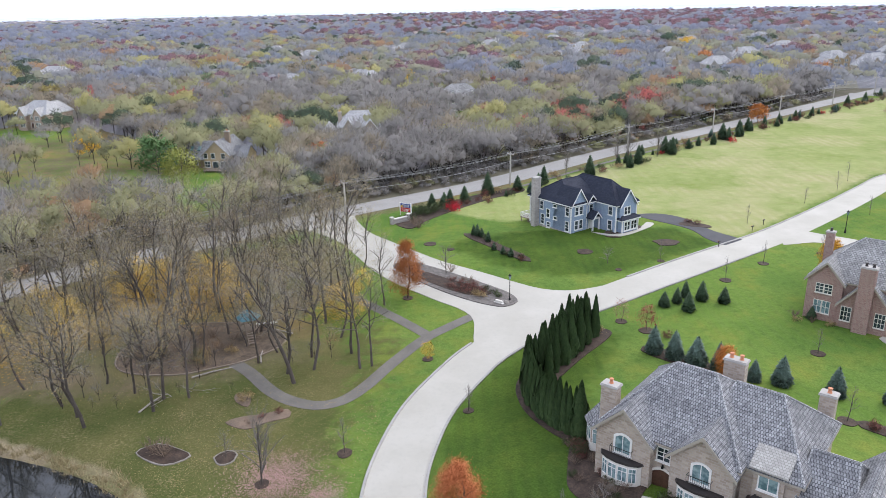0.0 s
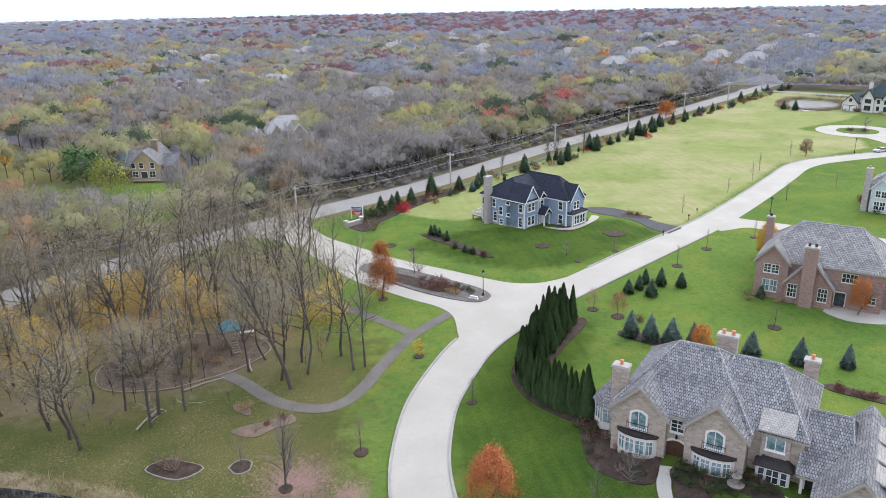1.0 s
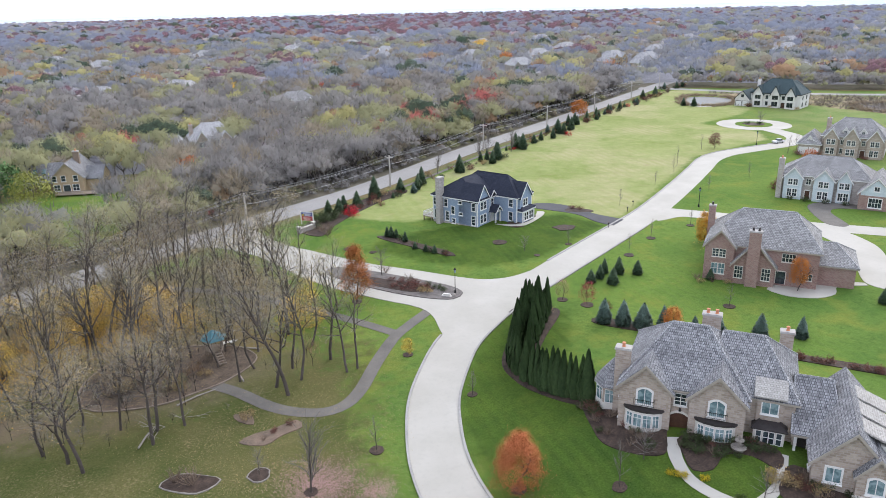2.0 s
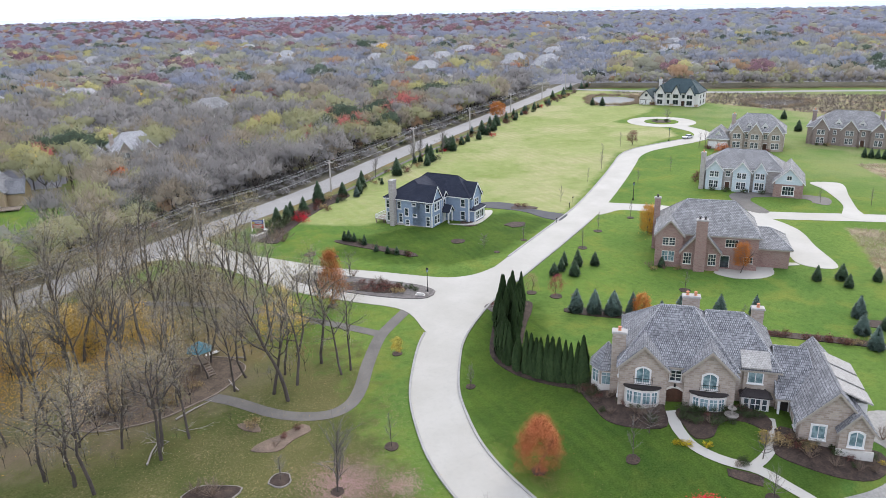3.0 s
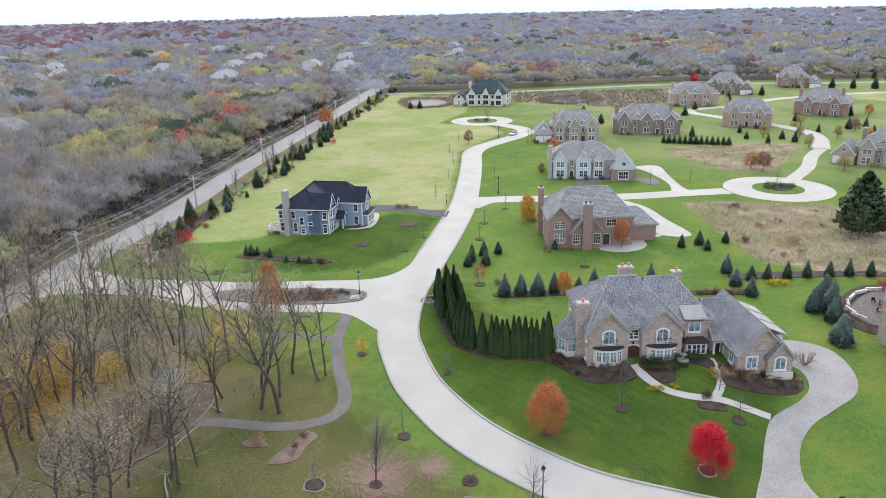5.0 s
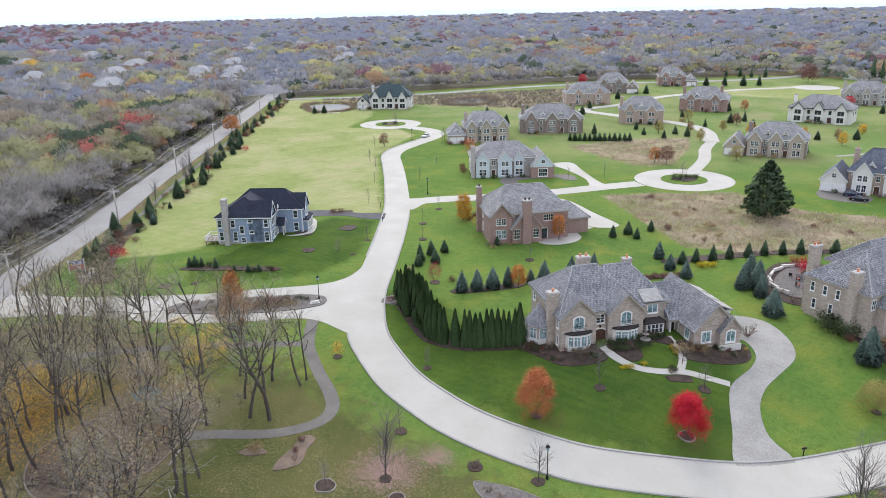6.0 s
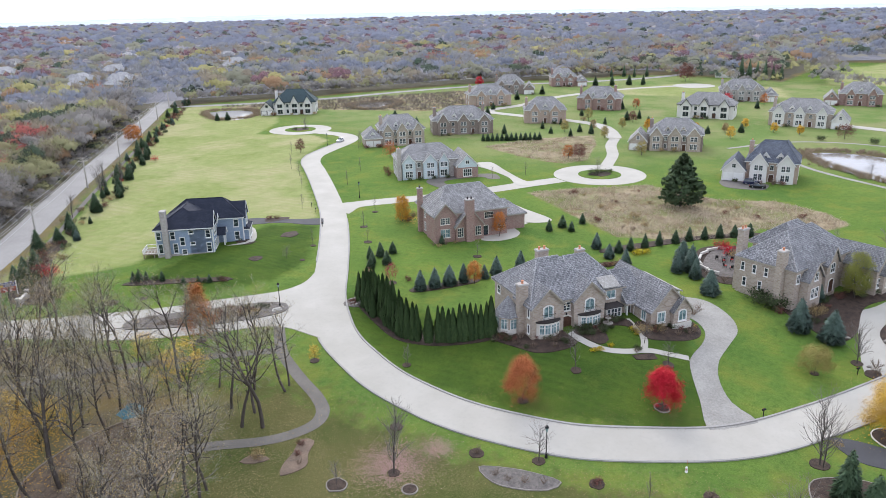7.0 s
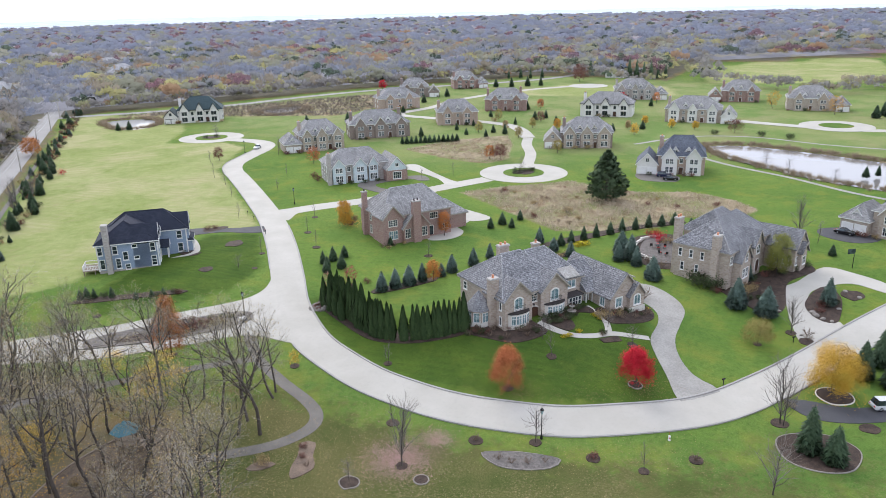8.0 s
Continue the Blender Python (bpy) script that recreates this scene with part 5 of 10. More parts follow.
def timber_house():
    h = House("long brown timber house with a rear deck and skylights", -84, 224, -8, float(height(-70, 222)) + 0.1, TIMBER_DARK, SHAKE, TRIM, FASCIA)
    h.gable(0, 13.5, 0, 10.5, 3.0, 7.2, axis="u", oh=0.7)
    h.gable(12.5, 20.5, -2.2, 11.5, 4.6, 8.4, axis="v", oh=0.6, wall=TIMBER)
    h.gable(20.4, 25.0, 0.5, 8.0, 3.4, 6.2, axis="u", oh=0.4, wall=TIMBER)
    for u in (6.2, 8.6):
        part("skylight", Geo().add([(u, 1.7, 5.15), (u + 1.0, 1.7, 5.15), (u + 1.0, 2.9, 6.1), (u, 2.9, 6.1), (u, 1.7, 4.9), (u + 1.0, 1.7, 4.9), (u + 1.0, 2.9, 5.85), (u, 2.9, 5.85)],
             [(0, 1, 2, 3), (4, 5, 1, 0), (5, 6, 2, 1), (6, 7, 3, 2), (7, 4, 0, 3)]).mesh("skylight", GLASS_BLIND), h.top, "pale skylight")
    h.row("-v", 0.0, (2.0, 5.2, 8.6), 0.9, 1.2, 1.3, cols=2, rows=1)
    h.window("-u", 0.0, 4.7, 1.0, 1.0, 1.4, cols=1)
    h.window("-u", 0.0, 4.7, 4.4, 0.8, 1.0, cols=1)
    h.row("-v", -2.2, (13.0, 15.4, 18.6), 3.4, 1.1, 1.5, cols=1)
    h.row("-v", -2.2, (13.4, 18.4), 0.7, 1.6, 1.7, cols=2)
    h.door("-v", -2.2, 16.0, 0.2, 1.8, 2.1, mat=GLASS, panels=2)
    h.chimney(17.6, 4.6, 1.5, 1.1, 4.0, 10.4, pots=1)
    part("deck_floor", Geo().box(13.5, 24.5, -6.0, -2.25, 0.25, 0.42).mesh("deck_floor", WOOD), h.top, "brown wooden deck floor")
    g = Geo().box(13.5, 24.5, -6.0, -5.9, 1.25, 1.36).box(13.5, 13.6, -6.0, -2.3, 1.25, 1.36).box(24.4, 24.5, -6.0, -2.3, 1.25, 1.36)
    for i in range(23):
        g.box(13.55 + 0.49 * i, 13.62 + 0.49 * i, -5.98, -5.92, 0.42, 1.25)
    part("deck_rail", g.mesh("deck_rail", WOOD), h.top, "brown deck rail")
    for u in (13.8, 17.4, 21.0, 24.2):
        part("deck_post", Geo().box(u - 0.1, u + 0.1, -5.9, -5.7, -2.0, 0.25).mesh("deck_post", WOOD), h.top)


ESTATES = []


def estate_house(label, x, y, ang, w, d, wall, roof, seed, trim=TRIM, eave=6.0, rise=5.2, garage=1, front=2, chim=1, glass=GLASS, z=None, gwall=None, far=False):
    """A large two-storey house seen from afar: hip, street gables, dormers, garage wing and chimney."""
    rnd = random.Random(seed)
    ESTATES.append((x, y, ang, w, d, seed))
    z = float(height(x, y)) + 0.15 if z is None else z
    h = House(label, x, y, ang, z, wall, roof, trim, trim, glass)
    h.sills = not far and math.hypot(x, y) < 190
    gw = 6.5 if garage else 0
    m = w - gw
    lo = gw if garage < 0 else 0
    h.block(lo, lo + m, 0, d, eave)
    h.hip(lo, lo + m, 0, d, eave - 0.05, eave + rise, lo + m * 0.3, lo + m * 0.7)
    n = front
    for i in range(n):
        c = lo + m * (i + 0.5) / n + rnd.uniform(-0.4, 0.4)
        b = rnd.uniform(1.9, 2.5)
        f = -rnd.uniform(0.6, 1.6)
        h.gable(c - b, c + b, f, d * 0.5, eave - 0.3, eave + rise * rnd.uniform(0.45, 0.6), wall=gwall)
        h.row("-v", f, (c - 0.65, c + 0.65), eave * 0.6, 0.95, 1.5, glass=glass)
        h.row("-v", f, (c - 0.65, c + 0.65), 0.7, 0.95, 1.8, glass=glass)
    for i in range(n - 1):
        c = lo + m * (i + 1) / n
        if i == (n - 1) // 2:
            h.door("-v", 0, c, 0, 1.3, 2.2)
            h.window("-v", 0, c, eave * 0.6, 0.9, 1.4, glass=glass)
        else:
            h.window("-v", 0, c, eave * 0.6, 0.9, 1.4, glass=glass)
            h.window("-v", 0, c, 0.8, 0.9, 1.6, glass=glass)
    for side, plane in (("-u", lo), ("+u", lo + m)):
        if not far:
            h.row(side, plane, (d * 0.28, d * 0.68), eave * 0.6, 0.9, 1.4, glass=glass)
        if not far and (side == "-u") == (garage >= 0):
            h.row(side, plane, (d * 0.28, d * 0.68), 0.8, 0.9, 1.6, glass=glass)
    # cross wing behind, and a lower hipped wing beside it
    a = lo + m * (0.52 if seed % 2 else 0.06)
    h.block(a, a + m * 0.42, d * 0.45, d * 1.22, eave)
    h.hip(a, a + m * 0.42, d * 0.45, d * 1.22, eave - 0.05, eave + rise * 0.86, d * 0.55, d * 1.22 - m * 0.2, axis="v")
    if not far:
        h.row("+v", d * 1.22, (a + m * 0.12, a + m * 0.3), eave * 0.6, 1.0, 1.5, glass=glass)
        h.row("+v", d * 1.22, (a + m * 0.12, a + m * 0.3), 0.6, 1.2, 1.9, glass=glass)
    a = lo + m * (0.05 if seed % 2 else 0.58)
    h.gable(a, a + m * 0.34, d * 0.7, d * 1.12, 3.2, 5.9, axis="u", wall=gwall)
    if not far:
        h.row("+v", d * 1.12, (a + m * 0.1, a + m * 0.24), 0.6, 1.3, 1.8, cols=3, glass=glass)
    # wall dormers above the eaves
    for c in () if far else (lo + m * 0.36, lo + m * 0.64) if seed % 3 else (lo + m * 0.5,):
        h.gable(c - 0.95, c + 0.95, 0.9, d * 0.42, eave + 1.5, eave + 2.7, oh=0.25, zb=eave - 0.5, wall=gwall or WHITEWALL)
        h.window("-v", 0.9, c, eave + 0.55, 0.8, 1.0, glass=glass, sill=False)
    if garage:
        a, b = (m, w) if garage > 0 else (0, gw)
        if seed % 2:
            h.gable(a, b, -1.8, d * 0.75, 3.4, 6.8, wall=gwall)
            h.window("-v", -1.8, (a + b) / 2, 4.0, 1.0, 1.1, glass=glass)
        else:
            h.block(a, b, -1.8, d * 0.75, 3.4)
            h.hip(a, b, -1.8, d * 0.75, 3.35, 6.9, 1.3, d * 0.75 - 3.0, axis="v")
            h.gable((a + b) / 2 - 1.0, (a + b) / 2 + 1.0, -1.0, 2.5, 4.6, 5.8, oh=0.25, zb=3.2, wall=gwall or WHITEWALL)
            h.window("-v", -1.0, (a + b) / 2, 3.75, 0.9, 0.95, glass=glass, sill=False)
        for c in (a + 1.75, a + 4.75):
            h.garage_door("-v", -1.8, c, 2.5, 2.2)
    for i in range(chim):
        h.chimney(lo + m * (0.05 if i == 0 else 0.85), d * (0.45 if i == 0 else 0.3), 1.3, 1.0, 0.5, eave + rise * (0.9 if i == 0 else 1.1), pots=1)
    return h


stone_house()
blue_house()
brick_house()
gabled_house()
manor_house()
estate_house("white stucco house with a dark green slate roof", 207.5, 291, -58, 28, 14, WHITEWALL, SHINGLE_GREEN, 3, IRON, 6.2, 6.0, -1, 3)
estate_house("grey stone house with steep cross gables", 152, 189, -50, 24, 14, STONE, SHINGLE_GREY, 4, eave=6.2, rise=5.0, garage=-1, front=3)
estate_house("grey-brown brick house with two chimneys", 186, 177, -56, 26, 13, BRICK_BROWN, SHINGLE_GREY, 5, chim=2, front=3, garage=0)
estate_house("tan brick house under a grey hipped roof", 273, 202, -52, 23, 13, BRICK_TAN, SHINGLE_GREY, 6, garage=0, front=2)
estate_house("brown brick house beside a concrete drive", 330, 213, -68, 24, 13, BRICK_BROWN, SHINGLE_GREY, 7, front=2)
estate_house("dark red brick house beyond the lawns", 381, 195, -62, 23, 13, BRICK, SHINGLE_GREY, 8, front=2)
estate_house("tan brick house with a rear terrace", 230, 153, -66, 19, 13, BRICK_TAN, SHINGLE_GREY, 9, garage=0, front=2)
estate_house("red brick house with a grey roof", 282, 145, -80, 22, 13, BRICK, SHINGLE_GREY, 10, garage=0, front=2, chim=2)
estate_house("stone and brick house facing the turning circle", 185.5, 93, -80, 26, 13, BRICK_BROWN, SHINGLE_GREY, 11, garage=-1, front=3, rise=5.0, gwall=STONE)
estate_house("white house with a long front porch", 273, 93, -90, 25, 13, WHITEWALL, SHINGLE_GREY, 12, IRON, front=3, garage=0)
estate_house("pale stone house with a wide garage", 262, 52, -92, 31, 14, STONE, SHINGLE_GREY, 13, front=3, chim=1, gwall=WHITEWALL)
estate_house("grey stone house with pale dormers", 340, 84, -80, 29, 13, STONE_GREY, SHINGLE_GREY, 14, front=3)
estate_house("red brick house near the meadow", 340, 33, -88, 26, 13, BRICK, SHINGLE_GREY, 15, front=2, garage=-1)
estate_house("tan stone house near the eastern circle", 311, -4, -92, 28, 14, STONE, SHINGLE_GREY, 16, front=2, rise=5.4)
estate_house("tan stone house with white gables and a garage", 148.5, 54.5, -88, 21, 13, BRICK_TAN, SHINGLE_SLATE, 17, front=2, garage=-1, gwall=WHITEWALL, rise=5.6)
estate_house("tan stone house with a wide garage", 97, 1, -125, 24, 12, STONE, SHINGLE_GREY, 18, front=2, garage=-1)
estate_house("low white farmhouse among spruces", 470, 106, -84, 18, 9, WHITEWALL, SHINGLE_GREY, 19, eave=3.2, rise=2.4, front=1, garage=0)
timber_house()
FARHOUSES = []
hr = random.Random(77)
for x, y, w in FAR_SITES:
    wall, roof = hr.choice(((STONE_GREY, SHINGLE_HAZED), (STONE, SHINGLE_HAZED), (BRICK_TAN, SHINGLE_HAZED), (WHITEWALL, SHINGLE_GREY), (TIMBER, SHINGLE_HAZED)))
    estate_house("suburban house half hidden among bare trees", x, y, hr.uniform(-35, 15), w * 1.25, 12, wall, roof, abs(int(x * 7 + y)), front=2, far=True, z=float(height(x, y)) + 0.8, garage=hr.choice((-1, 1)) if w > 16 else 0, chim=hr.choice((0, 1)), rise=4.8)
    FARHOUSES.append((x + w / 2, y + 4))

# ---------------------------------------------------------------- trees
def rot_about(v, axis, a):
    c, s = math.cos(a), math.sin(a)
    return v * c + np.cross(axis, v) * s + axis * np.dot(axis, v) * (1 - c)


def unit(v):
    return v / (np.linalg.norm(v) + 1e-9)


class Wood:
    """Collects tapered branches and slivers as triangles."""

    def __init__(self, seed):
        self.r = np.random.RandomState(seed)
        self.v, self.t, self.n = [], [], 0
        self.low, self.wander, self.fine = 0.38, 0.17, 0.02

    def limb(self, pts, rad, sides):
        pts = np.asarray(pts)
        k, m = self.n, len(pts)
        ang = np.arange(sides) * 2 * np.pi / sides
        for i in range(m):
            d = unit(pts[min(i + 1, m - 1)] - pts[max(i - 1, 0)])
            a = unit(np.cross(d, (0.3, 0.9, 0.2)))
            b = np.cross(d, a)
            self.v.append(pts[i] + rad[i] * (np.cos(ang)[:, None] * a + np.sin(ang)[:, None] * b))
        self.n += m * sides
        for i in range(m - 1):
            for s in range(sides):
                p, q = k + i * sides + s, k + i * sides + (s + 1) % sides
                self.t += [(p, q, q + sides), (p, q + sides, p + sides)]

    def sliver(self, a, b, w):
        side = unit(np.cross(b - a, self.r.normal(size=3))) * w
        self.v.append(np.array([a - side, a + side, b]))
        self.t.append((self.n, self.n + 1, self.n + 2))
        self.n += 3

    def grow(self, base, d, length, rad, level, spec):
        """A wandering branch with children; spec: rows of (children, length ratio, spread, sides, segments)."""
        kids, ratio, spread, sides, seg = spec[level]
        pts, rads, p, dd = [base], [rad], base, d
        for i in range(seg):
            dd = unit(dd + self.r.normal(size=3) * (self.wander if level == 0 else 0.22) + np.array((0, 0, 0.05 if level else 0.1)))
            p = p + dd * length / seg
            pts.append(p)
            rads.append(rad * (1 - 0.72 * (i + 1) / seg))
        if sides < 3:
            for i in range(seg):
                self.sliver(pts[i], pts[i + 1], rads[i])
        else:
            self.limb(pts, rads, sides)
        if level + 1 < len(spec):
            for c in range(kids):
                lo = self.low if level == 0 else 0.22
                f = lo + (1 - lo) * (c + self.r.rand()) / kids
                x = f * seg
                i = min(int(x), seg - 1)
                q = pts[i] + (pts[i + 1] - pts[i]) * (x - i)
                ax = unit(pts[i + 1] - pts[i])
                az = 2.4 * c + self.r.rand() * 1.2
                perp = rot_about(unit(np.cross(ax, (0.2, 0.3, 0.9)) + 1e-6), ax, az)
                sp = spread * (0.75 + 0.5 * self.r.rand())
                nd = unit(ax * math.cos(sp) + perp * math.sin(sp))
                self.grow(q, nd, length * ratio * (1.15 - 0.55 * f) * (0.8 + 0.4 * self.r.rand()), max(rad * (1 - 0.7 * f) * 0.66, self.fine), level + 1, spec)

    def arrays(self):
        return np.concatenate(self.v), np.array(self.t)


def leaf_cloud(r, centres, n, size, spread):
    """n small leaf triangles scattered round branch tips."""
    c = centres[r.randint(len(centres), size=n)] + r.normal(size=(n, 3)) * spread
    a, b = r.normal(size=(n, 3)), r.normal(size=(n, 3))
    a /= np.linalg.norm(a, axis=1)[:, None]
    b -= a * (a * b).sum(1)[:, None]
    b /= np.linalg.norm(b, axis=1)[:, None]
    s = size * (0.6 + 0.8 * r.rand(n))[:, None]
    v = np.stack([c - a * s, c + a * s * 0.9 + b * s * 0.35, c + b * s], 1).reshape(-1, 3)
    return v, np.arange(3 * n).reshape(-1, 3)


def bare_tree_meshes(seed, h, trunk, crown_mat=None, lean=0.08, spread=0.75, dense=1.0, leaves=0, leaf_mat=None, leaf_size=0.16):
    full = Wood(seed)
    full.wander, full.low, full.fine = 0.12, 0.42, 0.015
    d = unit(np.array((full.r.normal() * lean, full.r.normal() * lean, 1.0)))
    full.grow(np.zeros(3) - d * 0.3, d, h * 0.86, trunk, 0, [(int(9 * dense) + 3, 0.46, spread, 6, 7), (8, 0.52, 0.7, 4, 4), (7, 0.60, 0.7, 2, 3), (5, 0.65, 0.65, 2, 2)])
    fv, ft = full.arrays()
    # split: slivers are the fine crown, closed limbs the trunk
    limb = np.zeros(len(fv), bool)
    k = 0
    for block in full.v:
        limb[k:k + len(block)] = len(block) != 3
        k += len(block)
    keep = limb[ft[:, 0]]
    out = []
    for sel, mat in ((keep, BARK), (~keep, crown_mat or TWIG)):
        tri = ft[sel]
        used, inv = np.unique(tri, return_inverse=True)
        out.append((fv[used], inv.reshape(-1, 3), mat))
    tips = fv[~limb][2::3]
    if leaves:
        lv, lt = leaf_cloud(full.r, tips[tips[:, 2] > h * 0.3], leaves, leaf_size, 0.25)
        out.append((lv, lt, leaf_mat))
    return out


def soft_leaves(name, v, t, mat):
    """Loose leaves whose normals follow the crown as a whole, so that it shades as a soft mass."""
    r = np.random.RandomState(len(v))
    tri = v[t]
    c = tri.mean(1)
    lo, hi = v[:, 2].min(), v[:, 2].max()
    n = c - np.array((0, 0, lo + 0.42 * (hi - lo)))
    n /= np.linalg.norm(n, axis=1)[:, None] + 1e-6
    n = n + np.array((0, 0, 0.3)) + r.normal(size=n.shape) * 0.4
    n /= np.linalg.norm(n, axis=1)[:, None]
    flip = (np.cross(tri[:, 1] - tri[:, 0], tri[:, 2] - tri[:, 0]) * n).sum(1) < 0
    tri[flip] = tri[flip][:, ::-1]
    return big_mesh(name, tri.reshape(-1, 3), np.arange(3 * len(t)).reshape(-1, 3), mat, None, np.repeat(n, 3, 0))


def lawn_tree_layers(seed, h, trunk, spread, twig, low=0.16, kids=26, ratio=0.5):
    """A bare planted tree: limbs from low on the trunk, fanning up into fine twigs."""
    w = Wood(seed)
    w.low, w.wander, w.fine = low, 0.05, 0.015
    w.grow(np.array((0, 0, -0.2)), np.array((0.01, 0.01, 1.0)), h * 0.9, trunk, 0, [(kids, ratio, spread, 6, 6), (9, 0.5, 0.5, 3, 3), (7, 0.55, 0.5, 2, 2)])
    fv, ft = w.arrays()
    limb = np.concatenate([np.full(len(b), i < 7) for i, b in enumerate(w.v)])
    out = []
    for sel, mat in ((limb[ft[:, 0]], BARK), (~limb[ft[:, 0]], twig)):
        used, inv = np.unique(ft[sel], return_inverse=True)
        out.append((fv[used], inv.reshape(-1, 3), mat))
    return out


def tree_thing(name, label, category, layers, m, group=""):
    """layers: trunk, fine crown and maybe leaves, as arrays."""
    top = thing(name, label, category, m, group)
    for nm, (v, t, mat) in zip(("trunk", "crown", "leaves"), layers):
        if nm == "trunk" or len(v) != 3 * len(t):
            part(nm, big_mesh(nm, v, t, mat), top)
        else:
            part(nm, soft_leaves(nm, v, t, mat), top)
    return top


def maple_layers(seed, h, width, mat, n=2600, size=0.2, trunk=0.13, low=0.2, cone=0.0):
    """A small tree in full leaf: short trunk, limbs and clumps of leaves with gaps."""
    w = Wood(seed)
    w.grow(np.array((0, 0, -0.2)), unit(np.array((0.03, 0.02, 1.0))), h * 0.8, trunk, 0, [(13, 0.42, 0.8, 6, 5), (5, 0.5, 0.7, 3, 2)])
    tv, tt = w.arrays()
    r = w.r
    if n > 3000:
        n, size = int(n * (1.6 if n > 10000 else 2.4)), size * (0.68 if n > 10000 else 0.74)
    k = 130
    u = r.rand(k)
    z = h * (low + (1 - low) * (0.06 + 0.9 * u))
    prof = np.sqrt(np.clip(1 - ((z / h - (low + 0.36 * (1 - low))) / (0.66 * (1 - low))) ** 2, 0.05, 1)) * width / 2
    prof = prof * (1 - cone) + cone * width / 2 * (0.1 + 0.95 * (1 - u) ** 0.8)
    a, q = r.rand(k) * 2 * np.pi, np.sqrt(r.rand(k) * 0.7 + 0.3) * prof * (0.68 + 0.46 * r.rand(k))
    centres = np.c_[np.cos(a) * q, np.sin(a) * q, z]
    lv, lt = leaf_cloud(r, centres, n, size, 0.058 * width + 0.06)
    return [(tv, tt, BARK), (lv, lt, mat)]


def spruce_layers(seed, h, width, mat, tiers=16, fronds=15, power=1.0):
    """A conifer: dense whorls of short drooping needle sprays round a trunk, closed by an inner cone."""
    r = np.random.RandomState(seed)
    n = tiers * fronds * 2
    u = 1 - np.sqrt(r.rand(n))
    whorl = 0.5 + 0.5 * np.cos(2 * np.pi * u * tiers * 0.5)
    a = r.rand(n) * 2 * np.pi
    rad = width / 2 * ((1 - u) ** power * (0.84 + 0.16 * whorl) * (1 + 0.10 * np.sin(5 * a + 9 * u + seed)) * np.minimum(1, 0.72 + 2.6 * u) + 0.02)
    z = h * (0.03 + 0.95 * u)
    d = np.c_[np.cos(a), np.sin(a), np.zeros(n)]
    side = np.c_[-np.sin(a), np.cos(a), np.zeros(n)] + r.normal(size=(n, 3)) * 0.25
    up = np.array((0, 0, 1.0))
    root = d * (rad * r.uniform(0.35, 0.72, n))[:, None] + up * (z + 0.03 * h * whorl)[:, None]
    tip = d * (rad * r.uniform(0.86, 1.12, n))[:, None] + up * (z - 0.06 * rad + r.normal(size=n) * 0.02 * h)[:, None]
    w = ((0.022 * width + 0.062 * rad) * r.uniform(0.6, 1.2, n))[:, None]
    v = np.stack([root - side * w, root + side * w, tip], 1)
    cone = []
    rings = [(width / 2 * 0.66 * (1 - f) ** power, h * (0.05 + 0.9 * f)) for f in (0, 0.3, 0.6, 0.97)]
    for (ra, za), (rb, zb) in zip(rings, rings[1:]):
        for j in range(8):
            p, q = 2 * np.pi * j / 8, 2 * np.pi * (j + 1) / 8
            A, B = (ra * np.cos(p), ra * np.sin(p), za), (ra * np.cos(q), ra * np.sin(q), za)
            C, D = (rb * np.cos(q), rb * np.sin(q), zb), (rb * np.cos(p), rb * np.sin(p), zb)
            cone += [(A, B, C), (A, C, D)]
    v = np.concatenate([v, np.array(cone)])
    tw = Wood(seed)
    tw.limb([np.array((0, 0, -0.2)), np.array((0, 0, h * 0.5)), np.array((0, 0, h))], [0.02 * h, 0.013 * h, 0.01], 5)
    tv, tt = tw.arrays()
    return [(tv, tt, BARK), (v.reshape(-1, 3), np.arange(3 * len(v)).reshape(-1, 3), mat)]


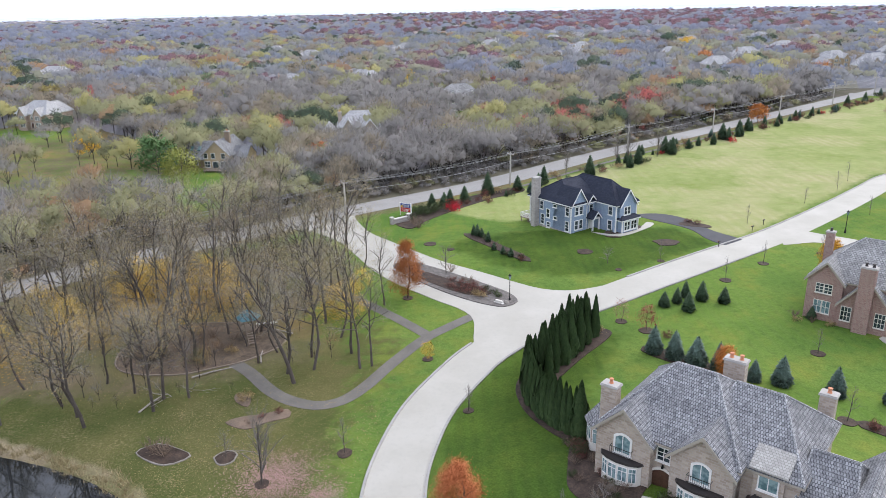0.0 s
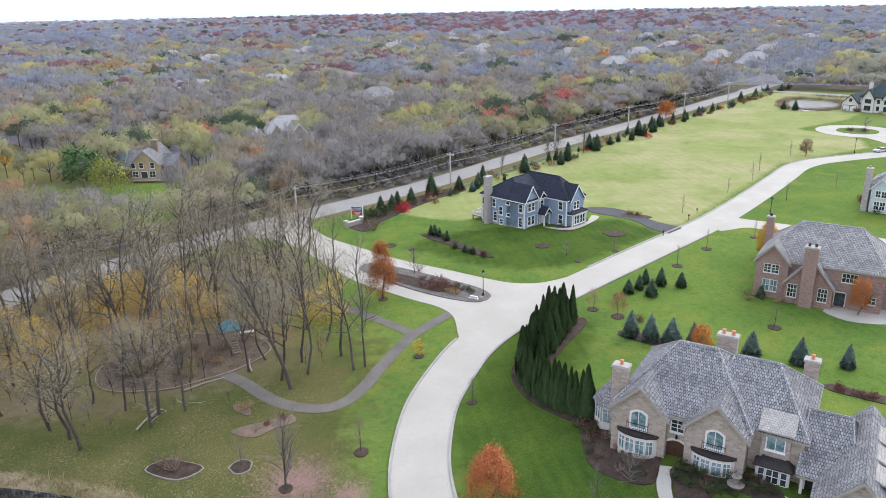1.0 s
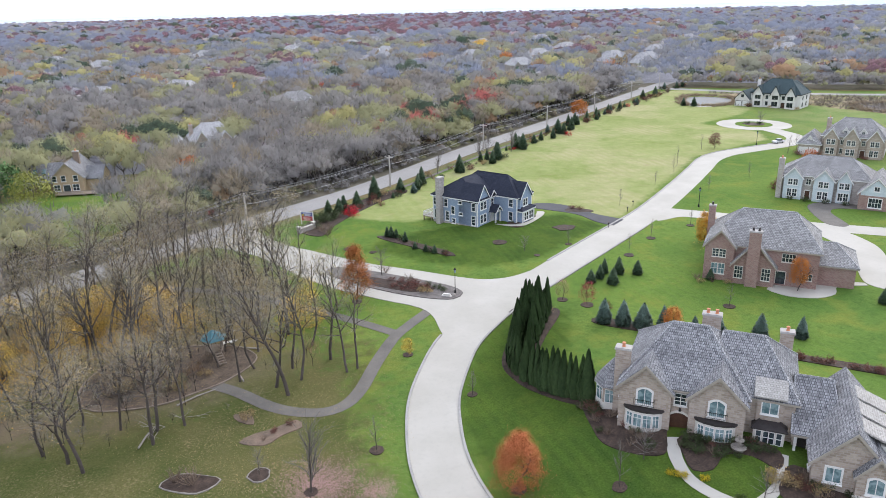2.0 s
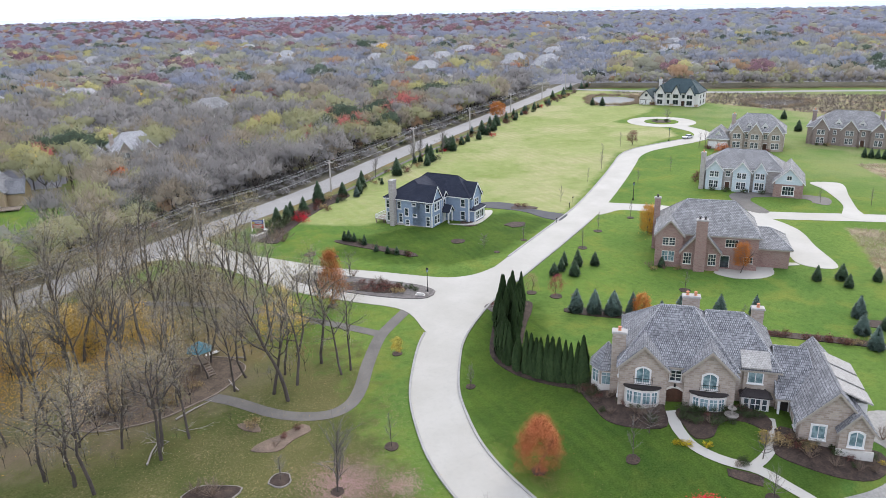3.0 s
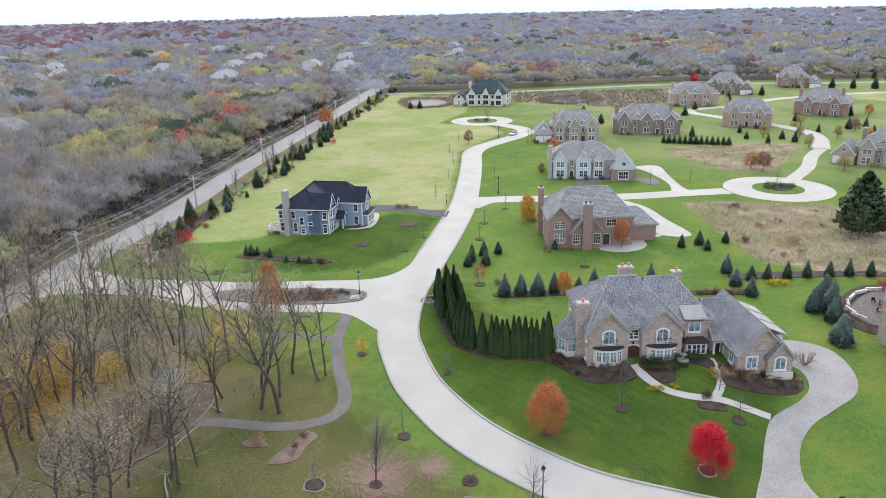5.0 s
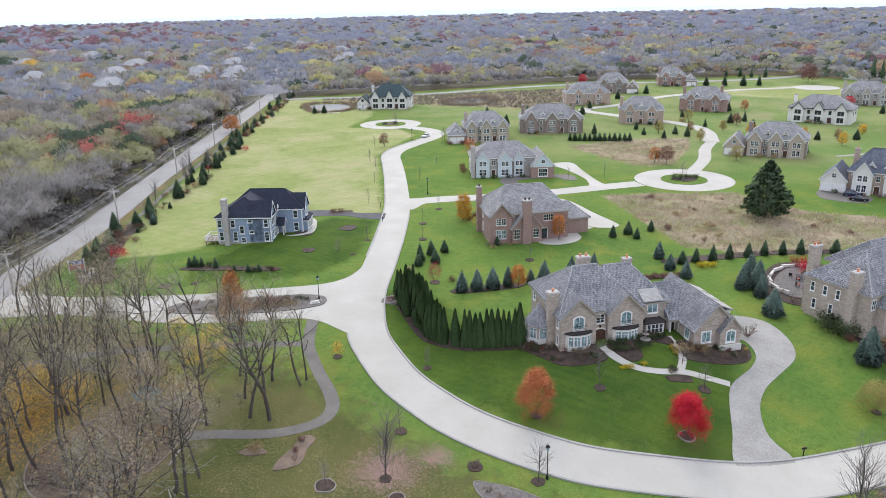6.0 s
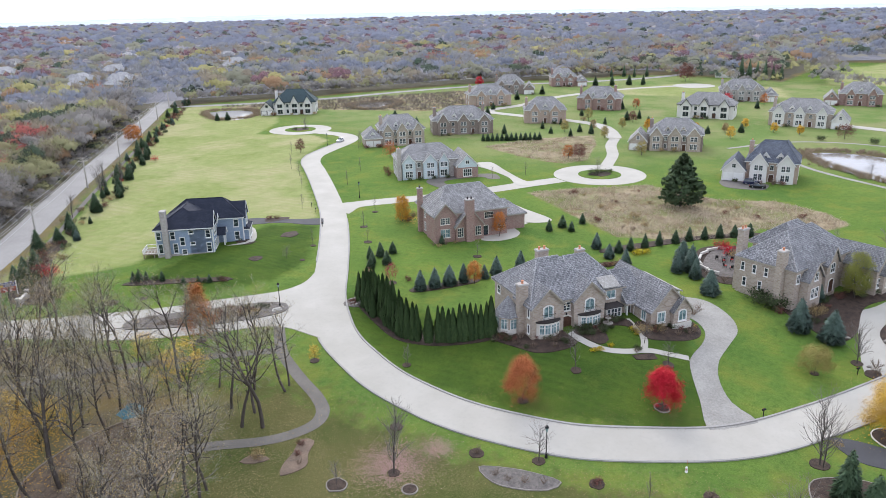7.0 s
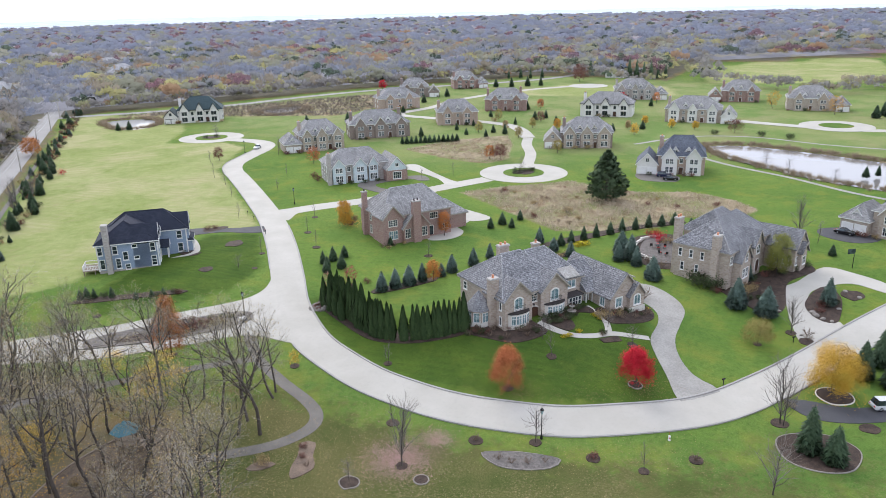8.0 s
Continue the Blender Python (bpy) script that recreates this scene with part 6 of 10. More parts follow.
def pine_layers(seed, h, width, mat, whorls=15, boughs=8, tufts_each=60):
    """A broad pine: level whorls of long boughs, each carrying flat plates of needle tufts."""
    r = np.random.RandomState(seed)
    tw = Wood(seed)
    tw.limb([np.array((0, 0, -0.2)), np.array((0.1, 0, h * 0.5)), np.array((0, 0.05, h * 0.98))], [0.024 * h, 0.015 * h, 0.01], 6)
    c = []
    for i in range(whorls):
        f = i / (whorls - 1)
        z = h * (0.08 + 0.86 * f)
        reach = width / 2 * (min(1.0, 0.72 + 1.2 * f) * (1 - f) ** 0.75 + 0.05)
        for j in range(boughs):
            a = 2 * np.pi * (j + r.uniform(-0.3, 0.3)) / boughs + 0.7 * i
            L = reach * r.uniform(0.72, 1.12)
            d = np.array((np.cos(a), np.sin(a), 0.16))
            tw.limb([np.array((0, 0, z)), np.array((0, 0, z)) + d * L * 0.95], [0.05, 0.02], 3)
            t = r.uniform(0.28, 1.0, tufts_each) ** 0.7
            q = np.array((0, 0, z)) + d * (t * L)[:, None]
            q += np.c_[-np.sin(a) * np.ones(tufts_each), np.cos(a) * np.ones(tufts_each), np.zeros(tufts_each)] * (r.normal(size=tufts_each) * 0.17 * L * (1.15 - 0.6 * t))[:, None]
            q[:, 2] += r.normal(size=tufts_each) * 0.012 * h
            c.append(q)
    c = np.concatenate(c)
    n = len(c)
    out = c * np.array((1, 1, 0))
    out /= np.linalg.norm(out, axis=1)[:, None] + 1e-6
    out = out * 0.7 + np.array((0, 0, 0.35)) + r.normal(size=(n, 3)) * 0.4
    out /= np.linalg.norm(out, axis=1)[:, None]
    s_ = np.cross(out, r.normal(size=(n, 3)))
    s_ /= np.linalg.norm(s_, axis=1)[:, None]
    k = (0.036 * h * r.uniform(0.7, 1.4, n))[:, None]
    v = np.stack([c - s_ * k * 0.42 - out * k * 0.5, c + s_ * k * 0.42 - out * k * 0.5, c + out * k], 1).reshape(-1, 3)
    tv, tt = tw.arrays()
    return [(tv, tt, BARK), (v, np.arange(3 * n).reshape(-1, 3), mat)]


def column_layers(seed, h, width, mat, n=700):
    """A columnar evergreen of upright overlapping sprays."""
    r = np.random.RandomState(seed)
    u = r.rand(n) ** 0.85
    z = h * (0.02 + 0.9 * u)
    prof = width / 2 * np.where(u < 0.25, 0.8 + 0.8 * u, np.clip((1 - u) / 0.75, 0, 1) ** 0.85)
    a = r.rand(n) * 2 * np.pi
    q = prof * (0.62 + 0.45 * r.rand(n)) * (1 + 0.16 * np.sin(3 * a + 7 * u + seed))
    c = np.c_[np.cos(a) * q, np.sin(a) * q, z]
    side = np.c_[-np.sin(a), np.cos(a), np.zeros(n)]
    out = np.c_[np.cos(a), np.sin(a), np.zeros(n)]
    L = (0.06 * h * (0.6 + 0.6 * r.rand(n)))[:, None]
    w = (0.10 * width * (0.7 + 0.7 * r.rand(n)))[:, None]
    up = np.array((0, 0, 1.0))
    v = np.stack([c - side * w, c + side * w, c + up * L + out * w * (0.5 * r.rand(n))[:, None], c - up * L * 0.6 + out * w * 0.25], 1).reshape(-1, 3)
    k = np.arange(n)[:, None] * 4
    t = np.concatenate([k + np.array([[0, 1, 2]]), k + np.array([[1, 0, 3]])])
    # dark core that closes the column
    m, rows = 9, 7
    core = [(0.66 * width / 2 * min(1, ((1 - f) / 0.7)) * math.cos(2 * math.pi * j / m), 0.66 * width / 2 * min(1, ((1 - f) / 0.7)) * math.sin(2 * math.pi * j / m), h * 0.94 * f) for f in (i / (rows - 1) for i in range(rows)) for j in range(m)]
    base = len(v)
    v = np.concatenate([v, np.array(core)])
    ct = []
    for i in range(rows - 1):
        for j in range(m):
            p, q2 = base + i * m + j, base + i * m + (j + 1) % m
            ct += [(p, q2, q2 + m), (p, q2 + m, p + m)]
    t = np.concatenate([t, np.array(ct)])
    w0 = Wood(seed)
    w0.limb([np.array((0, 0, -0.2)), np.array((0, 0, h * 0.4))], [0.09, 0.04], 5)
    tv, tt = w0.arrays()
    return [(tv, tt, BARK), (v, t, mat)]


def shrub_layers(seed, h, width, mat, n=500, size=0.12, twiggy=False):
    r = np.random.RandomState(seed)
    w = Wood(seed)
    stems = 16 if twiggy else 7
    for i in range(stems):
        a = 2 * np.pi * i / stems + r.rand()
        d = unit(np.array((np.cos(a) * 0.6 * width / h, np.sin(a) * 0.6 * width / h, 1.0)))
        w.grow(np.array((0, 0, -0.1)), d, h * r.uniform(0.7, 1.05), 0.025, 0, [(8 if twiggy else 6, 0.5, 0.5, 3, 3), (4 if twiggy else 3, 0.6, 0.6, 2, 2)])
    tv, tt = w.arrays()
    if twiggy:
        return [(tv, tt, mat)]
    k = 22
    c = r.normal(size=(k, 3)) * np.array((0.3 * width, 0.3 * width, 0.2 * h))
    c *= np.minimum(1, 1 / (np.linalg.norm(c / np.array((0.5 * width, 0.5 * width, 0.42 * h)), axis=1) + 1e-6))[:, None]
    c[:, 2] += 0.52 * h
    lv, lt = leaf_cloud(r, c, n, size, 0.13 * width)
    lv[:, 2] = np.maximum(lv[:, 2], 0.02)
    return [(tv, tt, BARK), (lv, lt, mat)]


def at(x, y, s=1.0, turn=0.0, lift=0.0):
    return pose(x, y, float(height(x, y)) + lift, 0, 0, turn) @ Matrix.Diagonal((s, s, s, 1))


def put(ob, x, y, s, turn):
    """Copy a plant, standing at a plan point, scaled."""
    c = copy_thing(ob, Matrix())
    k = rnd.uniform(0.85, 1.2)
    c.matrix_world = at(x, y, s, turn) @ Matrix.Diagonal((k, k * rnd.uniform(0.92, 1.08), 1, 1))
    return c


def jitter_grid_simple(r, x0, x1, y0, y1, step):
    gx, gy = np.meshgrid(np.arange(x0, x1, step), np.arange(y0, y1, step))
    return np.c_[gx.ravel(), gy.ravel()] + r.uniform(-0.48, 0.48, (gx.size, 2)) * step


rnd = random.Random(5)
# --- the park grove: tall bare trees
GROVE = ([(-38.2, 84.3), (-45.8, 81), (-34.5, 87.2), (-47.2, 91.3), (-20.9, 90.2), (-18.7, 93.6), (-12.1, 93.5), (-10.5, 94), (-13.8, 98), (-55.5, 95.4), (-59.7, 98), (-22.3, 92.8), (-36.7, 96.9), (-46, 104.3), (-33.2, 111.4), (-10.1, 114.1), (-42.4, 88.8), (-48, 106.5), (-42.4, 113.7), (-26.2, 114.8), (-15.2, 129.2), (-49.1, 117.1), (-33.9, 105.1), (-34.9, 95.4), (-42.8, 95.4), (-28.2, 109.6), (-25.9, 154.3), (-16, 103), (-19, 108), (-23, 119), (-31, 121), (-37, 127), (-45, 124)] + [(-29, 133), (-20, 137), (-27.5, 141), (-38, 138), (-50, 131), (-56, 122), (-62, 113), (-66, 104), (-63, 90), (-70, 97), (-74, 108), (-54, 110), (-58, 128), (-68, 119), (-79, 100), (-83, 110), (-51, 86), (-57, 82), (-40, 101), (-30, 101), (-24, 104), (-30, 116), (-36, 118), (-17, 117), (-41, 107), (-54, 101), (-90, 96), (-88, 84), (-76, 88), (-53, 139), (-44, 146), (-35, 151)])
gr = np.random.RandomState(17)
for q in jitter_grid_simple(gr, -74, -12, 80, 152, 5.2):
    if inside(q[0], q[1], PARK) > 1.5 and min(math.hypot(q[0] - a, q[1] - b) for a, b in GROVE) > 2.8 and math.hypot(q[0] + 36, q[1] - 101) > 7 and gr.rand() < 0.72:
        GROVE.append((float(q[0]), float(q[1])))
grove_kinds = []
for i, (h, tr, sp, lean, lv, lm) in enumerate(((16.5, 0.27, 0.7, 0.10, 250, LEAF_GROVE), (15.0, 0.24, 0.85, 0.16, 500, LEAF_GROVE), (17.5, 0.33, 0.62, 0.08, 350, LEAF_TAN), (14.5, 0.24, 0.9, 0.2, 520, LEAF_GROVE), (13.0, 0.21, 0.75, 0.14, 600, LEAF_TAN), (15.5, 0.26, 0.7, 0.12, 450, LEAF_GROVE))):
    layers = bare_tree_meshes(100 + i, h, tr * 0.82, TWIG_GROVE, lean * 0.8, sp, 1.0, int(lv * 1.7), lm, 0.085)
    grove_kinds.append(layers)
made = {}
for i, (x, y) in enumerate(GROVE):
    k = (i * 5 + i // 6) % 6
    s = 0.82 + 0.36 * rnd.random()
    label = ("tall bare tree with a leaning grey-brown trunk", "bare tree with wide forking limbs", "tall bare tree keeping a few tan leaves", "bare tree with thin yellow-olive leaves", "slender tree with many dry tan leaves", "bare grove tree with sparse olive leaves")[k]
    if k not in made:
        made[k] = tree_thing("tree", label, "tree", grove_kinds[k], at(x, y, s, rnd.uniform(0, 360)), "grove trees")
    else:
        put(made[k], x, y, s, rnd.uniform(0, 360))
# golden saplings inside the grove
gold = tree_thing("tree", "low golden-leaved tree in the grove", "tree", maple_layers(61, 6.5, 6.5, LEAF_GOLD, 2400, 0.13, 0.09, 0.1), at(-44, 116, 1, 0), "golden grove trees")
for x, y, s in ((-39, 120, 0.9), (-48, 121, 1.0), (-35, 115, 0.7), (-52, 114, 0.8), (-57, 117, 0.9), (-18, 111.5, 0.75), (-62, 124, 0.9), (-14.5, 121, 0.6), (-50, 118, 1.2), (-42, 121, 1.1), (-46, 119, 1.15), (-55, 121, 1.1), (-16, 110, 0.9), (-60, 108, 0.9), (-66, 112, 0.9), (-70, 104, 0.8)):
    put(gold, x, y, s, rnd.uniform(0, 360))

# --- specimen trees along the street and lawns
tree_thing("tree", "round scarlet maple on the lawn", "tree", maple_layers(1, 6.1, 5.3, LEAF_RED, 12000, 0.13, 0.13, 0.16, 0.45), at(8.3, 41.9))
tree_thing("tree", "egg-shaped rusty orange maple on the lawn", "tree", maple_layers(2, 6.9, 5.6, LEAF_ORANGE, 11000, 0.12, 0.13, 0.15, 0.65), at(0.9, 60.2))
tree_thing("tree", "broad golden maple in a stone ring", "tree", maple_layers(3, 8.2, 7.6, LEAF_YELLOW, 17000, 0.14, 0.16, 0.18), at(17.8, 13.1))
tree_thing("tree", "tall russet-orange oak beside the entrance road", "tree", maple_layers(4, 10.5, 6.4, LEAF_OAK, 13000, 0.13, 0.18, 0.12, 1.0), at(-6.2, 116.5))
tree_thing("tree", "bright orange young maple beside spruces", "tree", maple_layers(5, 4.6, 2.9, LEAF_BRIGHT, 4000, 0.09), at(36.5, 85.2))
tree_thing("tree", "golden upright tree beside the brick house", "tree", maple_layers(6, 6.6, 4.0, LEAF_AMBER, 6000, 0.12, 0.12, 0.06), at(68.0, 121.0))
tree_thing("tree", "narrow bronze-leaved tree at the patio", "tree", maple_layers(7, 6.2, 3.2, LEAF_BRIGHT, 3800, 0.09, 0.1, 0.25), at(66.8, 93.3))
tree_thing("tree", "yellow-green upright maple before the manor", "tree", maple_layers(8, 9.0, 5.0, LEAF_LIME, 11000, 0.14, 0.14, 0.12), at(62.0, 18.0))
tree_thing("tree", "half-bare tree with thin golden leaves", "tree", maple_layers(9, 4.6, 5.0, LEAF_OLIVE, 4200, 0.11, 0.08), at(31.5, 23.2))
tree_thing("tree", "thin young tree with pinkish-brown leaves", "tree", maple_layers(17, 3.6, 2.6, LEAF_PINK, 500, 0.09, 0.05), at(27.5, 104.5))
tree_thing("tree", "young tree with sparse crimson leaves", "tree", maple_layers(18, 4.2, 2.9, LEAF_CRIMSON, 900, 0.1, 0.06), at(30.5, 101))
tree_thing("tree", "small yellow sapling in a mulch ring", "tree", maple_layers(10, 2.8, 2.0, LEAF_YELLOW, 420, 0.11, 0.04), at(-2.5, 95.3))
tree_thing("tree", "dark red young tree in the meadow", "tree", maple_layers(11, 5.4, 4.0, LEAF_RUST, 2600, 0.12), at(133, 206))
tree_thing("tree", "russet tree at the prairie edge", "tree", maple_layers(12, 5.6, 5.0, LEAF_RUST, 3500, 0.12), at(160, 104))
tree_thing("tree", "scarlet tree beside the far road", "tree", maple_layers(13, 6.5, 5.4, LEAF_RED, 2400, 0.2), at(371, 243))
tree_thing("tree", "dark crimson tree beyond the lawns", "tree", maple_layers(14, 12, 12, LEAF_RUST, 1800, 0.4, 0.2), at(438, 120))
tree_thing("tree", "pink-leaved shrub tree beside the pond", "tree", maple_layers(15, 5.5, 6.5, LEAF_RUST, 1100, 0.22), at(236, 22))
for i, (x, y, hh, ww, mt, lab) in enumerate(((316, 2, 9, 6.5, LEAF_AMBER, "golden maple before a tan house"), (298, -24, 9, 7.5, LEAF_AMBER, "golden maple beside a garage"), (262, 24, 5, 5, LEAF_RED, "scarlet maple beside a far house"), (333, 79, 5, 5, LEAF_RED, "scarlet maple beside a grey house"), (250, 60, 4, 3, LEAF_YELLOW, "young golden tree on a far lawn"), (243, 48, 4, 3, LEAF_YELLOW, "young golden tree on a far lawn"), (240, 38, 4, 2.6, LEAF_YELLOW, "young golden tree on a far lawn"),
        (236, 66, 4, 2.6, LEAF_TAN, "young tan-leaved tree on a far lawn"), (232, 108, 4.5, 3, LEAF_OLIVE, "young olive-leaved tree on a far lawn"), (222, 118, 4.5, 3, LEAF_TAN, "young tan-leaved tree on a far lawn"), (205, 108, 5, 3, LEAF_OLIVE, "young olive-leaved tree on a far lawn"), (248, 128, 6, 4, LEAF_OLIVE, "olive-leaved tree by a brick house"), (137, 168, 6, 5, LEAF_ORANGE, "orange shrubby tree by a house"), (176, 86, 5, 4, LEAF_OLIVE, "olive-leaved tree on a front lawn"), (228, 96, 5, 3.4, LEAF_AMBER, "young amber tree on a far lawn"), (225, 76, 5, 3.2, LEAF_AMBER, "young amber tree on a far lawn"), (222, 62, 5, 3.4, LEAF_YELLOW, "young golden tree on a far lawn"), (214, 128, 5, 3.4, LEAF_OLIVE, "young olive-leaved tree on a far lawn"), (250, 108, 5, 4, LEAF_RUST, "russet tree on a far lawn"), (296, 118, 5, 4, LEAF_ORANGE, "young orange tree on a far lawn"), (258, 150, 6, 4, LEAF_OLIVE, "olive tree beside a brick house"), (328, 60, 6, 4.5, LEAF_BRIGHT, "orange tree on a far lawn"), (160, 108, 5, 4, LEAF_OAK, "russet young oak at the prairie edge"), (318, 150, 6, 4, LEAF_TAN, "tan-leaved tree on a far lawn"))):
    tree_thing("tree", lab, "tree", maple_layers(30 + i, hh, ww, mt, 1500, 0.17), at(x, y), "young trees on far lawns")

# bare specimen trees in mulch rings
upright = lawn_tree_layers(201, 9.4, 0.13, 0.38, TWIG, 0.14, 34, 0.52)
roundb = lawn_tree_layers(202, 6.6, 0.10, 0.85, TWIG, 0.22, 26, 0.5)
vase = lawn_tree_layers(203, 8.6, 0.12, 0.6, TWIG, 0.12, 30, 0.56)
sap = lawn_tree_layers(204, 4.6, 0.05, 0.5, TWIG, 0.25, 14, 0.36)
t_up = tree_thing("tree", "bare upright pale-twigged tree", "tree", upright, at(-20.6, 69, 1.0, 20), "bare lawn trees")
t_rd = tree_thing("tree", "small round bare tree beside the street", "tree", roundb, at(-10.1, 53.5, 0.85, 70), "bare lawn trees")
t_vs = tree_thing("tree", "bare vase-shaped tree with fine twigs", "tree", vase, at(6.4, 21.4, 1.15, 10), "bare lawn trees")
t_sp = tree_thing("tree", "thin bare sapling in a mulch ring", "tree", sap, at(10.4, 55.4, 1.2, 0), "bare saplings")
for k, x, y, s in (((t_vs, 5.8, 21.0, 0.9), (t_rd, -26, 74, 0.55), (t_sp, -12.0, 73.9, 1.0), (t_sp, 2.8, 80.9, 0.85), (t_sp, 3.0, 81.3, 0.7), (t_up, 37.7, 17.3, 0.75), (t_sp, -11.7, 38.9, 0.95), (t_rd, 19.2, 43.4, 0.6), (t_vs, -11.8, 23.6, 0.9), (t_rd, 0.5, 126.5, 0.9), (t_sp, 59, 127, 0.95), (t_sp, 49.2, 119.2, 1.0), (t_sp, 72.4, 132.3, 0.95), (t_sp, 40.5, 128.5, 0.9), (t_sp, 66, 152, 1.0), (t_sp, 100, 180, 1.1), (t_sp, 108, 190, 1.2), (t_sp, 128, 206, 1.1), (t_sp, 86, 168, 0.9), (t_sp, 46.5, 74, 1.0)) + ((t_sp, 52, 92, 0.9), (t_rd, 30.5, 128, 0.5), (t_sp, 96, 158, 1.0), (t_sp, 115, 166, 1.0), (t_sp, 130, 112, 1.0), (t_sp, 122, 120, 0.9), (t_rd, 142, 92, 0.8), (t_rd, 179, 240, 0.9), (t_up, 86, 12, 1.1), (t_rd, 90, 22, 0.7), (t_sp, 149, 190, 1.3), (t_sp, 155, 193, 1.3), (t_sp, 172, 199, 1.2), (t_rd, 158, 8, 0.8), (t_rd, 148, -4, 0.7), (t_rd, 168, 14, 0.8), (t_sp, 84, 8, 1.2), (t_rd, 22.5, 48, 0.55), (t_rd, 14.7, 57.8, 0.62))):
    put(k, x, y, s, rnd.uniform(0, 360))

# --- evergreens
arb = tree_thing("arborvitae", "narrow dark green columnar arborvitae in a hedge row", "conifer", column_layers(1, 6.9, 1.75, NEEDLE_ARB, 1700), at(10.6, 81.2), "arborvitae hedge")
HEDGE = [(21.6, 101.2), (20.4, 99.6), (19.2, 98), (18, 96.4), (16.8, 94.9), (15.6, 93.4), (14.4, 91.9), (13.2, 90.4), (12.1, 88.9), (11.2, 87.2), (10.7, 85.4), (10.5, 83.4), (11.0, 79.6), (11.6, 77.9), (12.3, 76.2), (13.1, 74.6), (14.0, 73.1), (15.0, 71.7), (20.0, 101.6), (18.4, 99.4), (17.0, 97.6), (22.4, 99.8), (20.8, 97.6), (15.4, 95.6), (19.4, 95.8), (17.8, 93.8), (16.4, 91.8), (15.0, 89.6), (13.8, 87.4)]
HEDGE += [((ax + bx) / 2 + rnd.uniform(-0.2, 0.2), (ay + by) / 2 + rnd.uniform(-0.2, 0.2)) for (ax, ay), (bx, by) in zip(HEDGE[:17], HEDGE[1:18])]
for x, y in HEDGE:
    put(arb, x, y, rnd.uniform(0.86, 1.12), rnd.uniform(0, 360))
blue = tree_thing("spruce", "young blue-green spruce in a mulch bed", "conifer", spruce_layers(1, 4.5, 3.1, NEEDLE_BLUE, 24, 44, 0.68), at(29.6, 93.7), "young spruces")
for x, y, s in ((31.9, 91.7, 1.0), (34.2, 89.6, 1.0), (36.5, 87.6, 0.98), (43, 83.3, 0.95), (48.3, 80.1, 0.95), (40, 84.6, 0.7), (59.8, 60.9, 0.9), (44.6, 26.4, 1.45), (42.9, 21.2, 1.4), (51.6, 42.5, 1.2), (50.2, 9.9, 1.3), (65.3, 50.3, 1.3), (62, 47.9, 1.4), (60.3, 50.4, 1.05), (58.6, 46.4, 1.1), (68, 69.7, 0.9), (54, 78, 0.85), (62.8, 65.3, 0.8), (58, 24, 0.9)):
    put(blue, x, y, s, rnd.uniform(0, 360))
green = tree_thing("spruce", "dark green spruce on the lawn", "conifer", spruce_layers(2, 4.6, 3.2, NEEDLE, 22, 38, 0.7), at(42.3, 111.2, 0.8), "dark spruces")
for x, y, s in (((-0.3, 18.4, 1.6), (-2.4, 15.6, 1.3), (38.9, 107.4, 0.75), (35.6, 109.4, 0.6), (40, 112.5, 0.7), (38, 110.5, 0.65), (45.5, 110, 0.65), (70, 62.5, 0.75), (73, 60, 0.8), (76, 57.5, 0.8), (79, 54.5, 0.75), (82, 52, 0.8), (84.5, 49, 0.75), (87, 46, 0.8), (67.5, 64.5, 0.7), (91, 40, 0.75), (89, 43, 0.7), (88, 36, 0.7), (92, 30, 0.8), (80, 82, 0.75), (78, 79, 0.6)) + ((85, 78.5, 0.65), (76, 84, 0.7), (24.5, 8, 1.5), (29, 4.5, 1.6), (22, 4, 1.4), (33, 1, 1.3), (26, 0, 1.2), (118, -12, 0.7), (122, -16, 0.75), (125, -20, 0.7), (56.4, 103.2, 0.5), (95, -2, 0.7), (76, 6, 0.6), (7.3, 147.4, 0.62), (8.2, 146.4, 0.5), (9.3, 143.0, 0.55), (10.1, 137.9, 0.36), (11.7, 135.4, 0.4), (13.1, 133.7, 0.42), (6.6, 148.4, 0.55))):
    put(green, x, y, s, rnd.uniform(0, 360))
pine = tree_thing("pine", "tall broad dark pine in the prairie", "conifer", pine_layers(3, 14.8, 14.0, NEEDLE_PINE), at(110.5, 59.5), "tall pines")
far_pine = tree_thing("pine", "tall dark pine in a windbreak", "conifer", spruce_layers(33, 15, 6.5, NEEDLE, 16, 14, 0.8), at(463, 83), "windbreak pines")
for x, y, k_ in ((464, 78, 0.85), (463, 73, 1.0), (465, 68, 0.8), (462, 88, 1.15), (466, 63, 0.75), (505, 122, 0.9), (462, 152, 0.6), (458, 160, 0.55), (460, 168, 0.6), (455, 176, 0.5)):
    put(far_pine, x, y, k_, rnd.uniform(0, 360))
# evergreens in clumps along the country road
roadside = [(x, y) for x, y in offset_line(MAIN, -11.5) if 110 < x < 235]
for x, y, s in ((12, 187.4, 1.45), (2, 177.6, 0.9), (5.7, 179.2, 1.0), (25.3, 192.2, 0.85), (28.3, 198.5, 1.2), (26.4, 195.6, 0.9), (42.6, 206.6, 1.3), (55.8, 213.2, 1.0), (59.3, 217.5, 1.35), (71.8, 232.9, 1.25), (73.3, 229.8, 1.3), (98.2, 254.4, 1.3), (99.3, 251.6, 1.1), (113.3, 270.2, 1.2), (106.5, 259.5, 1.2), (0.5, 175.7, 0.8), (-2.5, 173.8, 0.85), (86, 243, 0.8)):
    put(green, x, y, s, rnd.uniform(0, 360))
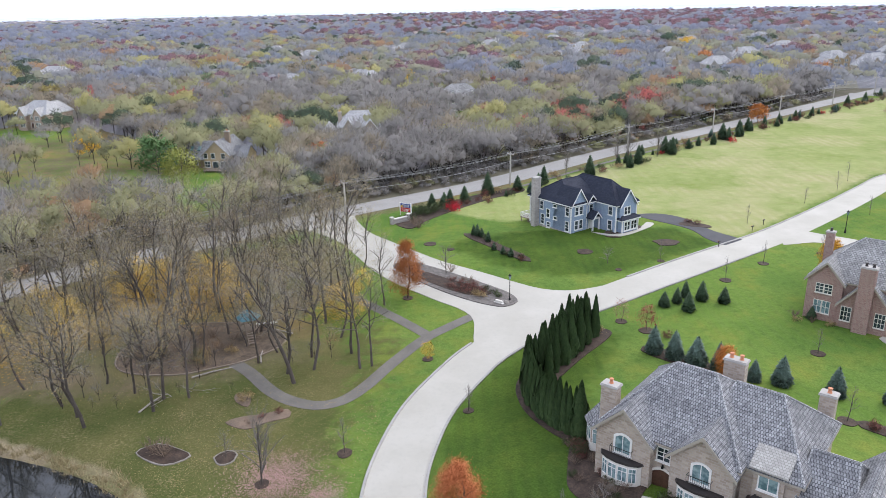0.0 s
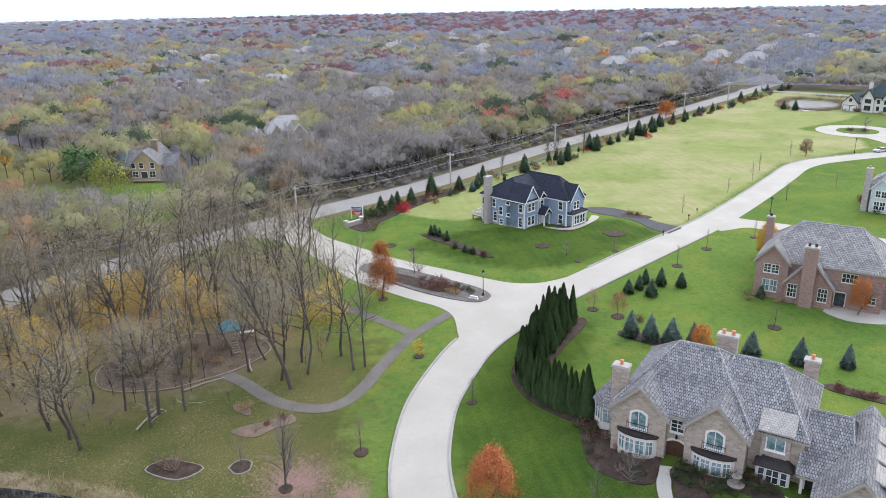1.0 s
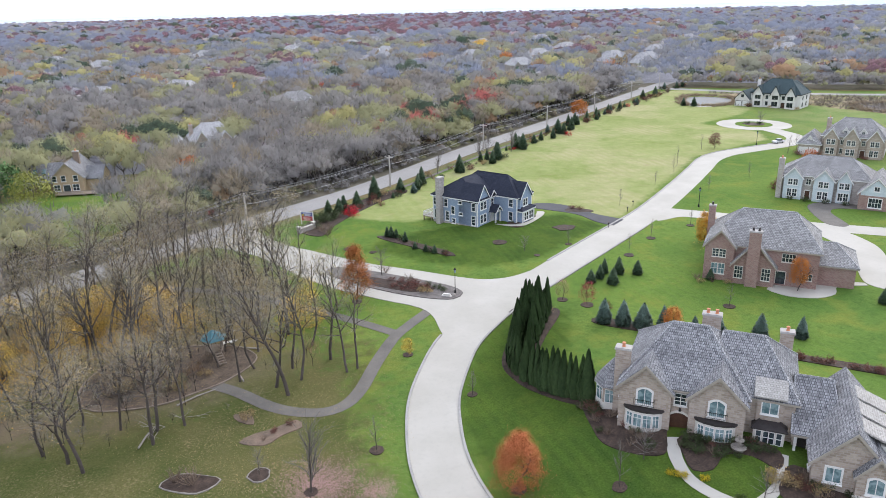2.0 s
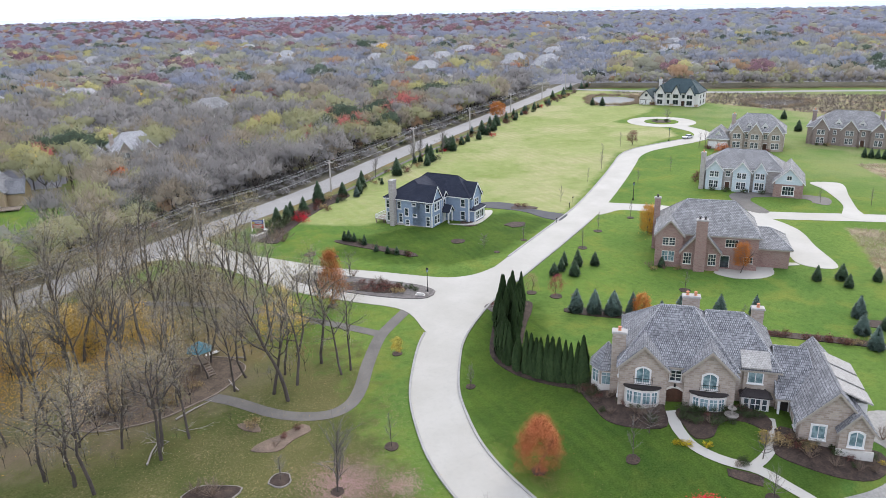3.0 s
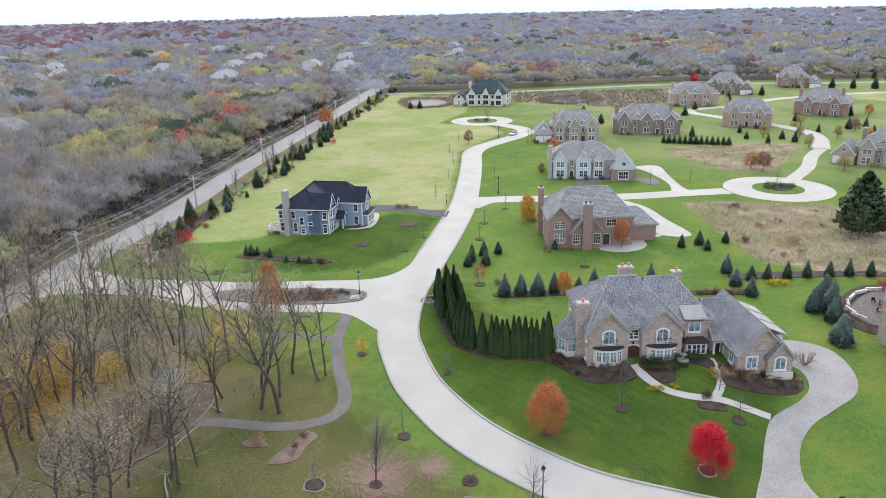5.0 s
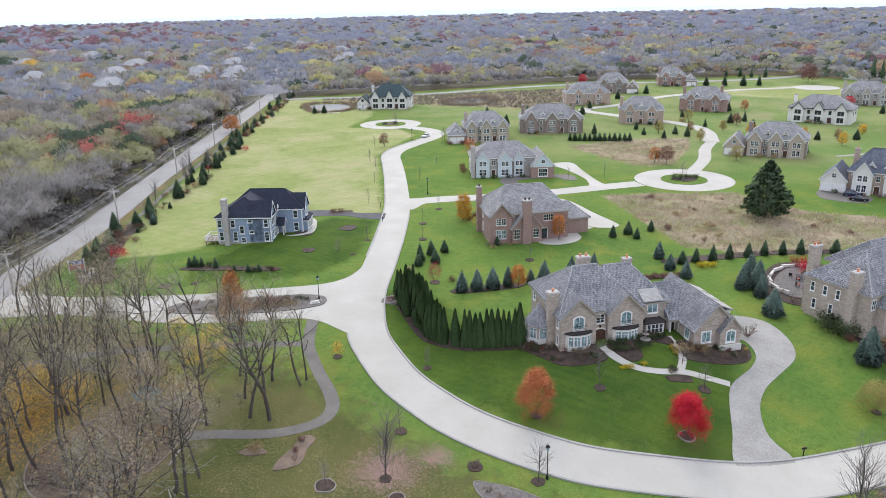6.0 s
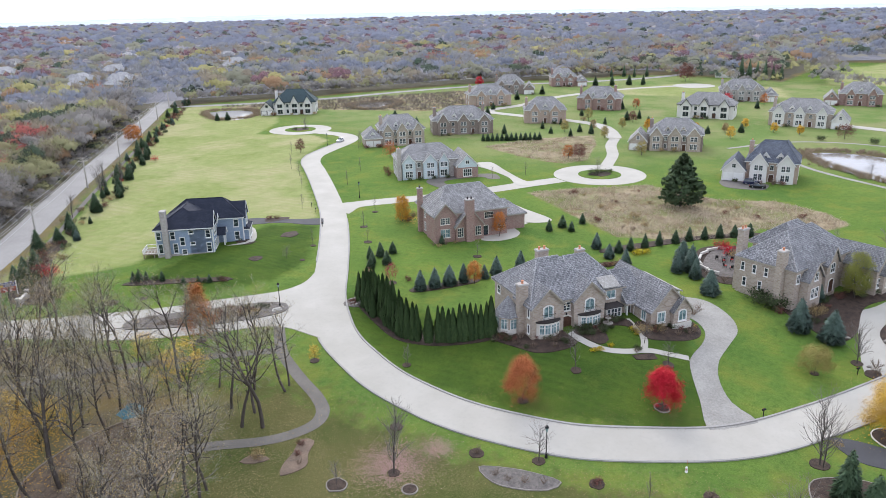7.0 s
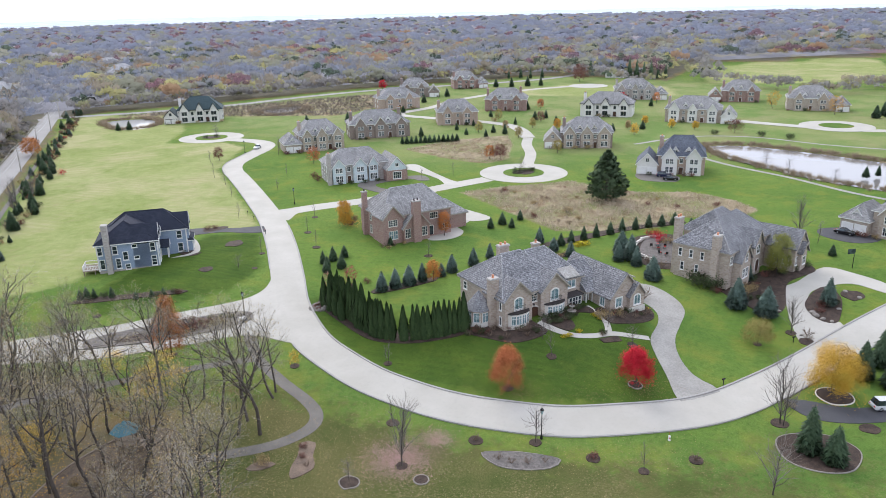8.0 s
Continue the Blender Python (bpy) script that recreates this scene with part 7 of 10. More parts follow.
for x, y in roadside[::3]:
    for j in range(rnd.choice((0, 0, 1, 1))):
        put(green if rnd.random() < 0.7 else blue, x + rnd.uniform(-4, 4), y + rnd.uniform(-4, 4), rnd.uniform(0.45, 1.1), rnd.uniform(0, 360))
for x, y, s in ((53.1, 217.5, 1.0), (57.2, 221, 1.05), (67.7, 226.9, 0.9), (36, 208, 0.7)):
    put(t_up, x, y, s, rnd.uniform(0, 360))
# hedge of dark evergreens by the second prairie
for i in range(13):
    put(green, 181 + 11 * i / 12, 151 - 20 * i / 12, 0.75, rnd.uniform(0, 360))
for x, y, s in (((204, 122, 0.8), (208, 132, 0.7), (219, 140, 0.8), (232, 136, 0.7), (240, 118, 0.8), (246, 100, 0.9), (212, 92, 0.8), (218, 84, 0.7), (199, 74, 0.9), (201, 70, 0.9), (236, 86, 0.7), (291, 124, 1.0), (300, 132, 1.0), (262, 136, 0.8), (256, 162, 0.9), (248, 180, 1.0), (268, 186, 0.9), (310, 190, 1.1), (296, 198, 1.0), (340, 186, 1.2), (205, 196, 1.0), (198, 204, 0.9), (225, 220, 0.9), (290, -40, 1.4), (294, -46, 1.5), (315, 62, 1.0), (158, -14, 0.8), (161, -18, 0.8), (163, -23, 0.9), (200, 150, 1), (226, 170, 0.9), (222, 178, 0.8), (238, 60, 0.9), (230, 72, 0.8), (225, 90, 0.9), (213, 116, 1.0), (216, 122, 0.8), (255, 112, 1.0), (262, 108, 1.0), (300, -45, 1.5), (298, -50, 1.5), (303, -55, 1.6), (230, 200, 1.2)) + ((300, 215, 1.2), (185, 300, 0.9), (188, 296, 1.0), (182, 186, 1.2), (210, 180, 1.0), (270, 166, 0.9), (400, 160, 1.5), (405, 150, 1.6), (410, 142, 1.5), (396, 170, 1.4), (352, 205, 1.5), (356, 212, 1.6), (360, 218, 1.5))):
    put(green, x, y, s, rnd.uniform(0, 360))

# --- the woods: many bare trees, past counting
GREYS = ((0.250, 0.236, 0.220), (0.358, 0.340, 0.318))
BROWNS = ((0.275, 0.234, 0.170), (0.370, 0.318, 0.240))
OLIVES = ((0.285, 0.282, 0.155), (0.395, 0.388, 0.215))
WILLOWS = ((0.415, 0.392, 0.170), (0.500, 0.466, 0.215))
RUSTS = ((0.345, 0.222, 0.135), (0.440, 0.290, 0.175))
REDS = ((0.400, 0.124, 0.110), (0.497, 0.179, 0.152))
DARKS = ((0.06, 0.095, 0.065), (0.11, 0.145, 0.095))
# cool crown tints that paint the haze of distance into far woods
HAZE_LILACS = ((0.235, 0.258, 0.318), (0.310, 0.334, 0.400))
HAZE_DUSKS = ((0.270, 0.274, 0.284), (0.352, 0.355, 0.362))
SAGES = ((0.292, 0.294, 0.216), (0.365, 0.362, 0.262))
WINES = ((0.225, 0.135, 0.155), (0.290, 0.165, 0.185))
NEAR_MIX = ((0.55, GREYS, 0), (0.16, BROWNS, 0), (0.19, OLIVES, 1), (0.025, WILLOWS, 1), (0.025, RUSTS, 1), (0.01, REDS, 1), (0.04, DARKS, 1))
FAR_MIX = ((0.20, HAZE_LILACS, 0), (0.24, HAZE_DUSKS, 0), (0.11, BROWNS, 0), (0.07, DARKS, 1), (0.23, SAGES, 1), (0.05, WILLOWS, 1), (0.04, RUSTS, 1), (0.06, WINES, 1))
RIM_MIX = ((0.58, HAZE_LILACS, 0), (0.20, HAZE_DUSKS, 0), (0.04, DARKS, 1), (0.10, SAGES, 1), (0.07, WINES, 1), (0.01, RUSTS, 1))
OAK_MIX = ((0.34, HAZE_LILACS, 0), (0.12, HAZE_DUSKS, 0), (0.45, WINES, 1), (0.03, RUSTS, 1), (0.06, DARKS, 1))


def pick_tints(r, p, mix):
    """Tints in drifts: the same kinds of tree stand together."""
    n = len(p)
    drift = np.sin(p[:, 0] / 37 + 1.3 * np.sin(p[:, 1] / 29)) * np.sin(p[:, 1] / 43 + 1.1 * np.sin(p[:, 0] / 31))
    fine = np.sin(p[:, 0] / 15 + 1.7 * np.sin(p[:, 1] / 17 + 0.6)) * np.sin(p[:, 1] / 19 + 1.5 * np.sin(p[:, 0] / 14))
    u = r.rand(n) * 0.5 + 0.24 * drift + 0.16 * fine
    u = np.argsort(np.argsort(u)) / n
    out, leafy, c = np.zeros((n, 3)), np.zeros(n, bool), 0
    for share, (a, b), leaves in mix:
        sel = (u >= c) & (u < c + share + 1e-6)
        k = np.clip(0.5 + 0.3 * fine[:, None] + 0.55 * (r.rand(n, 1) - 0.5), 0, 1)
        out[sel] = (np.array(a) * (1 - k) + np.array(b) * k)[sel]
        leafy[sel] = bool(leaves)
        c += share
    return out, leafy


wm = Mat("woodland_twigs_and_leaves", 0.9, 0, 0.05)
shade_k = wm.math("ADD", wm.math("MULTIPLY", wm.n.new("ShaderNodeNewGeometry").outputs["Random Per Island"], 0.18), 0.93)
shade_k = wm.math("MULTIPLY", shade_k, wm.math("ADD", wm.math("MULTIPLY", wm.ramp(wm.noise(0.5, 4, None, 0.7), 0.3, 0.7), 0.28), 0.9))
tone = wm.n.new("ShaderNodeVectorMath")
tone.operation = "SCALE"
wm.l.new(wm.attr("tint", "Color"), tone.inputs[0])
wm.l.new(shade_k, tone.inputs[3])
wm.col(tone.outputs[0])
thin, blend = wm.n.new("ShaderNodeBsdfTranslucent"), wm.n.new("ShaderNodeMixShader")
blend.inputs[0].default_value = 0.4
wm.l.new(tone.outputs[0], thin.inputs[0])
wm.l.new(wm.b.outputs[0], blend.inputs[1])
wm.l.new(thin.outputs[0], blend.inputs[2])
gaps, airy = wm.n.new("ShaderNodeBsdfTransparent"), wm.n.new("ShaderNodeMixShader")
airy.inputs[0].default_value = 0.42
wm.l.new(blend.outputs[0], airy.inputs[1])
wm.l.new(gaps.outputs[0], airy.inputs[2])
wm.l.new(airy.outputs[0], wm.n["Material Output"].inputs[0])
WOODS = wm.m


ICO_V = np.array([(a, b, 0) for a in (-1, 1) for b in (-1.618, 1.618)] + [(0, a, b) for a in (-1, 1) for b in (-1.618, 1.618)] + [(b, 0, a) for a in (-1, 1) for b in (-1.618, 1.618)]) / 1.902
ICO_F = np.array([f for f in itertools.combinations(range(12), 3) if all(np.linalg.norm(ICO_V[a] - ICO_V[b]) < 1.06 for a, b in itertools.combinations(f, 2))])
ICO_F = np.array([f if np.dot(np.cross(ICO_V[f[1]] - ICO_V[f[0]], ICO_V[f[2]] - ICO_V[f[0]]), ICO_V[f[0]]) > 0 else f[::-1] for f in ICO_F if ICO_V[list(f), 2].mean() > -0.45])


def crown_unit(seed, n, length, half, lobes=7, limbs=6, core=0.8, up=0.45):
    """Unit tree, one high and one across: dense lobes bristling with upswept twig sprays, limbs and a trunk; with soft outward normals."""
    r = np.random.RandomState(seed)
    L = [(0.0, 0.0, 0.74, 0.23)]
    for i in range(lobes - 1):
        an, rad = 2 * math.pi * (i + r.uniform(-0.3, 0.3)) / (lobes - 1), r.uniform(0.20, 0.31)
        L.append((rad * math.cos(an), rad * math.sin(an), r.uniform(0.50, 0.70), r.uniform(0.17, 0.24)))
    L = np.array(L)
    which = r.choice(len(L), n, p=L[:, 3] ** 2 / (L[:, 3] ** 2).sum())
    d = r.normal(size=(n, 3))
    d[:, 2] = np.where(d[:, 2] < -0.5, -d[:, 2], d[:, 2])
    d /= np.linalg.norm(d, axis=1)[:, None]
    c = L[which, :3] + d * (L[which, 3] * r.uniform(0.55, 1.0, n))[:, None] * np.array((1, 1, 1.05))
    out = d * 0.75 + np.array((0, 0, up)) + r.normal(size=(n, 3)) * 0.38
    out /= np.linalg.norm(out, axis=1)[:, None]
    s = np.cross(out, r.normal(size=(n, 3)))
    s /= np.linalg.norm(s, axis=1)[:, None]
    ln = (length * r.uniform(0.6, 1.3, n))[:, None]
    wd = (half * r.uniform(0.6, 1.3, n))[:, None]
    tri = np.stack([c - s * wd - out * ln * 0.4, c + s * wd - out * ln * 0.4, c + out * ln * 0.6], 1)
    whole = c - np.array((0, 0, 0.52))
    whole /= np.linalg.norm(whole, axis=1)[:, None]
    nm = 0.32 * d + 0.36 * whole + np.array((0, 0, 0.85)) + r.normal(size=(n, 3)) * 0.08
    nm /= np.linalg.norm(nm, axis=1)[:, None]
    flip = (np.cross(tri[:, 1] - tri[:, 0], tri[:, 2] - tri[:, 0]) * nm).sum(1) < 0
    tri[flip] = tri[flip][:, ::-1]
    V, N, T, k = [tri.reshape(-1, 3)], [np.repeat(nm, 3, 0)], [np.arange(3 * n).reshape(-1, 3)], 3 * n
    if core:
        for lx, ly, lz, lr in L:
            cv = ICO_V * r.uniform(0.62, 1.2, (12, 1)) * lr * core * np.array((1, 1, 1.05)) + np.array((lx, ly, lz))
            w_ = cv - np.array((0, 0, 0.52))
            cn = 0.32 * ICO_V + 0.36 * w_ / np.linalg.norm(w_, axis=1)[:, None] + np.array((0, 0, 0.85))
            V.append(cv)
            N.append(cn / np.linalg.norm(cn, axis=1)[:, None])
            T.append(ICO_F + k)
            k += 12
    crown_end = k
    if limbs:
        tw = Wood(seed)
        tw.limb([np.array((0, 0, -0.02)), np.array((0.01, 0.0, 0.32)), np.array((0.02, 0.02, 0.86))], [0.017, 0.012, 0.003], 3)
        for lx, ly, lz, lr in L[1:limbs]:
            tw.limb([np.array((0, 0, 0.26)), np.array((lx * 0.6, ly * 0.6, lz * 0.74)), np.array((lx, ly, lz + lr * 0.7))], [0.010, 0.007, 0.002], 3)
        a, b = tw.arrays()
        V.append(a)
        T.append(b + k)
        side = a * np.array((1, 1, 0)) + np.array((1e-3, 0, 0.15))
        N.append(side / np.linalg.norm(side, axis=1)[:, None])
    return np.concatenate(V), np.concatenate(T), crown_end, np.concatenate(N)


def scatter(name, label, pos, hgt, wid, tint, templates, seed, lift=0.0):
    r = np.random.RandomState(seed)
    V, T, C, N, k = [], [], [], [], 0
    which = r.randint(len(templates), size=len(pos))
    ground = height(pos[:, 0], pos[:, 1])
    for i, (x, y) in enumerate(pos):
        v, t, crown, nm = templates[which[i]]
        a = r.rand() * 6.283
        turn = np.array(((math.cos(a), math.sin(a), 0), (-math.sin(a), math.cos(a), 0), (0, 0, 1)))
        V.append((v * np.array((wid[i], wid[i] * r.uniform(0.85, 1.18), hgt[i]))) @ turn + np.array((x, y, ground[i] + lift)))
        N.append(nm @ turn)
        T.append(t + k)
        col = np.tile(tint[i], (len(v), 1))
        col[crown:] = (0.13, 0.112, 0.10)
        C.append(col)
        k += len(v)
    return thing(name, label, "woods", kind="stuff", data=big_mesh(name, np.concatenate(V), np.concatenate(T), WOODS, np.concatenate(C), np.concatenate(N)))


def jitter_grid(r, x0, x1, y0, y1, step):
    gx, gy = np.meshgrid(np.arange(x0, x1, step), np.arange(y0, y1, step))
    return np.c_[gx.ravel(), gy.ravel()] + r.uniform(-0.48, 0.48, (gx.size, 2)) * step


def in_sector(p, reach):
    d = np.hypot(p[:, 0] + 40, p[:, 1] - 10)
    a = np.degrees(np.arctan2(p[:, 1] - 10, p[:, 0] + 40))
    return (d < reach) & (a < 134) & (a > -18)


def off_houses(p, rad, strip):
    keep = np.ones(len(p), bool)
    for hx, hy in FARHOUSES + [(-66, 226), (-66, 205), (-75, 214), (-55, 214), (-56, 200)]:
        d = np.array((hx + 85, hy - 20)) / math.hypot(hx + 85, hy - 20)
        q = p - np.array((hx, hy))
        along, across = q @ d, np.abs(q @ np.array((-d[1], d[0])))
        keep &= ~((np.hypot(q[:, 0], q[:, 1]) < rad) | ((across < rad * 0.75 - 0.08 * along) & (along < 0) & (along > -strip)))
    return keep


r = np.random.RandomState(11)
near_t = [crown_unit(i, 340, 0.17, 0.0085, core=0.5) for i in range(7)]
near_leafy_t = [crown_unit(40 + i, 300, 0.09, 0.018, core=0.7, up=0.25) for i in range(6)]
mid_t = [crown_unit(10 + i, 150, 0.19, 0.012, limbs=3, core=0.68) for i in range(7)]
mid_leafy_t = [crown_unit(50 + i, 140, 0.11, 0.024, limbs=2, core=0.78, up=0.25) for i in range(7)]
far_t = [crown_unit(60 + i, 68, 0.27, 0.011, 5, 0, 0.62, 1.0) for i in range(9)]
far_leafy_t = [crown_unit(70 + i, 58, 0.13, 0.022, 5, 0, 0.78, 0.4) for i in range(9)]
rim_t = [crown_unit(20 + i, 26, 0.30, 0.017, 3, 0, 0.95, 1.0) for i in range(9)]
horizon_t = [crown_unit(30 + i, 10, 0.30, 0.03, 2, 0, 1.1, 0.8) for i in range(6)]
brush_t = [(v - np.array((0, 0, 0.34)), t, k, nm) for v, t, k, nm in (crown_unit(80 + i, 56, 0.24, 0.014, 4, 0, 0.8, 0.8) for i in range(5))]


def wooded(name, label, p, lo, hi, wide, bare_t, leaf_t, mix):
    """Bare trees as one mass, leafy ones as another."""
    tint, leafy = pick_tints(r, p, mix)
    hg = lo + (hi - lo) * r.rand(len(p)) ** 1.2
    wd = hg * wide * r.uniform(0.75, 1.5, len(p))
    scatter(name, label, p[~leafy], hg[~leafy], wd[~leafy], tint[~leafy], bare_t, 3)
    scatter(name + "_coloured", "yellow, olive and red crowns among bare woods", p[leafy], hg[leafy] * 0.95, wd[leafy], tint[leafy], leaf_t, 4)


p = jitter_grid(r, -420, 380, 60, 560, 7.4)
in_lawn = inside(p[:, 0], p[:, 1], WLAWN)
p = p[in_sector(p, 420) & (inside(p[:, 0], p[:, 1], CLEAR) < -17) & off_houses(p, 11, 16) & ((in_lawn < 0) | (r.rand(len(p)) < 0.16))]
edge = jitter_grid(r, -170, 380, 60, 420, 4.8)
de = inside(edge[:, 0], edge[:, 1], CLEAR)
edge = edge[in_sector(edge, 430) & (de < -15) & (de > -40) & (r.rand(len(edge)) < 0.5) & (inside(edge[:, 0], edge[:, 1], WLAWN) < 0)]
p = np.concatenate([p, edge])
dist = np.hypot(p[:, 0] + 40, p[:, 1] - 10)
wooded("woods_near", "bare grey-brown woods beyond the country road", p[dist < 285], 8.0, 14.5, 0.92, near_t, near_leafy_t, NEAR_MIX)
wooded("woods_middle", "bare grey-brown woods with scattered autumn leaves", p[dist >= 285], 8.5, 15.5, 1.0, mid_t, mid_leafy_t, NEAR_MIX)
# low brush along the wood's edge
brush = jitter_grid(r, -170, 380, 60, 420, 2.6)
de = inside(brush[:, 0], brush[:, 1], CLEAR)
brush = brush[in_sector(brush, 430) & (de < -12.5) & (de > -30) & (r.rand(len(brush)) < 0.9) & (inside(brush[:, 0], brush[:, 1], WLAWN) < 0)]
tint, leafy = pick_tints(r, brush, NEAR_MIX)
hg = 1.8 + 3.4 * r.rand(len(brush))
scatter("underbrush", "low brown and olive brush at the wood's edge", brush, hg, hg * 1.5, tint * 0.82, brush_t, 9)
# thin saplings and undergrowth in the park grove
under = jitter_grid(r, -95, -10, 70, 155, 2.9)
under = under[(inside(under[:, 0], under[:, 1], PARK) > 1.0) & (np.hypot(under[:, 0] + 36, under[:, 1] - 101) > 6) & (r.rand(len(under)) < 0.30 + 0.35 * (np.sin(under[:, 0] / 5.3) * np.cos(under[:, 1] / 6.1) > 0.1))]
tint, leafy = pick_tints(r, under, ((0.52, GREYS, 0), (0.20, BROWNS, 0), (0.16, OLIVES, 1), (0.08, WILLOWS, 1), (0.04, RUSTS, 1)))
hg = 1.6 + 4.4 * r.rand(len(under)) ** 1.6
scatter("undergrowth", "thin bare saplings and brush under the grove trees", under, hg, hg * 0.72, tint * 0.85, [crown_unit(90 + i, 110, 0.24, 0.0075, 5, 4, 0) for i in range(5)], 12)
p = jitter_grid(r, -900, 1300, -420, 1300, 12.4)
d = np.hypot(p[:, 0] + 40, p[:, 1] - 10)
p = p[in_sector(p, 1250) & (d >= 415) & (d < 960) & (inside(p[:, 0], p[:, 1], CLEAR) < -8) & off_houses(p, 15, 68)]
p = p[r.rand(len(p)) < np.clip(1.35 - np.hypot(p[:, 0] + 40, p[:, 1] - 10) / 1700, 0.6, 1)]
wooded("woods_far", "distant bare woods in haze tints, with red and olive crowns", p, 10.0, 17.0, 1.3, far_t, far_leafy_t, FAR_MIX)
# the rim of the woods, crowns tinted for haze, with a belt of red oaks
for a, b, step, nm_, kinds in ((950, 1800, 22.5, "woods_rim", rim_t), (1800, 2900, 31.0, "woods_horizon", horizon_t)):
    p = jitter_grid(r, -b, b, -b * 0.4, b, step)
    d = np.hypot(p[:, 0] + 40, p[:, 1] - 10)
    az = np.degrees(np.arctan2(p[:, 1] - 10, p[:, 0] + 40))
    p, d, az = [q[in_sector(p, b) & (d >= a) & off_houses(p, 16, 60)] for q in (p, d, az)]
    oak = (az + 5 * np.sin(d / 170) > 60) & (az < 96 + 6 * np.sin(d / 130)) & (d > 1060)
    hg = 11 + 7 * r.rand(len(p))
    wd = hg * (1.55 if step < 25 else 2.1) * (0.8 + 0.5 * r.rand(len(p)))
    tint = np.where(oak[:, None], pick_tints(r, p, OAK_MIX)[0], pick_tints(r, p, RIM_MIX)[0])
    scatter(nm_, "distant woods tinted lilac-grey for haze, with belts of red oaks", p, hg, wd, tint, kinds, 6)
# single trees that stand out in the woods
for i, (x, y, hh, ww, mt, lab) in enumerate(((-118, 244, 9, 9, LEAF_YELLOW, "bright golden tree before the woods"), (-84, 214, 11, 12, LEAF_GREEN, "broad green tree beside a lawn"), (-74, 205, 9, 11, LEAF_LIME, "olive-green tree beside a lawn"), (3.5, 229, 10, 12, LEAF_LIME, "broad yellow-olive tree at the wood's edge"), (12, 236, 9, 10, LEAF_OLIVE, "broad olive tree at the wood's edge"), (-10.9, 315, 9, 10, LEAF_LIME, "yellow-green tree among bare woods"),
        (26.4, 409, 10, 12, LEAF_RUSTRED, "spreading red maple among bare woods"), (34, 412, 9, 9, LEAF_BRIGHT, "orange-red maple among bare woods"), (44.5, 385, 9, 10, LEAF_RUSTRED, "spreading red maple among bare woods"), (115.7, 375, 10, 9, LEAF_RUSTRED, "upright red maple near the road"), (238, 724, 12, 15, LEAF_YELLOW, "golden tree deep in the woods"), (186, 528, 12, 12, LEAF_BRIGHT, "orange tree deep in the woods"), (-18.5, 436, 10, 11, LEAF_YELLOW, "golden tree beside far lawns"), (477, 333, 15, 24, LEAF_RUSTRED, "wide crimson tree beyond the far road"), (385, 437, 13, 20, LEAF_OLIVE, "wide olive tree beyond the pond"), (483, 498, 14, 20, LEAF_LIME, "wide yellow-green tree beyond the pond"), (-36, 214, 9, 7, LEAF_ORANGE, "thin orange-brown tree beside the tan house"), (-20, 205, 10, 8, LEAF_TAN, "tall tan-leaved tree beside the tan house"),
        (-189, 364, 12, 15, LEAF_OLIVE, "wide yellow-olive willow among bare woods"), (-274, 477, 14, 17, LEAF_OLIVE, "wide yellow-olive willow among bare woods"), (-154, 500, 13, 22, LEAF_OLIVE, "wide yellow-olive willow among bare woods"), (-131, 423, 11, 12, LEAF_GREEN, "broad green tree among bare woods"), (-88, 495, 12, 17, LEAF_OLIVE, "rounded yellow willow among bare woods"), (-38, 349, 10, 12, LEAF_LIME, "rounded yellow-green tree among bare woods"), (-57, 551, 10, 14, LEAF_OLIVE, "olive tree deep in the woods"), (63, 619, 10, 18, LEAF_OLIVE, "pale willow before far houses"), (45, 345, 9, 12, LEAF_OLIVE, "low olive tree among bare woods"), (95, 316, 10, 8, LEAF_LIME, "upright yellow-green tree near the road"), (105, 315, 9, 7, LEAF_LIME, "upright yellow-green tree near the road"),
        (-212, 453, 8, 8, LEAF_RUSTRED, "small red maple beside a far house"), (-33, 389, 9, 11, LEAF_CRIMSON, "round crimson maple beside a far house"), (91, 355, 9, 9, LEAF_RUSTRED, "round red maple among bare woods"), (128, 410, 11, 12, LEAF_RUSTRED, "tall red maple among bare woods"), (121, 384, 9, 9, LEAF_BRIGHT, "orange-red maple among bare woods"), (-195, 402, 8, 9, LEAF_BRIGHT, "small orange maple among bare woods"), (-36, 478, 10, 13, LEAF_TAN, "orange-tan tree beside a far house"), (-16, 420, 9, 9, LEAF_YELLOW, "golden tree beside a far house"), (226, 444, 10, 12, LEAF_BRIGHT, "round orange maple before far houses"), (125, 289, 7, 7, LEAF_BRIGHT, "orange-red maple beside the country road"), (-56, 244, 9, 6, LEAF_YELLOW, "thin golden tree behind the tan house"), (226, 701, 12, 14, LEAF_YELLOW, "golden tree deep in the woods"), (129, 380, 11, 8, LEAF_TAN, "tan-leaved tree among bare woods"))):
    tree_thing("tree", lab, "tree", maple_layers(130 + i, hh, ww, mt, 2200, 0.3 if hh < 11 else 0.45), at(x, y), "coloured trees in the woods")
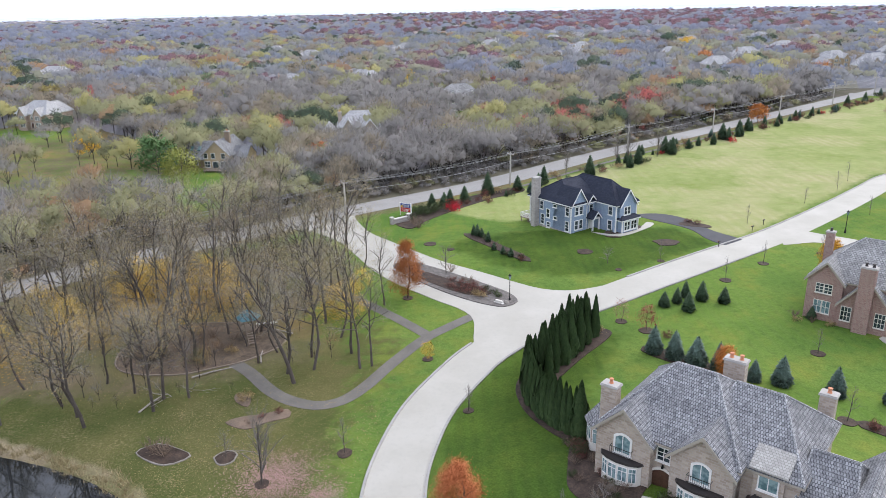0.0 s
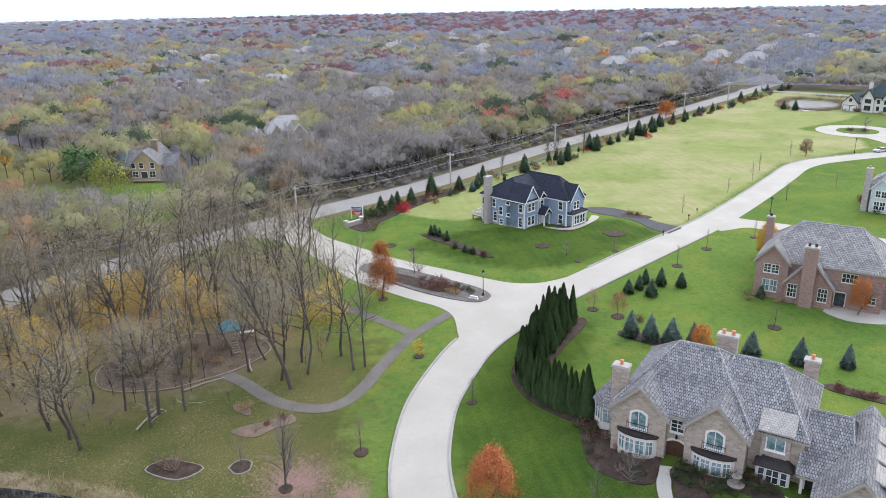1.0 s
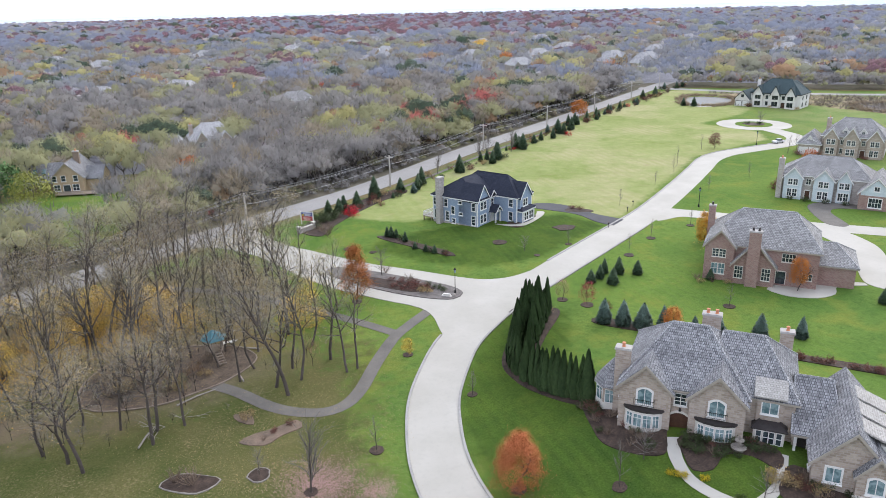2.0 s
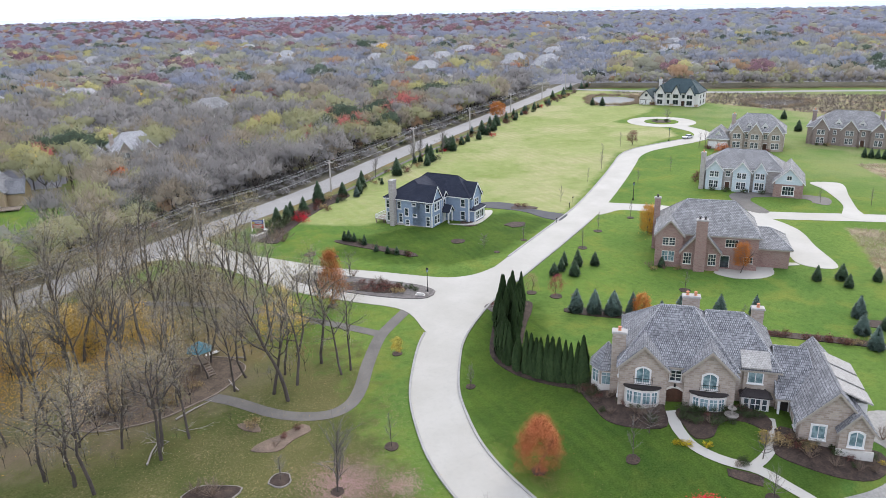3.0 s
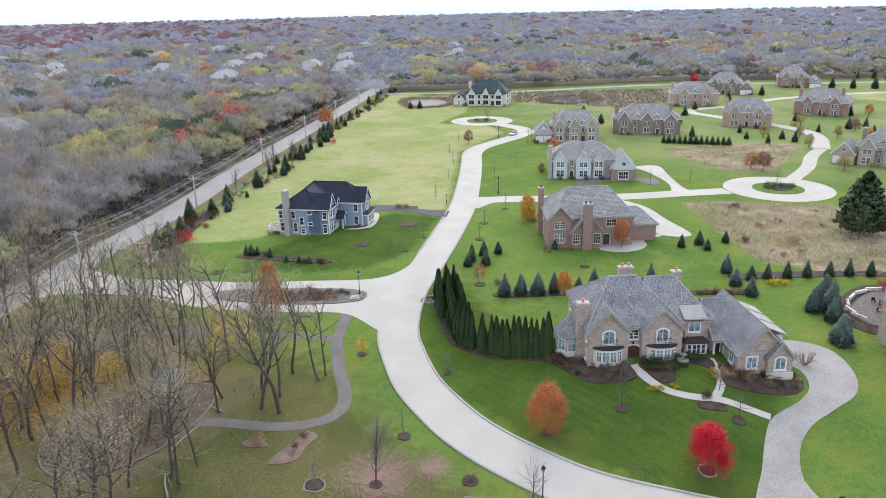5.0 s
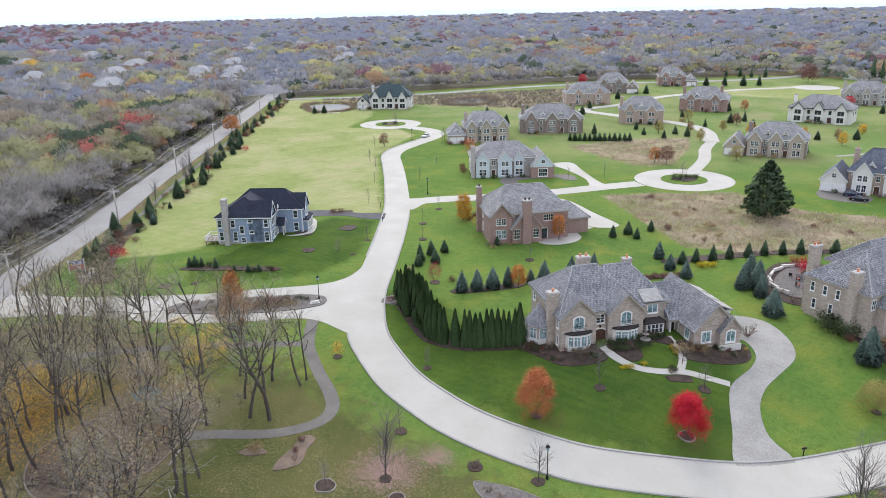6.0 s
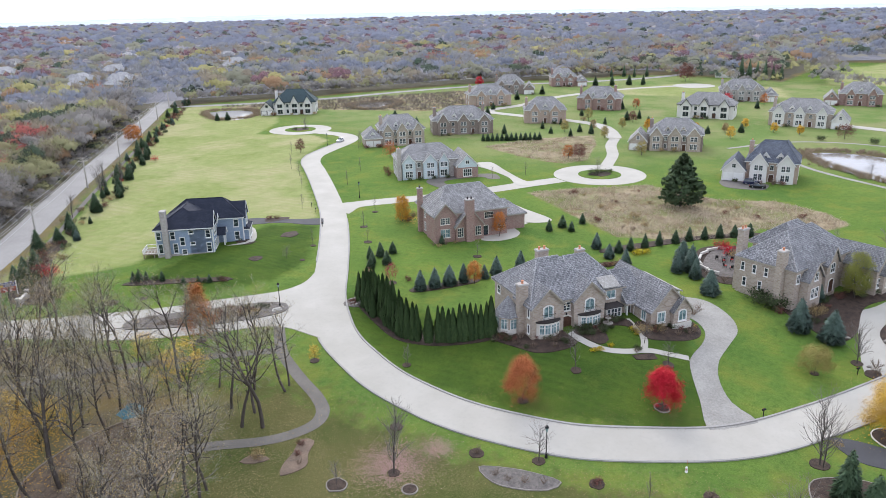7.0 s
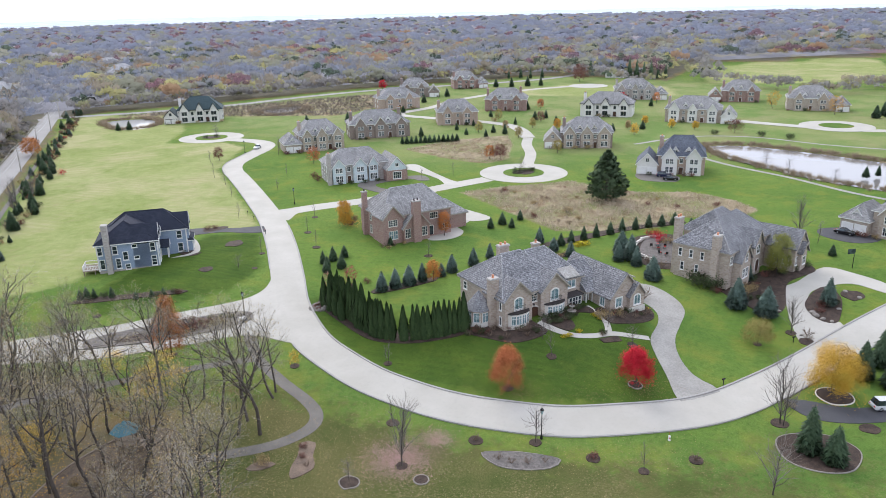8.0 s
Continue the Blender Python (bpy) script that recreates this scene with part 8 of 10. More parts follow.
for x, y, s_ in ((-318, 613, 2.6), (-293, 602, 2.2), (-25, 309, 2.3), (-4, 360, 2.5), (-10, 388, 2.6), (-43, 553, 2.8), (0, 383.5, 2.6), (5, 380, 2.4), (-20, 311, 2.2), (-46, 427, 2.6), (-40, 424, 2.3), (80, 330, 1.8), (330, 400, 2.4), (300, 470, 2.8), (440, 400, 2.6), (-150, 420, 2.8), (-200, 360, 2.6), (150, 420, 2.5), (210, 470, 2.8), (60, 470, 2.6), (260, 420, 2.2), (470, 280, 2.4), (-95, 330, 2.4), (-70, 470, 2.8), (410, 360, 2.0), (520, 240, 2.6)):
    put(green, x, y, s_ * rnd.uniform(0.9, 1.1), rnd.uniform(0, 360))
# belts inside the clearing
belt = []
for (ax, ay), (bx, by), n, wd in (((226, 366), (292, 316), 50, 3), ((292, 316), (382, 260), 70, 3), ((382, 260), (436, 198), 55, 3), ((436, 198), (486, 158), 40, 3), ((486, 150), (470, 80), 40, 6), ((440, 34), (380, -40), 26, 5), ((440, 34), (600, 36), 40, 6), ((380, -40), (470, -110), 40, 6), ((420, 62), (455, 110), 14, 8)):
    for i in range(int(n * 1.7)):
        f = r.rand()
        belt.append((ax + (bx - ax) * f + r.normal() * wd + 3, ay + (by - ay) * f + r.normal() * wd + 4))
belt = np.array(belt)
tint, leafy = pick_tints(r, belt, NEAR_MIX)
hg = 5 + 5 * r.rand(len(belt))
scatter("tree_belt", "belt of bare and yellowing trees along the far road", belt, hg, hg * 1.0, tint, far_t[:4] + far_leafy_t[:3], 5)

# canopy of the distance: a rough sheet of crowns to the horizon, haze in its tint
cm = Mat("haze_tinted_canopy", 0.9, 0, 0.1)
vor = cm.n.new("ShaderNodeTexVoronoi")
vor.inputs["Scale"].default_value = 0.075
cm.l.new(cm.scaled(cm.pos, (1, 1, 0.2)), vor.inputs["Vector"])
sep = cm.n.new("ShaderNodeSeparateColor")
cm.l.new(vor.outputs["Color"], sep.inputs[0])
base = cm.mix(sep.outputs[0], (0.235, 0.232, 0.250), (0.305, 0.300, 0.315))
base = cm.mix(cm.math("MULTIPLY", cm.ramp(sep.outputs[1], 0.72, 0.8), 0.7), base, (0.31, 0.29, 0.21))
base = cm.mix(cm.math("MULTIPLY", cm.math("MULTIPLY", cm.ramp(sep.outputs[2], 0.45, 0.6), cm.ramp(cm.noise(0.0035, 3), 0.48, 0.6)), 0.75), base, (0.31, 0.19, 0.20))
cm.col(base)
cm.bump(cm.math("ADD", cm.noise(0.35, 4), cm.math("MULTIPLY", vor.outputs["Distance"], -0.06)), 1.6, 0.9)
CANOPY = cm.m
# begins under nearer woods, added to fill the dark gaps between crowns
rr = [150.0]
while rr[-1] < 4600:
    rr.append(rr[-1] * (1.0105 if rr[-1] < 940 else 1.0135) + 0.8)
rr = np.array(rr)
aa = np.radians(np.arange(-19, 135, 0.42))
R, A = np.meshgrid(rr, aa, indexing="ij")
rng = np.random.RandomState(8)
X = -40 + R * np.cos(A) + rng.uniform(-1, 1, R.shape) * R * 0.0022
Y = 10 + R * np.sin(A) + rng.uniform(-1, 1, R.shape) * R * 0.0022
ins = inside(X, Y, CLEAR)
Z = np.clip((-ins - 24 - np.clip((R - 424) / 10, 0, 6)) / np.clip((R - 300) / 4, 22, 60), 0, 1) * (3.6 + np.clip((R - 400) / 60, 0, 1) * 2.6 + rng.uniform(0, 1, R.shape) ** 1.5 * 3.2) - 1.2 + np.clip((R - 900) / 3000, 0, 1) * (9 * np.sin(X / 700) * np.cos(Y / 900) + 4)
Z = np.where(ins > -22, np.nan, Z)
Z = np.where(off_houses(np.c_[X.ravel(), Y.ravel()], 18, 60).reshape(R.shape) & (inside(X, Y, WLAWN) < -6), Z, -1.6)
nr, na = R.shape
i = (np.arange(nr - 1)[:, None] * na + np.arange(na - 1)[None]).ravel()
tris = np.concatenate([np.c_[i, i + na, i + na + 1], np.c_[i, i + na + 1, i + 1]])
zf = Z.ravel()
tris = tris[~np.isnan(zf[tris]).any(1)]
Z = np.nan_to_num(Z, nan=-3.0)
sheet = np.c_[X.ravel(), Y.ravel(), Z.ravel()]
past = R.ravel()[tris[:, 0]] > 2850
thing("far_canopy", "bare woodland reaching to the horizon, tinted lilac for haze", "woods", kind="stuff", data=big_mesh("far_canopy", sheet, tris[~past], CANOPY))
# the last rise of land before the sky, its haze painted pale blue
bm_ = Mat("painted_haze_distance", 0.95, 0, 0.0)
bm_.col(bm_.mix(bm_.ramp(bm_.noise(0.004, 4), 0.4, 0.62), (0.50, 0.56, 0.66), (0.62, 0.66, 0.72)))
thing("backdrop", "horizon hills with haze painted pale blue", "hills", kind="structure", data=big_mesh("backdrop", sheet, tris[past], bm_.m))

# ---------------------------------------------------------------- planting beds
def bed(outline, mat=MULCH, label="dark mulch planting bed", lift=0.1, smooth=True, name="planting_bed", edge=None):
    o = smooth_line(outline, 0.8, True) if smooth else outline
    ob = thing(name, label, "planting bed", data=patch(name, o, lift, mat, 0.25, 1.5))
    if edge:
        g = Geo()
        n = len(o)
        cx, cy = sum(p[0] for p in o) / n, sum(p[1] for p in o) / n
        for i in range(n):
            (ax, ay), (bx, by) = o[i], o[(i + 1) % n]
            za, zb = float(height(ax, ay)), float(height(bx, by))
            l = math.hypot(ax - cx, ay - cy) or 1
            k = 1 + 0.16 / l
            a2, b2 = (cx + (ax - cx) * k, cy + (ay - cy) * k), (cx + (bx - cx) * k, cy + (by - cy) * k)
            g.add([(ax, ay, za - 0.1), (bx, by, zb - 0.1), (*b2, zb - 0.1), (*a2, za - 0.1), (ax, ay, za + 0.14), (bx, by, zb + 0.14), (*b2, zb + 0.12), (*a2, za + 0.12)], [(4, 5, 6, 7), (0, 1, 5, 4), (2, 3, 7, 6)])
        part("edging", g.mesh("edging", edge), ob)
    return ob


for x, y, rr_, e in (((8.3, 41.9, 0.95, ROCK), (0.9, 60.2, 0.85, None), (10.4, 55.4, 0.8, None), (-20.6, 69, 0.8, None), (-10.1, 53.5, 0.85, None), (-26, 74, 1.2, ROCK), (-12, 73.9, 0.9, None), (2.8, 81, 0.7, None), (-2.5, 95.3, 0.8, None), (37.7, 17.3, 0.9, None), (-11.7, 38.9, 0.75, None), (19.2, 43.4, 0.9, None), (6.4, 21.4, 1.3, None), (31.5, 23.2, 0.7, None), (-6.2, 116.5, 0.9, None), (31.8, 124.8, 0.6, None)) + ((59, 127, 1.0, None), (49.2, 119.2, 1.0, None), (72.4, 132.3, 0.9, None), (46.5, 74, 1.1, None), (52, 92, 1.0, None), (40.5, 128.5, 0.7, None), (27.4, 134.2, 1.5, None), (-12.2, 61.4, 1.0, None), (-11, 45.5, 1.0, None), (-7.1, 32.6, 1.0, None), (8.4, 9.6, 1.4, None), (35.2, 15.0, 1.3, None), (-2.6, 143.6, 1.3, None), (1.5, 139.5, 0.8, None), (27.5, 104.5, 0.9, None), (30.5, 101, 1.1, None))):
    bed(ring(x, y, rr_, 14, 0.06), MULCH if rr_ != 1.11 else GRAVEL, "round mulch ring on the grass", 0.09, False, "mulch_ring", e)
bed([(15.6, 73.5), (13.8, 70.5), (12.7, 66), (12.3, 62.3), (14.4, 58.9), (17, 57.4), (19, 60), (21, 64), (18.5, 71)], label="dark mulch bed before the stone house")
bed([(20.2, 59.2), (18.7, 56.2), (18.3, 54), (20.2, 53.2), (22.8, 54.6), (25.3, 53.4), (26.6, 50.8), (28.6, 53), (26, 57)], label="dark mulch bed beside the garden walk")
bed([(24.4, 48), (26, 45), (28.4, 42.4), (31.2, 40.9), (34.2, 41.2), (36.2, 43.4), (32.5, 46.5), (28.5, 51), (26.6, 50)], label="dark mulch bed before the garage wing")
bed([(20.6, 46), (18, 48.8), (17.4, 48), (19.6, 45.2)], label="small mulch bed beside the walk")
bed([(24.4, 102.2), (20.4, 103.4), (13.4, 94), (9.6, 87.4), (9.3, 82), (10.6, 77), (13.8, 71.2), (17.0, 71.6), (14.6, 76.4), (13.4, 81.6), (14.4, 86), (17, 90.0), (20.2, 94.2), (23.2, 97.6), (25.2, 100.6)], label="mulch bed under the arborvitae hedge")
bed([(28, 94.8), (31.4, 90.2), (37.4, 85), (39.4, 86), (35.6, 90.4), (30.2, 95.6)], label="mulch bed under the young spruces")
bed([(4.6, 149.6), (7.6, 147.8), (11.6, 140.8), (16.6, 132), (15.2, 131), (10, 138.8), (5.4, 146.4)], label="mulch bed with young evergreens")
bed([(8.2, 116.6), (5.0, 120.4), (1.0, 123.6), (-3.4, 127.6), (-6.2, 128.4), (-3.2, 123.4), (1.4, 118.6), (4.6, 116.4)], label="dark mulch bed in the median", lift=0.24)
bed([(-1, 176), (-9, 166), (-11, 160), (-7, 155), (-3, 162), (4, 172), (13, 183), (22, 191), (20, 195), (10, 188)], label="mulch bed with evergreens along the road")
bed([(47.4, 72.6), (53, 67.6), (58, 63.4), (61.6, 60), (62.6, 61.6), (58.6, 66), (53, 70.6), (48.6, 74.2)], label="mulch bed with low shrubs behind the house")
bed(ring(44.5, 138.6, 2.5, 16, 0.1, 0.8), label="oval mulch bed on the front lawn", smooth=False)
bed([(51, 151), (56.4, 148.8), (57.4, 150.6), (53.4, 153.8)], label="mulch bed beside the dark driveway")
bed([(33.6, 144.8), (37.4, 144.6), (42.4, 149.2), (40, 151), (35.4, 147.6)], label="mulch bed inside the front walk")
bed([(36.4, 141.9), (34.4, 141.9), (33.2, 143), (35.6, 142.6)], label="mulch strip outside the front walk")
bed([(66, 66.8), (74, 59), (84, 49.4), (92, 38), (94, 39.4), (86, 51), (76, 61.6), (68, 68.4)], label="mulch bed under a row of evergreens")
bed([(54.4, 32.2), (48.2, 26.8), (43.8, 20.8), (47.4, 17.6), (58.6, 16.2), (66, 10.4), (70, 14), (60, 24), (55, 34)], label="dark mulch bed before the manor")
bed([(49.4, 14.0), (56.6, 11.2), (58, 8.6), (53.1, 7.2), (46.2, 8.2), (43, 9.6), (44.2, 12.4)], label="mulch bed with boulders and a spruce")
bed(ring(55.2, 5.0, 2.2, 14, 0.1, 0.9), label="mulch bed inside the drive loop", smooth=False)
bed([(1.4, 22.2), (-3.4, 21.2), (-5, 17.4), (-3.6, 13.6), (1.6, 12), (4.8, 15.2), (4, 19.6)], label="edged mulch bed under two spruces", edge=ROCK)
bed(ring(17.4, 12.8, 2.6, 18, 0.04), label="mulch ring held by a low stone wall", smooth=False, edge=LIMESTONE)
bed([(-14.6, 59.8), (-16.4, 57.2), (-16.2, 54), (-14.8, 50.6), (-12.8, 49.6), (-12.5, 52), (-13.2, 56.4)], GRAVEL, "grey gravel bed beside the street", edge=ROCK)
bed([(-37, 75.4), (-33, 73), (-30.4, 74.6), (-32.8, 76.2), (-35, 77)], label="edged mulch bed in the park", edge=ROCK)
bed([(-28, 81.2), (-25, 79.6), (-22.6, 81), (-20, 82), (-20.6, 83.8), (-23.6, 82.8), (-26, 82.4)], LEAFBED, "leaf-strewn mulch bed in the park")
bed([(-27.8, 85.8), (-26, 84.6), (-26.2, 87), (-28.4, 87.6)], LEAFBED, "leaf-strewn mulch bed in the park")
bed(ring(-22.4, 65.6, 0.9, 14), label="mulch ring with a stone rim", smooth=False, edge=ROCK)
bed([(63.5, 38.6), (62, 42.8), (66.5, 46.2), (76, 46), (79.6, 41.4), (73, 37.8)], GRAVEL, "pale stone terrace behind the manor", 0.25, name="terrace")
bed([(60.8, 38), (59.4, 44), (66, 48.6), (78, 48.4), (82.4, 41), (78, 38)], MULCH, "mulch bed round the terrace")
bed(ring(19.2, 102.2, 2.2, 14, 0.08), GRAVEL, "rocky flower bed at the street corner", smooth=False)
bed(ring(140, 90.5, 3.6, 16, 0.12), MULCH, "mulch bed in the turning circle", 0.26, False)
bed(ring(177.5, 241.5, 4.0, 16, 0.08), MULCH, "mulch bed in the turning circle", 0.26, False)
surface("driveway_south", "dark asphalt driveway", "driveway", [(13.6, 20.4), (9.5, 17), (9.4, 12), (11.2, 6.4), (13, 0), (17, 0), (15.4, 7), (14.2, 12), (14.8, 17)], 0.07, ASPHALT)
surface("driveway_garage_court", "grey asphalt garage court", "driveway", [(147, 54), (138, 52), (137.4, 44), (139.5, 41), (146.4, 42)], 0.06, TRAIL)
surface("driveway_edge_house", "dark asphalt forecourt", "driveway", [(96, 6), (90, 6.4), (86, 0), (90, -6), (98, -2)], 0.06, ASPHALT)

# fallen leaves: loose flakes on the grass, past counting
def fallen(name, label, areas, mat, seed, size=0.1):
    r = np.random.RandomState(seed)
    cs = []
    for cx, cy, rad, n in areas:
        q = r.normal(size=(n, 2)) * rad * 0.55
        cs.append(np.c_[q[:, 0] + cx, q[:, 1] + cy])
    c = np.concatenate(cs)
    z = height(c[:, 0], c[:, 1]) + 0.05
    n = len(c)
    a = r.rand(n) * 6.283
    s = size * (0.6 + 0.8 * r.rand(n))
    dx, dy = np.cos(a) * s, np.sin(a) * s
    v = np.stack([np.c_[c[:, 0] - dx, c[:, 1] - dy, z], np.c_[c[:, 0] + dx, c[:, 1] + dy, z + 0.02], np.c_[c[:, 0] - dy, c[:, 1] + dx, z + 0.05 * r.rand(n)]], 1).reshape(-1, 3)
    thing(name, label, "fallen leaves", kind="stuff", data=big_mesh(name, v, np.arange(3 * n).reshape(-1, 3), mat))


fallen("fallen_leaves_pink", "pinkish fallen leaves under a bare tree", [(-19.3, 70, 4.4, 6500), (-13.5, 66.5, 2.2, 1500)], foliage("pinkish_leaf_litter", (0.40, 0.235, 0.205), (0.56, 0.37, 0.33)), 1, 0.07)
LEAF_LITTER = foliage("tan_and_orange_litter", (0.22, 0.12, 0.06), (0.46, 0.32, 0.16))
fallen("fallen_leaves_orange", "orange fallen leaves under the maples", [(0.5, 58.5, 3.0, 1100), (8, 41, 2.4, 700), (-0.6, 54, 4.5, 900), (2.6, 47, 4, 700), (6, 40, 4, 500), (9.6, 36, 4, 500), (-1, 66, 3, 300)], LEAF_LITTER, 2, 0.045)
LEAF_GOLDLIT = foliage("amber_leaf_litter", (0.56, 0.30, 0.04), (0.74, 0.45, 0.08))
fallen("fallen_leaves_gold", "golden fallen leaves in the grove", [(-45, 117, 9, 6500), (-37, 119, 6, 2500), (-54, 117, 8, 4500), (-60, 108, 8, 2500), (-66, 100, 8, 2000), (-18, 112, 4, 700), (17.5, 13, 4, 600), (70.6, 119.5, 3.5, 500)], LEAF_GOLDLIT, 3, 0.11)
fallen("fallen_leaves_tan", "tan fallen leaves scattered over the park grass", [(-30, 80, 8, 2600), (-22, 78, 7, 1800), (-14, 68, 6, 900), (-40, 96, 12, 3500), (-16, 90, 7, 900), (-10, 80, 5, 700), (-12, 50, 8, 900), (-8, 36, 8, 700), (33, 16.5, 3.5, 260), (-33, 70, 7, 1200)], LEAF_TAN, 4, 0.05)

# ---------------------------------------------------------------- shrubs
sh_brown = tree_thing("bare_bush", "bare brown twiggy garden bush", "bush", shrub_layers(1, 1.3, 1.5, TWIG_BROWN, twiggy=True), at(-12.2, 61.4), "bare shrubs")
sh_rust = tree_thing("shrub", "rounded russet shrub in a planting bed", "shrub", shrub_layers(2, 1.2, 1.7, LEAF_RUST, 520, 0.09), at(-11, 45.5, 0.8), "russet shrubs")
sh_green = tree_thing("shrub", "clipped dark green garden shrub", "shrub", shrub_layers(3, 1.2, 1.6, SHRUBLEAF, 650, 0.09), at(16.2, 59.2, 0.8), "green shrubs")
sh_tan = tree_thing("shrub", "tan ornamental shrub in a planting bed", "shrub", shrub_layers(4, 1.5, 1.9, LEAF_TAN, 600, 0.1), at(26.2, 48.6, 0.9), "tan shrubs")
sh_red = tree_thing("shrub", "bright red rounded autumn shrub", "shrub", shrub_layers(5, 2.2, 2.6, LEAF_RED, 800, 0.11), at(99, 247, 0.9), "red shrubs")
mum = tree_thing("flower_clump", "low clump of yellow chrysanthemums", "flowers", shrub_layers(6, 0.55, 0.9, MUM, 420, 0.06), at(16.4, 54.1), "yellow chrysanthemums")
for x, y, s in ((15.9, 54.6, 0.9), (16.9, 53.6, 1.0), (18.6, 52.4, 1.0), (25.2, 50.2, 1.0), (24.6, 49.7, 0.9), (25.6, 50.8, 0.9), (67.7, 60.6, 2.2), (69.2, 59.2, 2.0), (34.6, 42.2, 0.8)):
    put(mum, x, y, s, rnd.uniform(0, 360))
for x, y, s in (((-33.6, 74.8, 1.7), (-35.4, 76, 1.4), (-7.1, 32.6, 0.9), (-25, 80.6, 0.8), (13.4, 63.5, 0.8), (13.6, 66.6, 0.8), (14.6, 60.4, 0.9), (14.2, 69.4, 0.7), (21.6, 55.2, 0.8), (31.2, 42.4, 1.0), (29.2, 44, 1.0), (27.6, 46, 1.1), (33.4, 42, 1.0), (39.6, 43.4, 1.9), (38.6, 45, 1.4), (1.4, 127.4, 1.4), (-4.6, 130.4, 1.1), (-15.2, 57.4, 0.85), (-14.8, 53.5, 0.8)) + ((-13.8, 51.4, 0.8), (-15.4, 55.6, 0.75), (37.4, 14.6, 1.2), (35.6, 14.6, 1.0), (55, 25, 1.2), (52, 21, 1.0), (61, 44, 1.4), (79, 45, 1.6), (66, 47.6, 1.3), (59.6, 41, 1.3), (10.4, 139, 1.2), (15, 133, 0.9), (56, 102, 1.0), (54.4, 104.4, 1.0), (-23, 112, 2.0), (-38, 102, 1.8), (-42, 99, 1.6), (-45, 98, 1.5), (-36, 104, 1.6))):
    put(sh_brown, x, y, s, rnd.uniform(0, 360))
for x, y, s in ((6.6, 117.4, 0.9), (4.4, 119.6, 1.0), (5.4, 121.0, 0.8), (3, 121.6, 0.9), (1.6, 123.2, 0.8), (-23.6, 82, 0.6), (48.6, 72, 0.8), (51.5, 69.8, 0.9), (53.6, 67.8, 0.8), (56, 66, 0.9), (50, 71, 0.7), (33, 98.5, 0.9), (112.4, 153, 1.6), (117, 157, 1.5), (68.6, 119.6, 1.1), (72.6, 120.6, 1.1), (60.5, 20.5, 1.2), (49, 11, 1.1), (46.8, 11.6, 0.9), (53.6, 153.0, 0.9), (55, 151.6, 0.8), (-21.5, 83, 0.6), (70, 116, 0.8), (27.4, 47.6, 0.9), (50, 30, 1.2)):
    put(sh_rust, x, y, s, rnd.uniform(0, 360))
for x, y, s in (((8.6, 116.6, 0.8), (7.4, 118.4, 0.8), (9.2, 115.4, 0.7), (19.6, 57.6, 0.7), (20.4, 56.2, 0.8), (22, 57.2, 0.8), (24, 56.2, 0.9), (26, 54.4, 0.9), (27.4, 53.4, 0.8), (30, 47.4, 0.9), (12.9, 64.6, 0.6), (15.2, 70.4, 0.6), (138.4, 92, 1.6), (141.6, 90, 1.3), (143, 88, 1.2), (175.6, 243, 1.1), (179, 240, 1.1)) + ((58.6, 26.2, 2.0), (56.6, 28.2, 2.3), (55.2, 30, 2.0), (63, 17, 1.0), (65.6, 14.6, 1.1), (68, 12, 1.1), (50.6, 8.6, 1.0), (108.4, 142.6, 1.0), (110.6, 140, 1.0), (113.6, 136.6, 1.0), (116.4, 133.4, 1.0), (120.6, 129.6, 1.1), (228, 12, 2.0), (224, 2, 2.0), (230, 30, 1.6), (35.2, 145.8, 0.6), (38.2, 147.4, 0.6))):
    put(sh_green, x, y, s, rnd.uniform(0, 360))
for x, y, s in ((25.2, 49.4, 1.1), (28.2, 46.8, 0.9), (5.6, 116.6, 0.7), (6.4, 115.6, 0.7), (51.6, 24.6, 1.2), (52.8, 23.4, 1.1), (75, 40.8, 1.2), (22.6, 100.6, 0.9), (12, 19.6, 0.6), (54, 102.6, 0.6), (58, 100.4, 0.6), (-26.6, 86.2, 0.9), (246, 130, 1.5)):
    put(sh_tan, x, y, s, rnd.uniform(0, 360))
for x, y, s in ((79, 44.4, 1.0), (2.8, 169.6, 1.2)):
    put(sh_red, x, y, s, rnd.uniform(0, 360))
for i, (x, y) in enumerate(((20.9, 192.1), (17.2, 189.2), (11.3, 180.8), (9, 180.3), (50.6, 214.2), (52.3, 212.6), (46.7, 208.6), (40.4, 211.1), (32, 205.5), (6.3, 177.1), (32.9, 203.1), (83.4, 248.1), (87.4, 246.6), (64.2, 222.3), (14.6, 188.4), (3.5, 174))):
    put((sh_rust, sh_brown, sh_tan)[i % 3], x, y, rnd.uniform(0.9, 1.6), rnd.uniform(0, 360))
for x, y, s in ((-4.8, 166.2, 1.8), (-2, 169.3, 1.9), (-5.8, 168.1, 1.7), (-3.4, 167.6, 2.0), (-7.1, 162.2, 1.2), (-0.6, 171.4, 1.6), (62, 219, 1.3), (14.8, 132.2, 0.7), (12.4, 134.4, 0.8), (8.8, 144.6, 1.0), (7.6, 148.6, 1.1)):
    put(sh_green, x, y, s, rnd.uniform(0, 360))
for x, y, s in ((-5.4, 155.8, 2.4), (4.4, 121.2, 1.5), (-6.5, 158.5, 1.6)):
    put(sh_brown, x, y, s, rnd.uniform(0, 360))
for x, y, s in ((2.8, 118.5, 0.9), (1.2, 120.1, 0.9), (5.6, 118.7, 0.9), (4.2, 117.8, 0.9), (14.8, 131.4, 0.9)):
    put(sh_rust, x, y, s, rnd.uniform(0, 360))
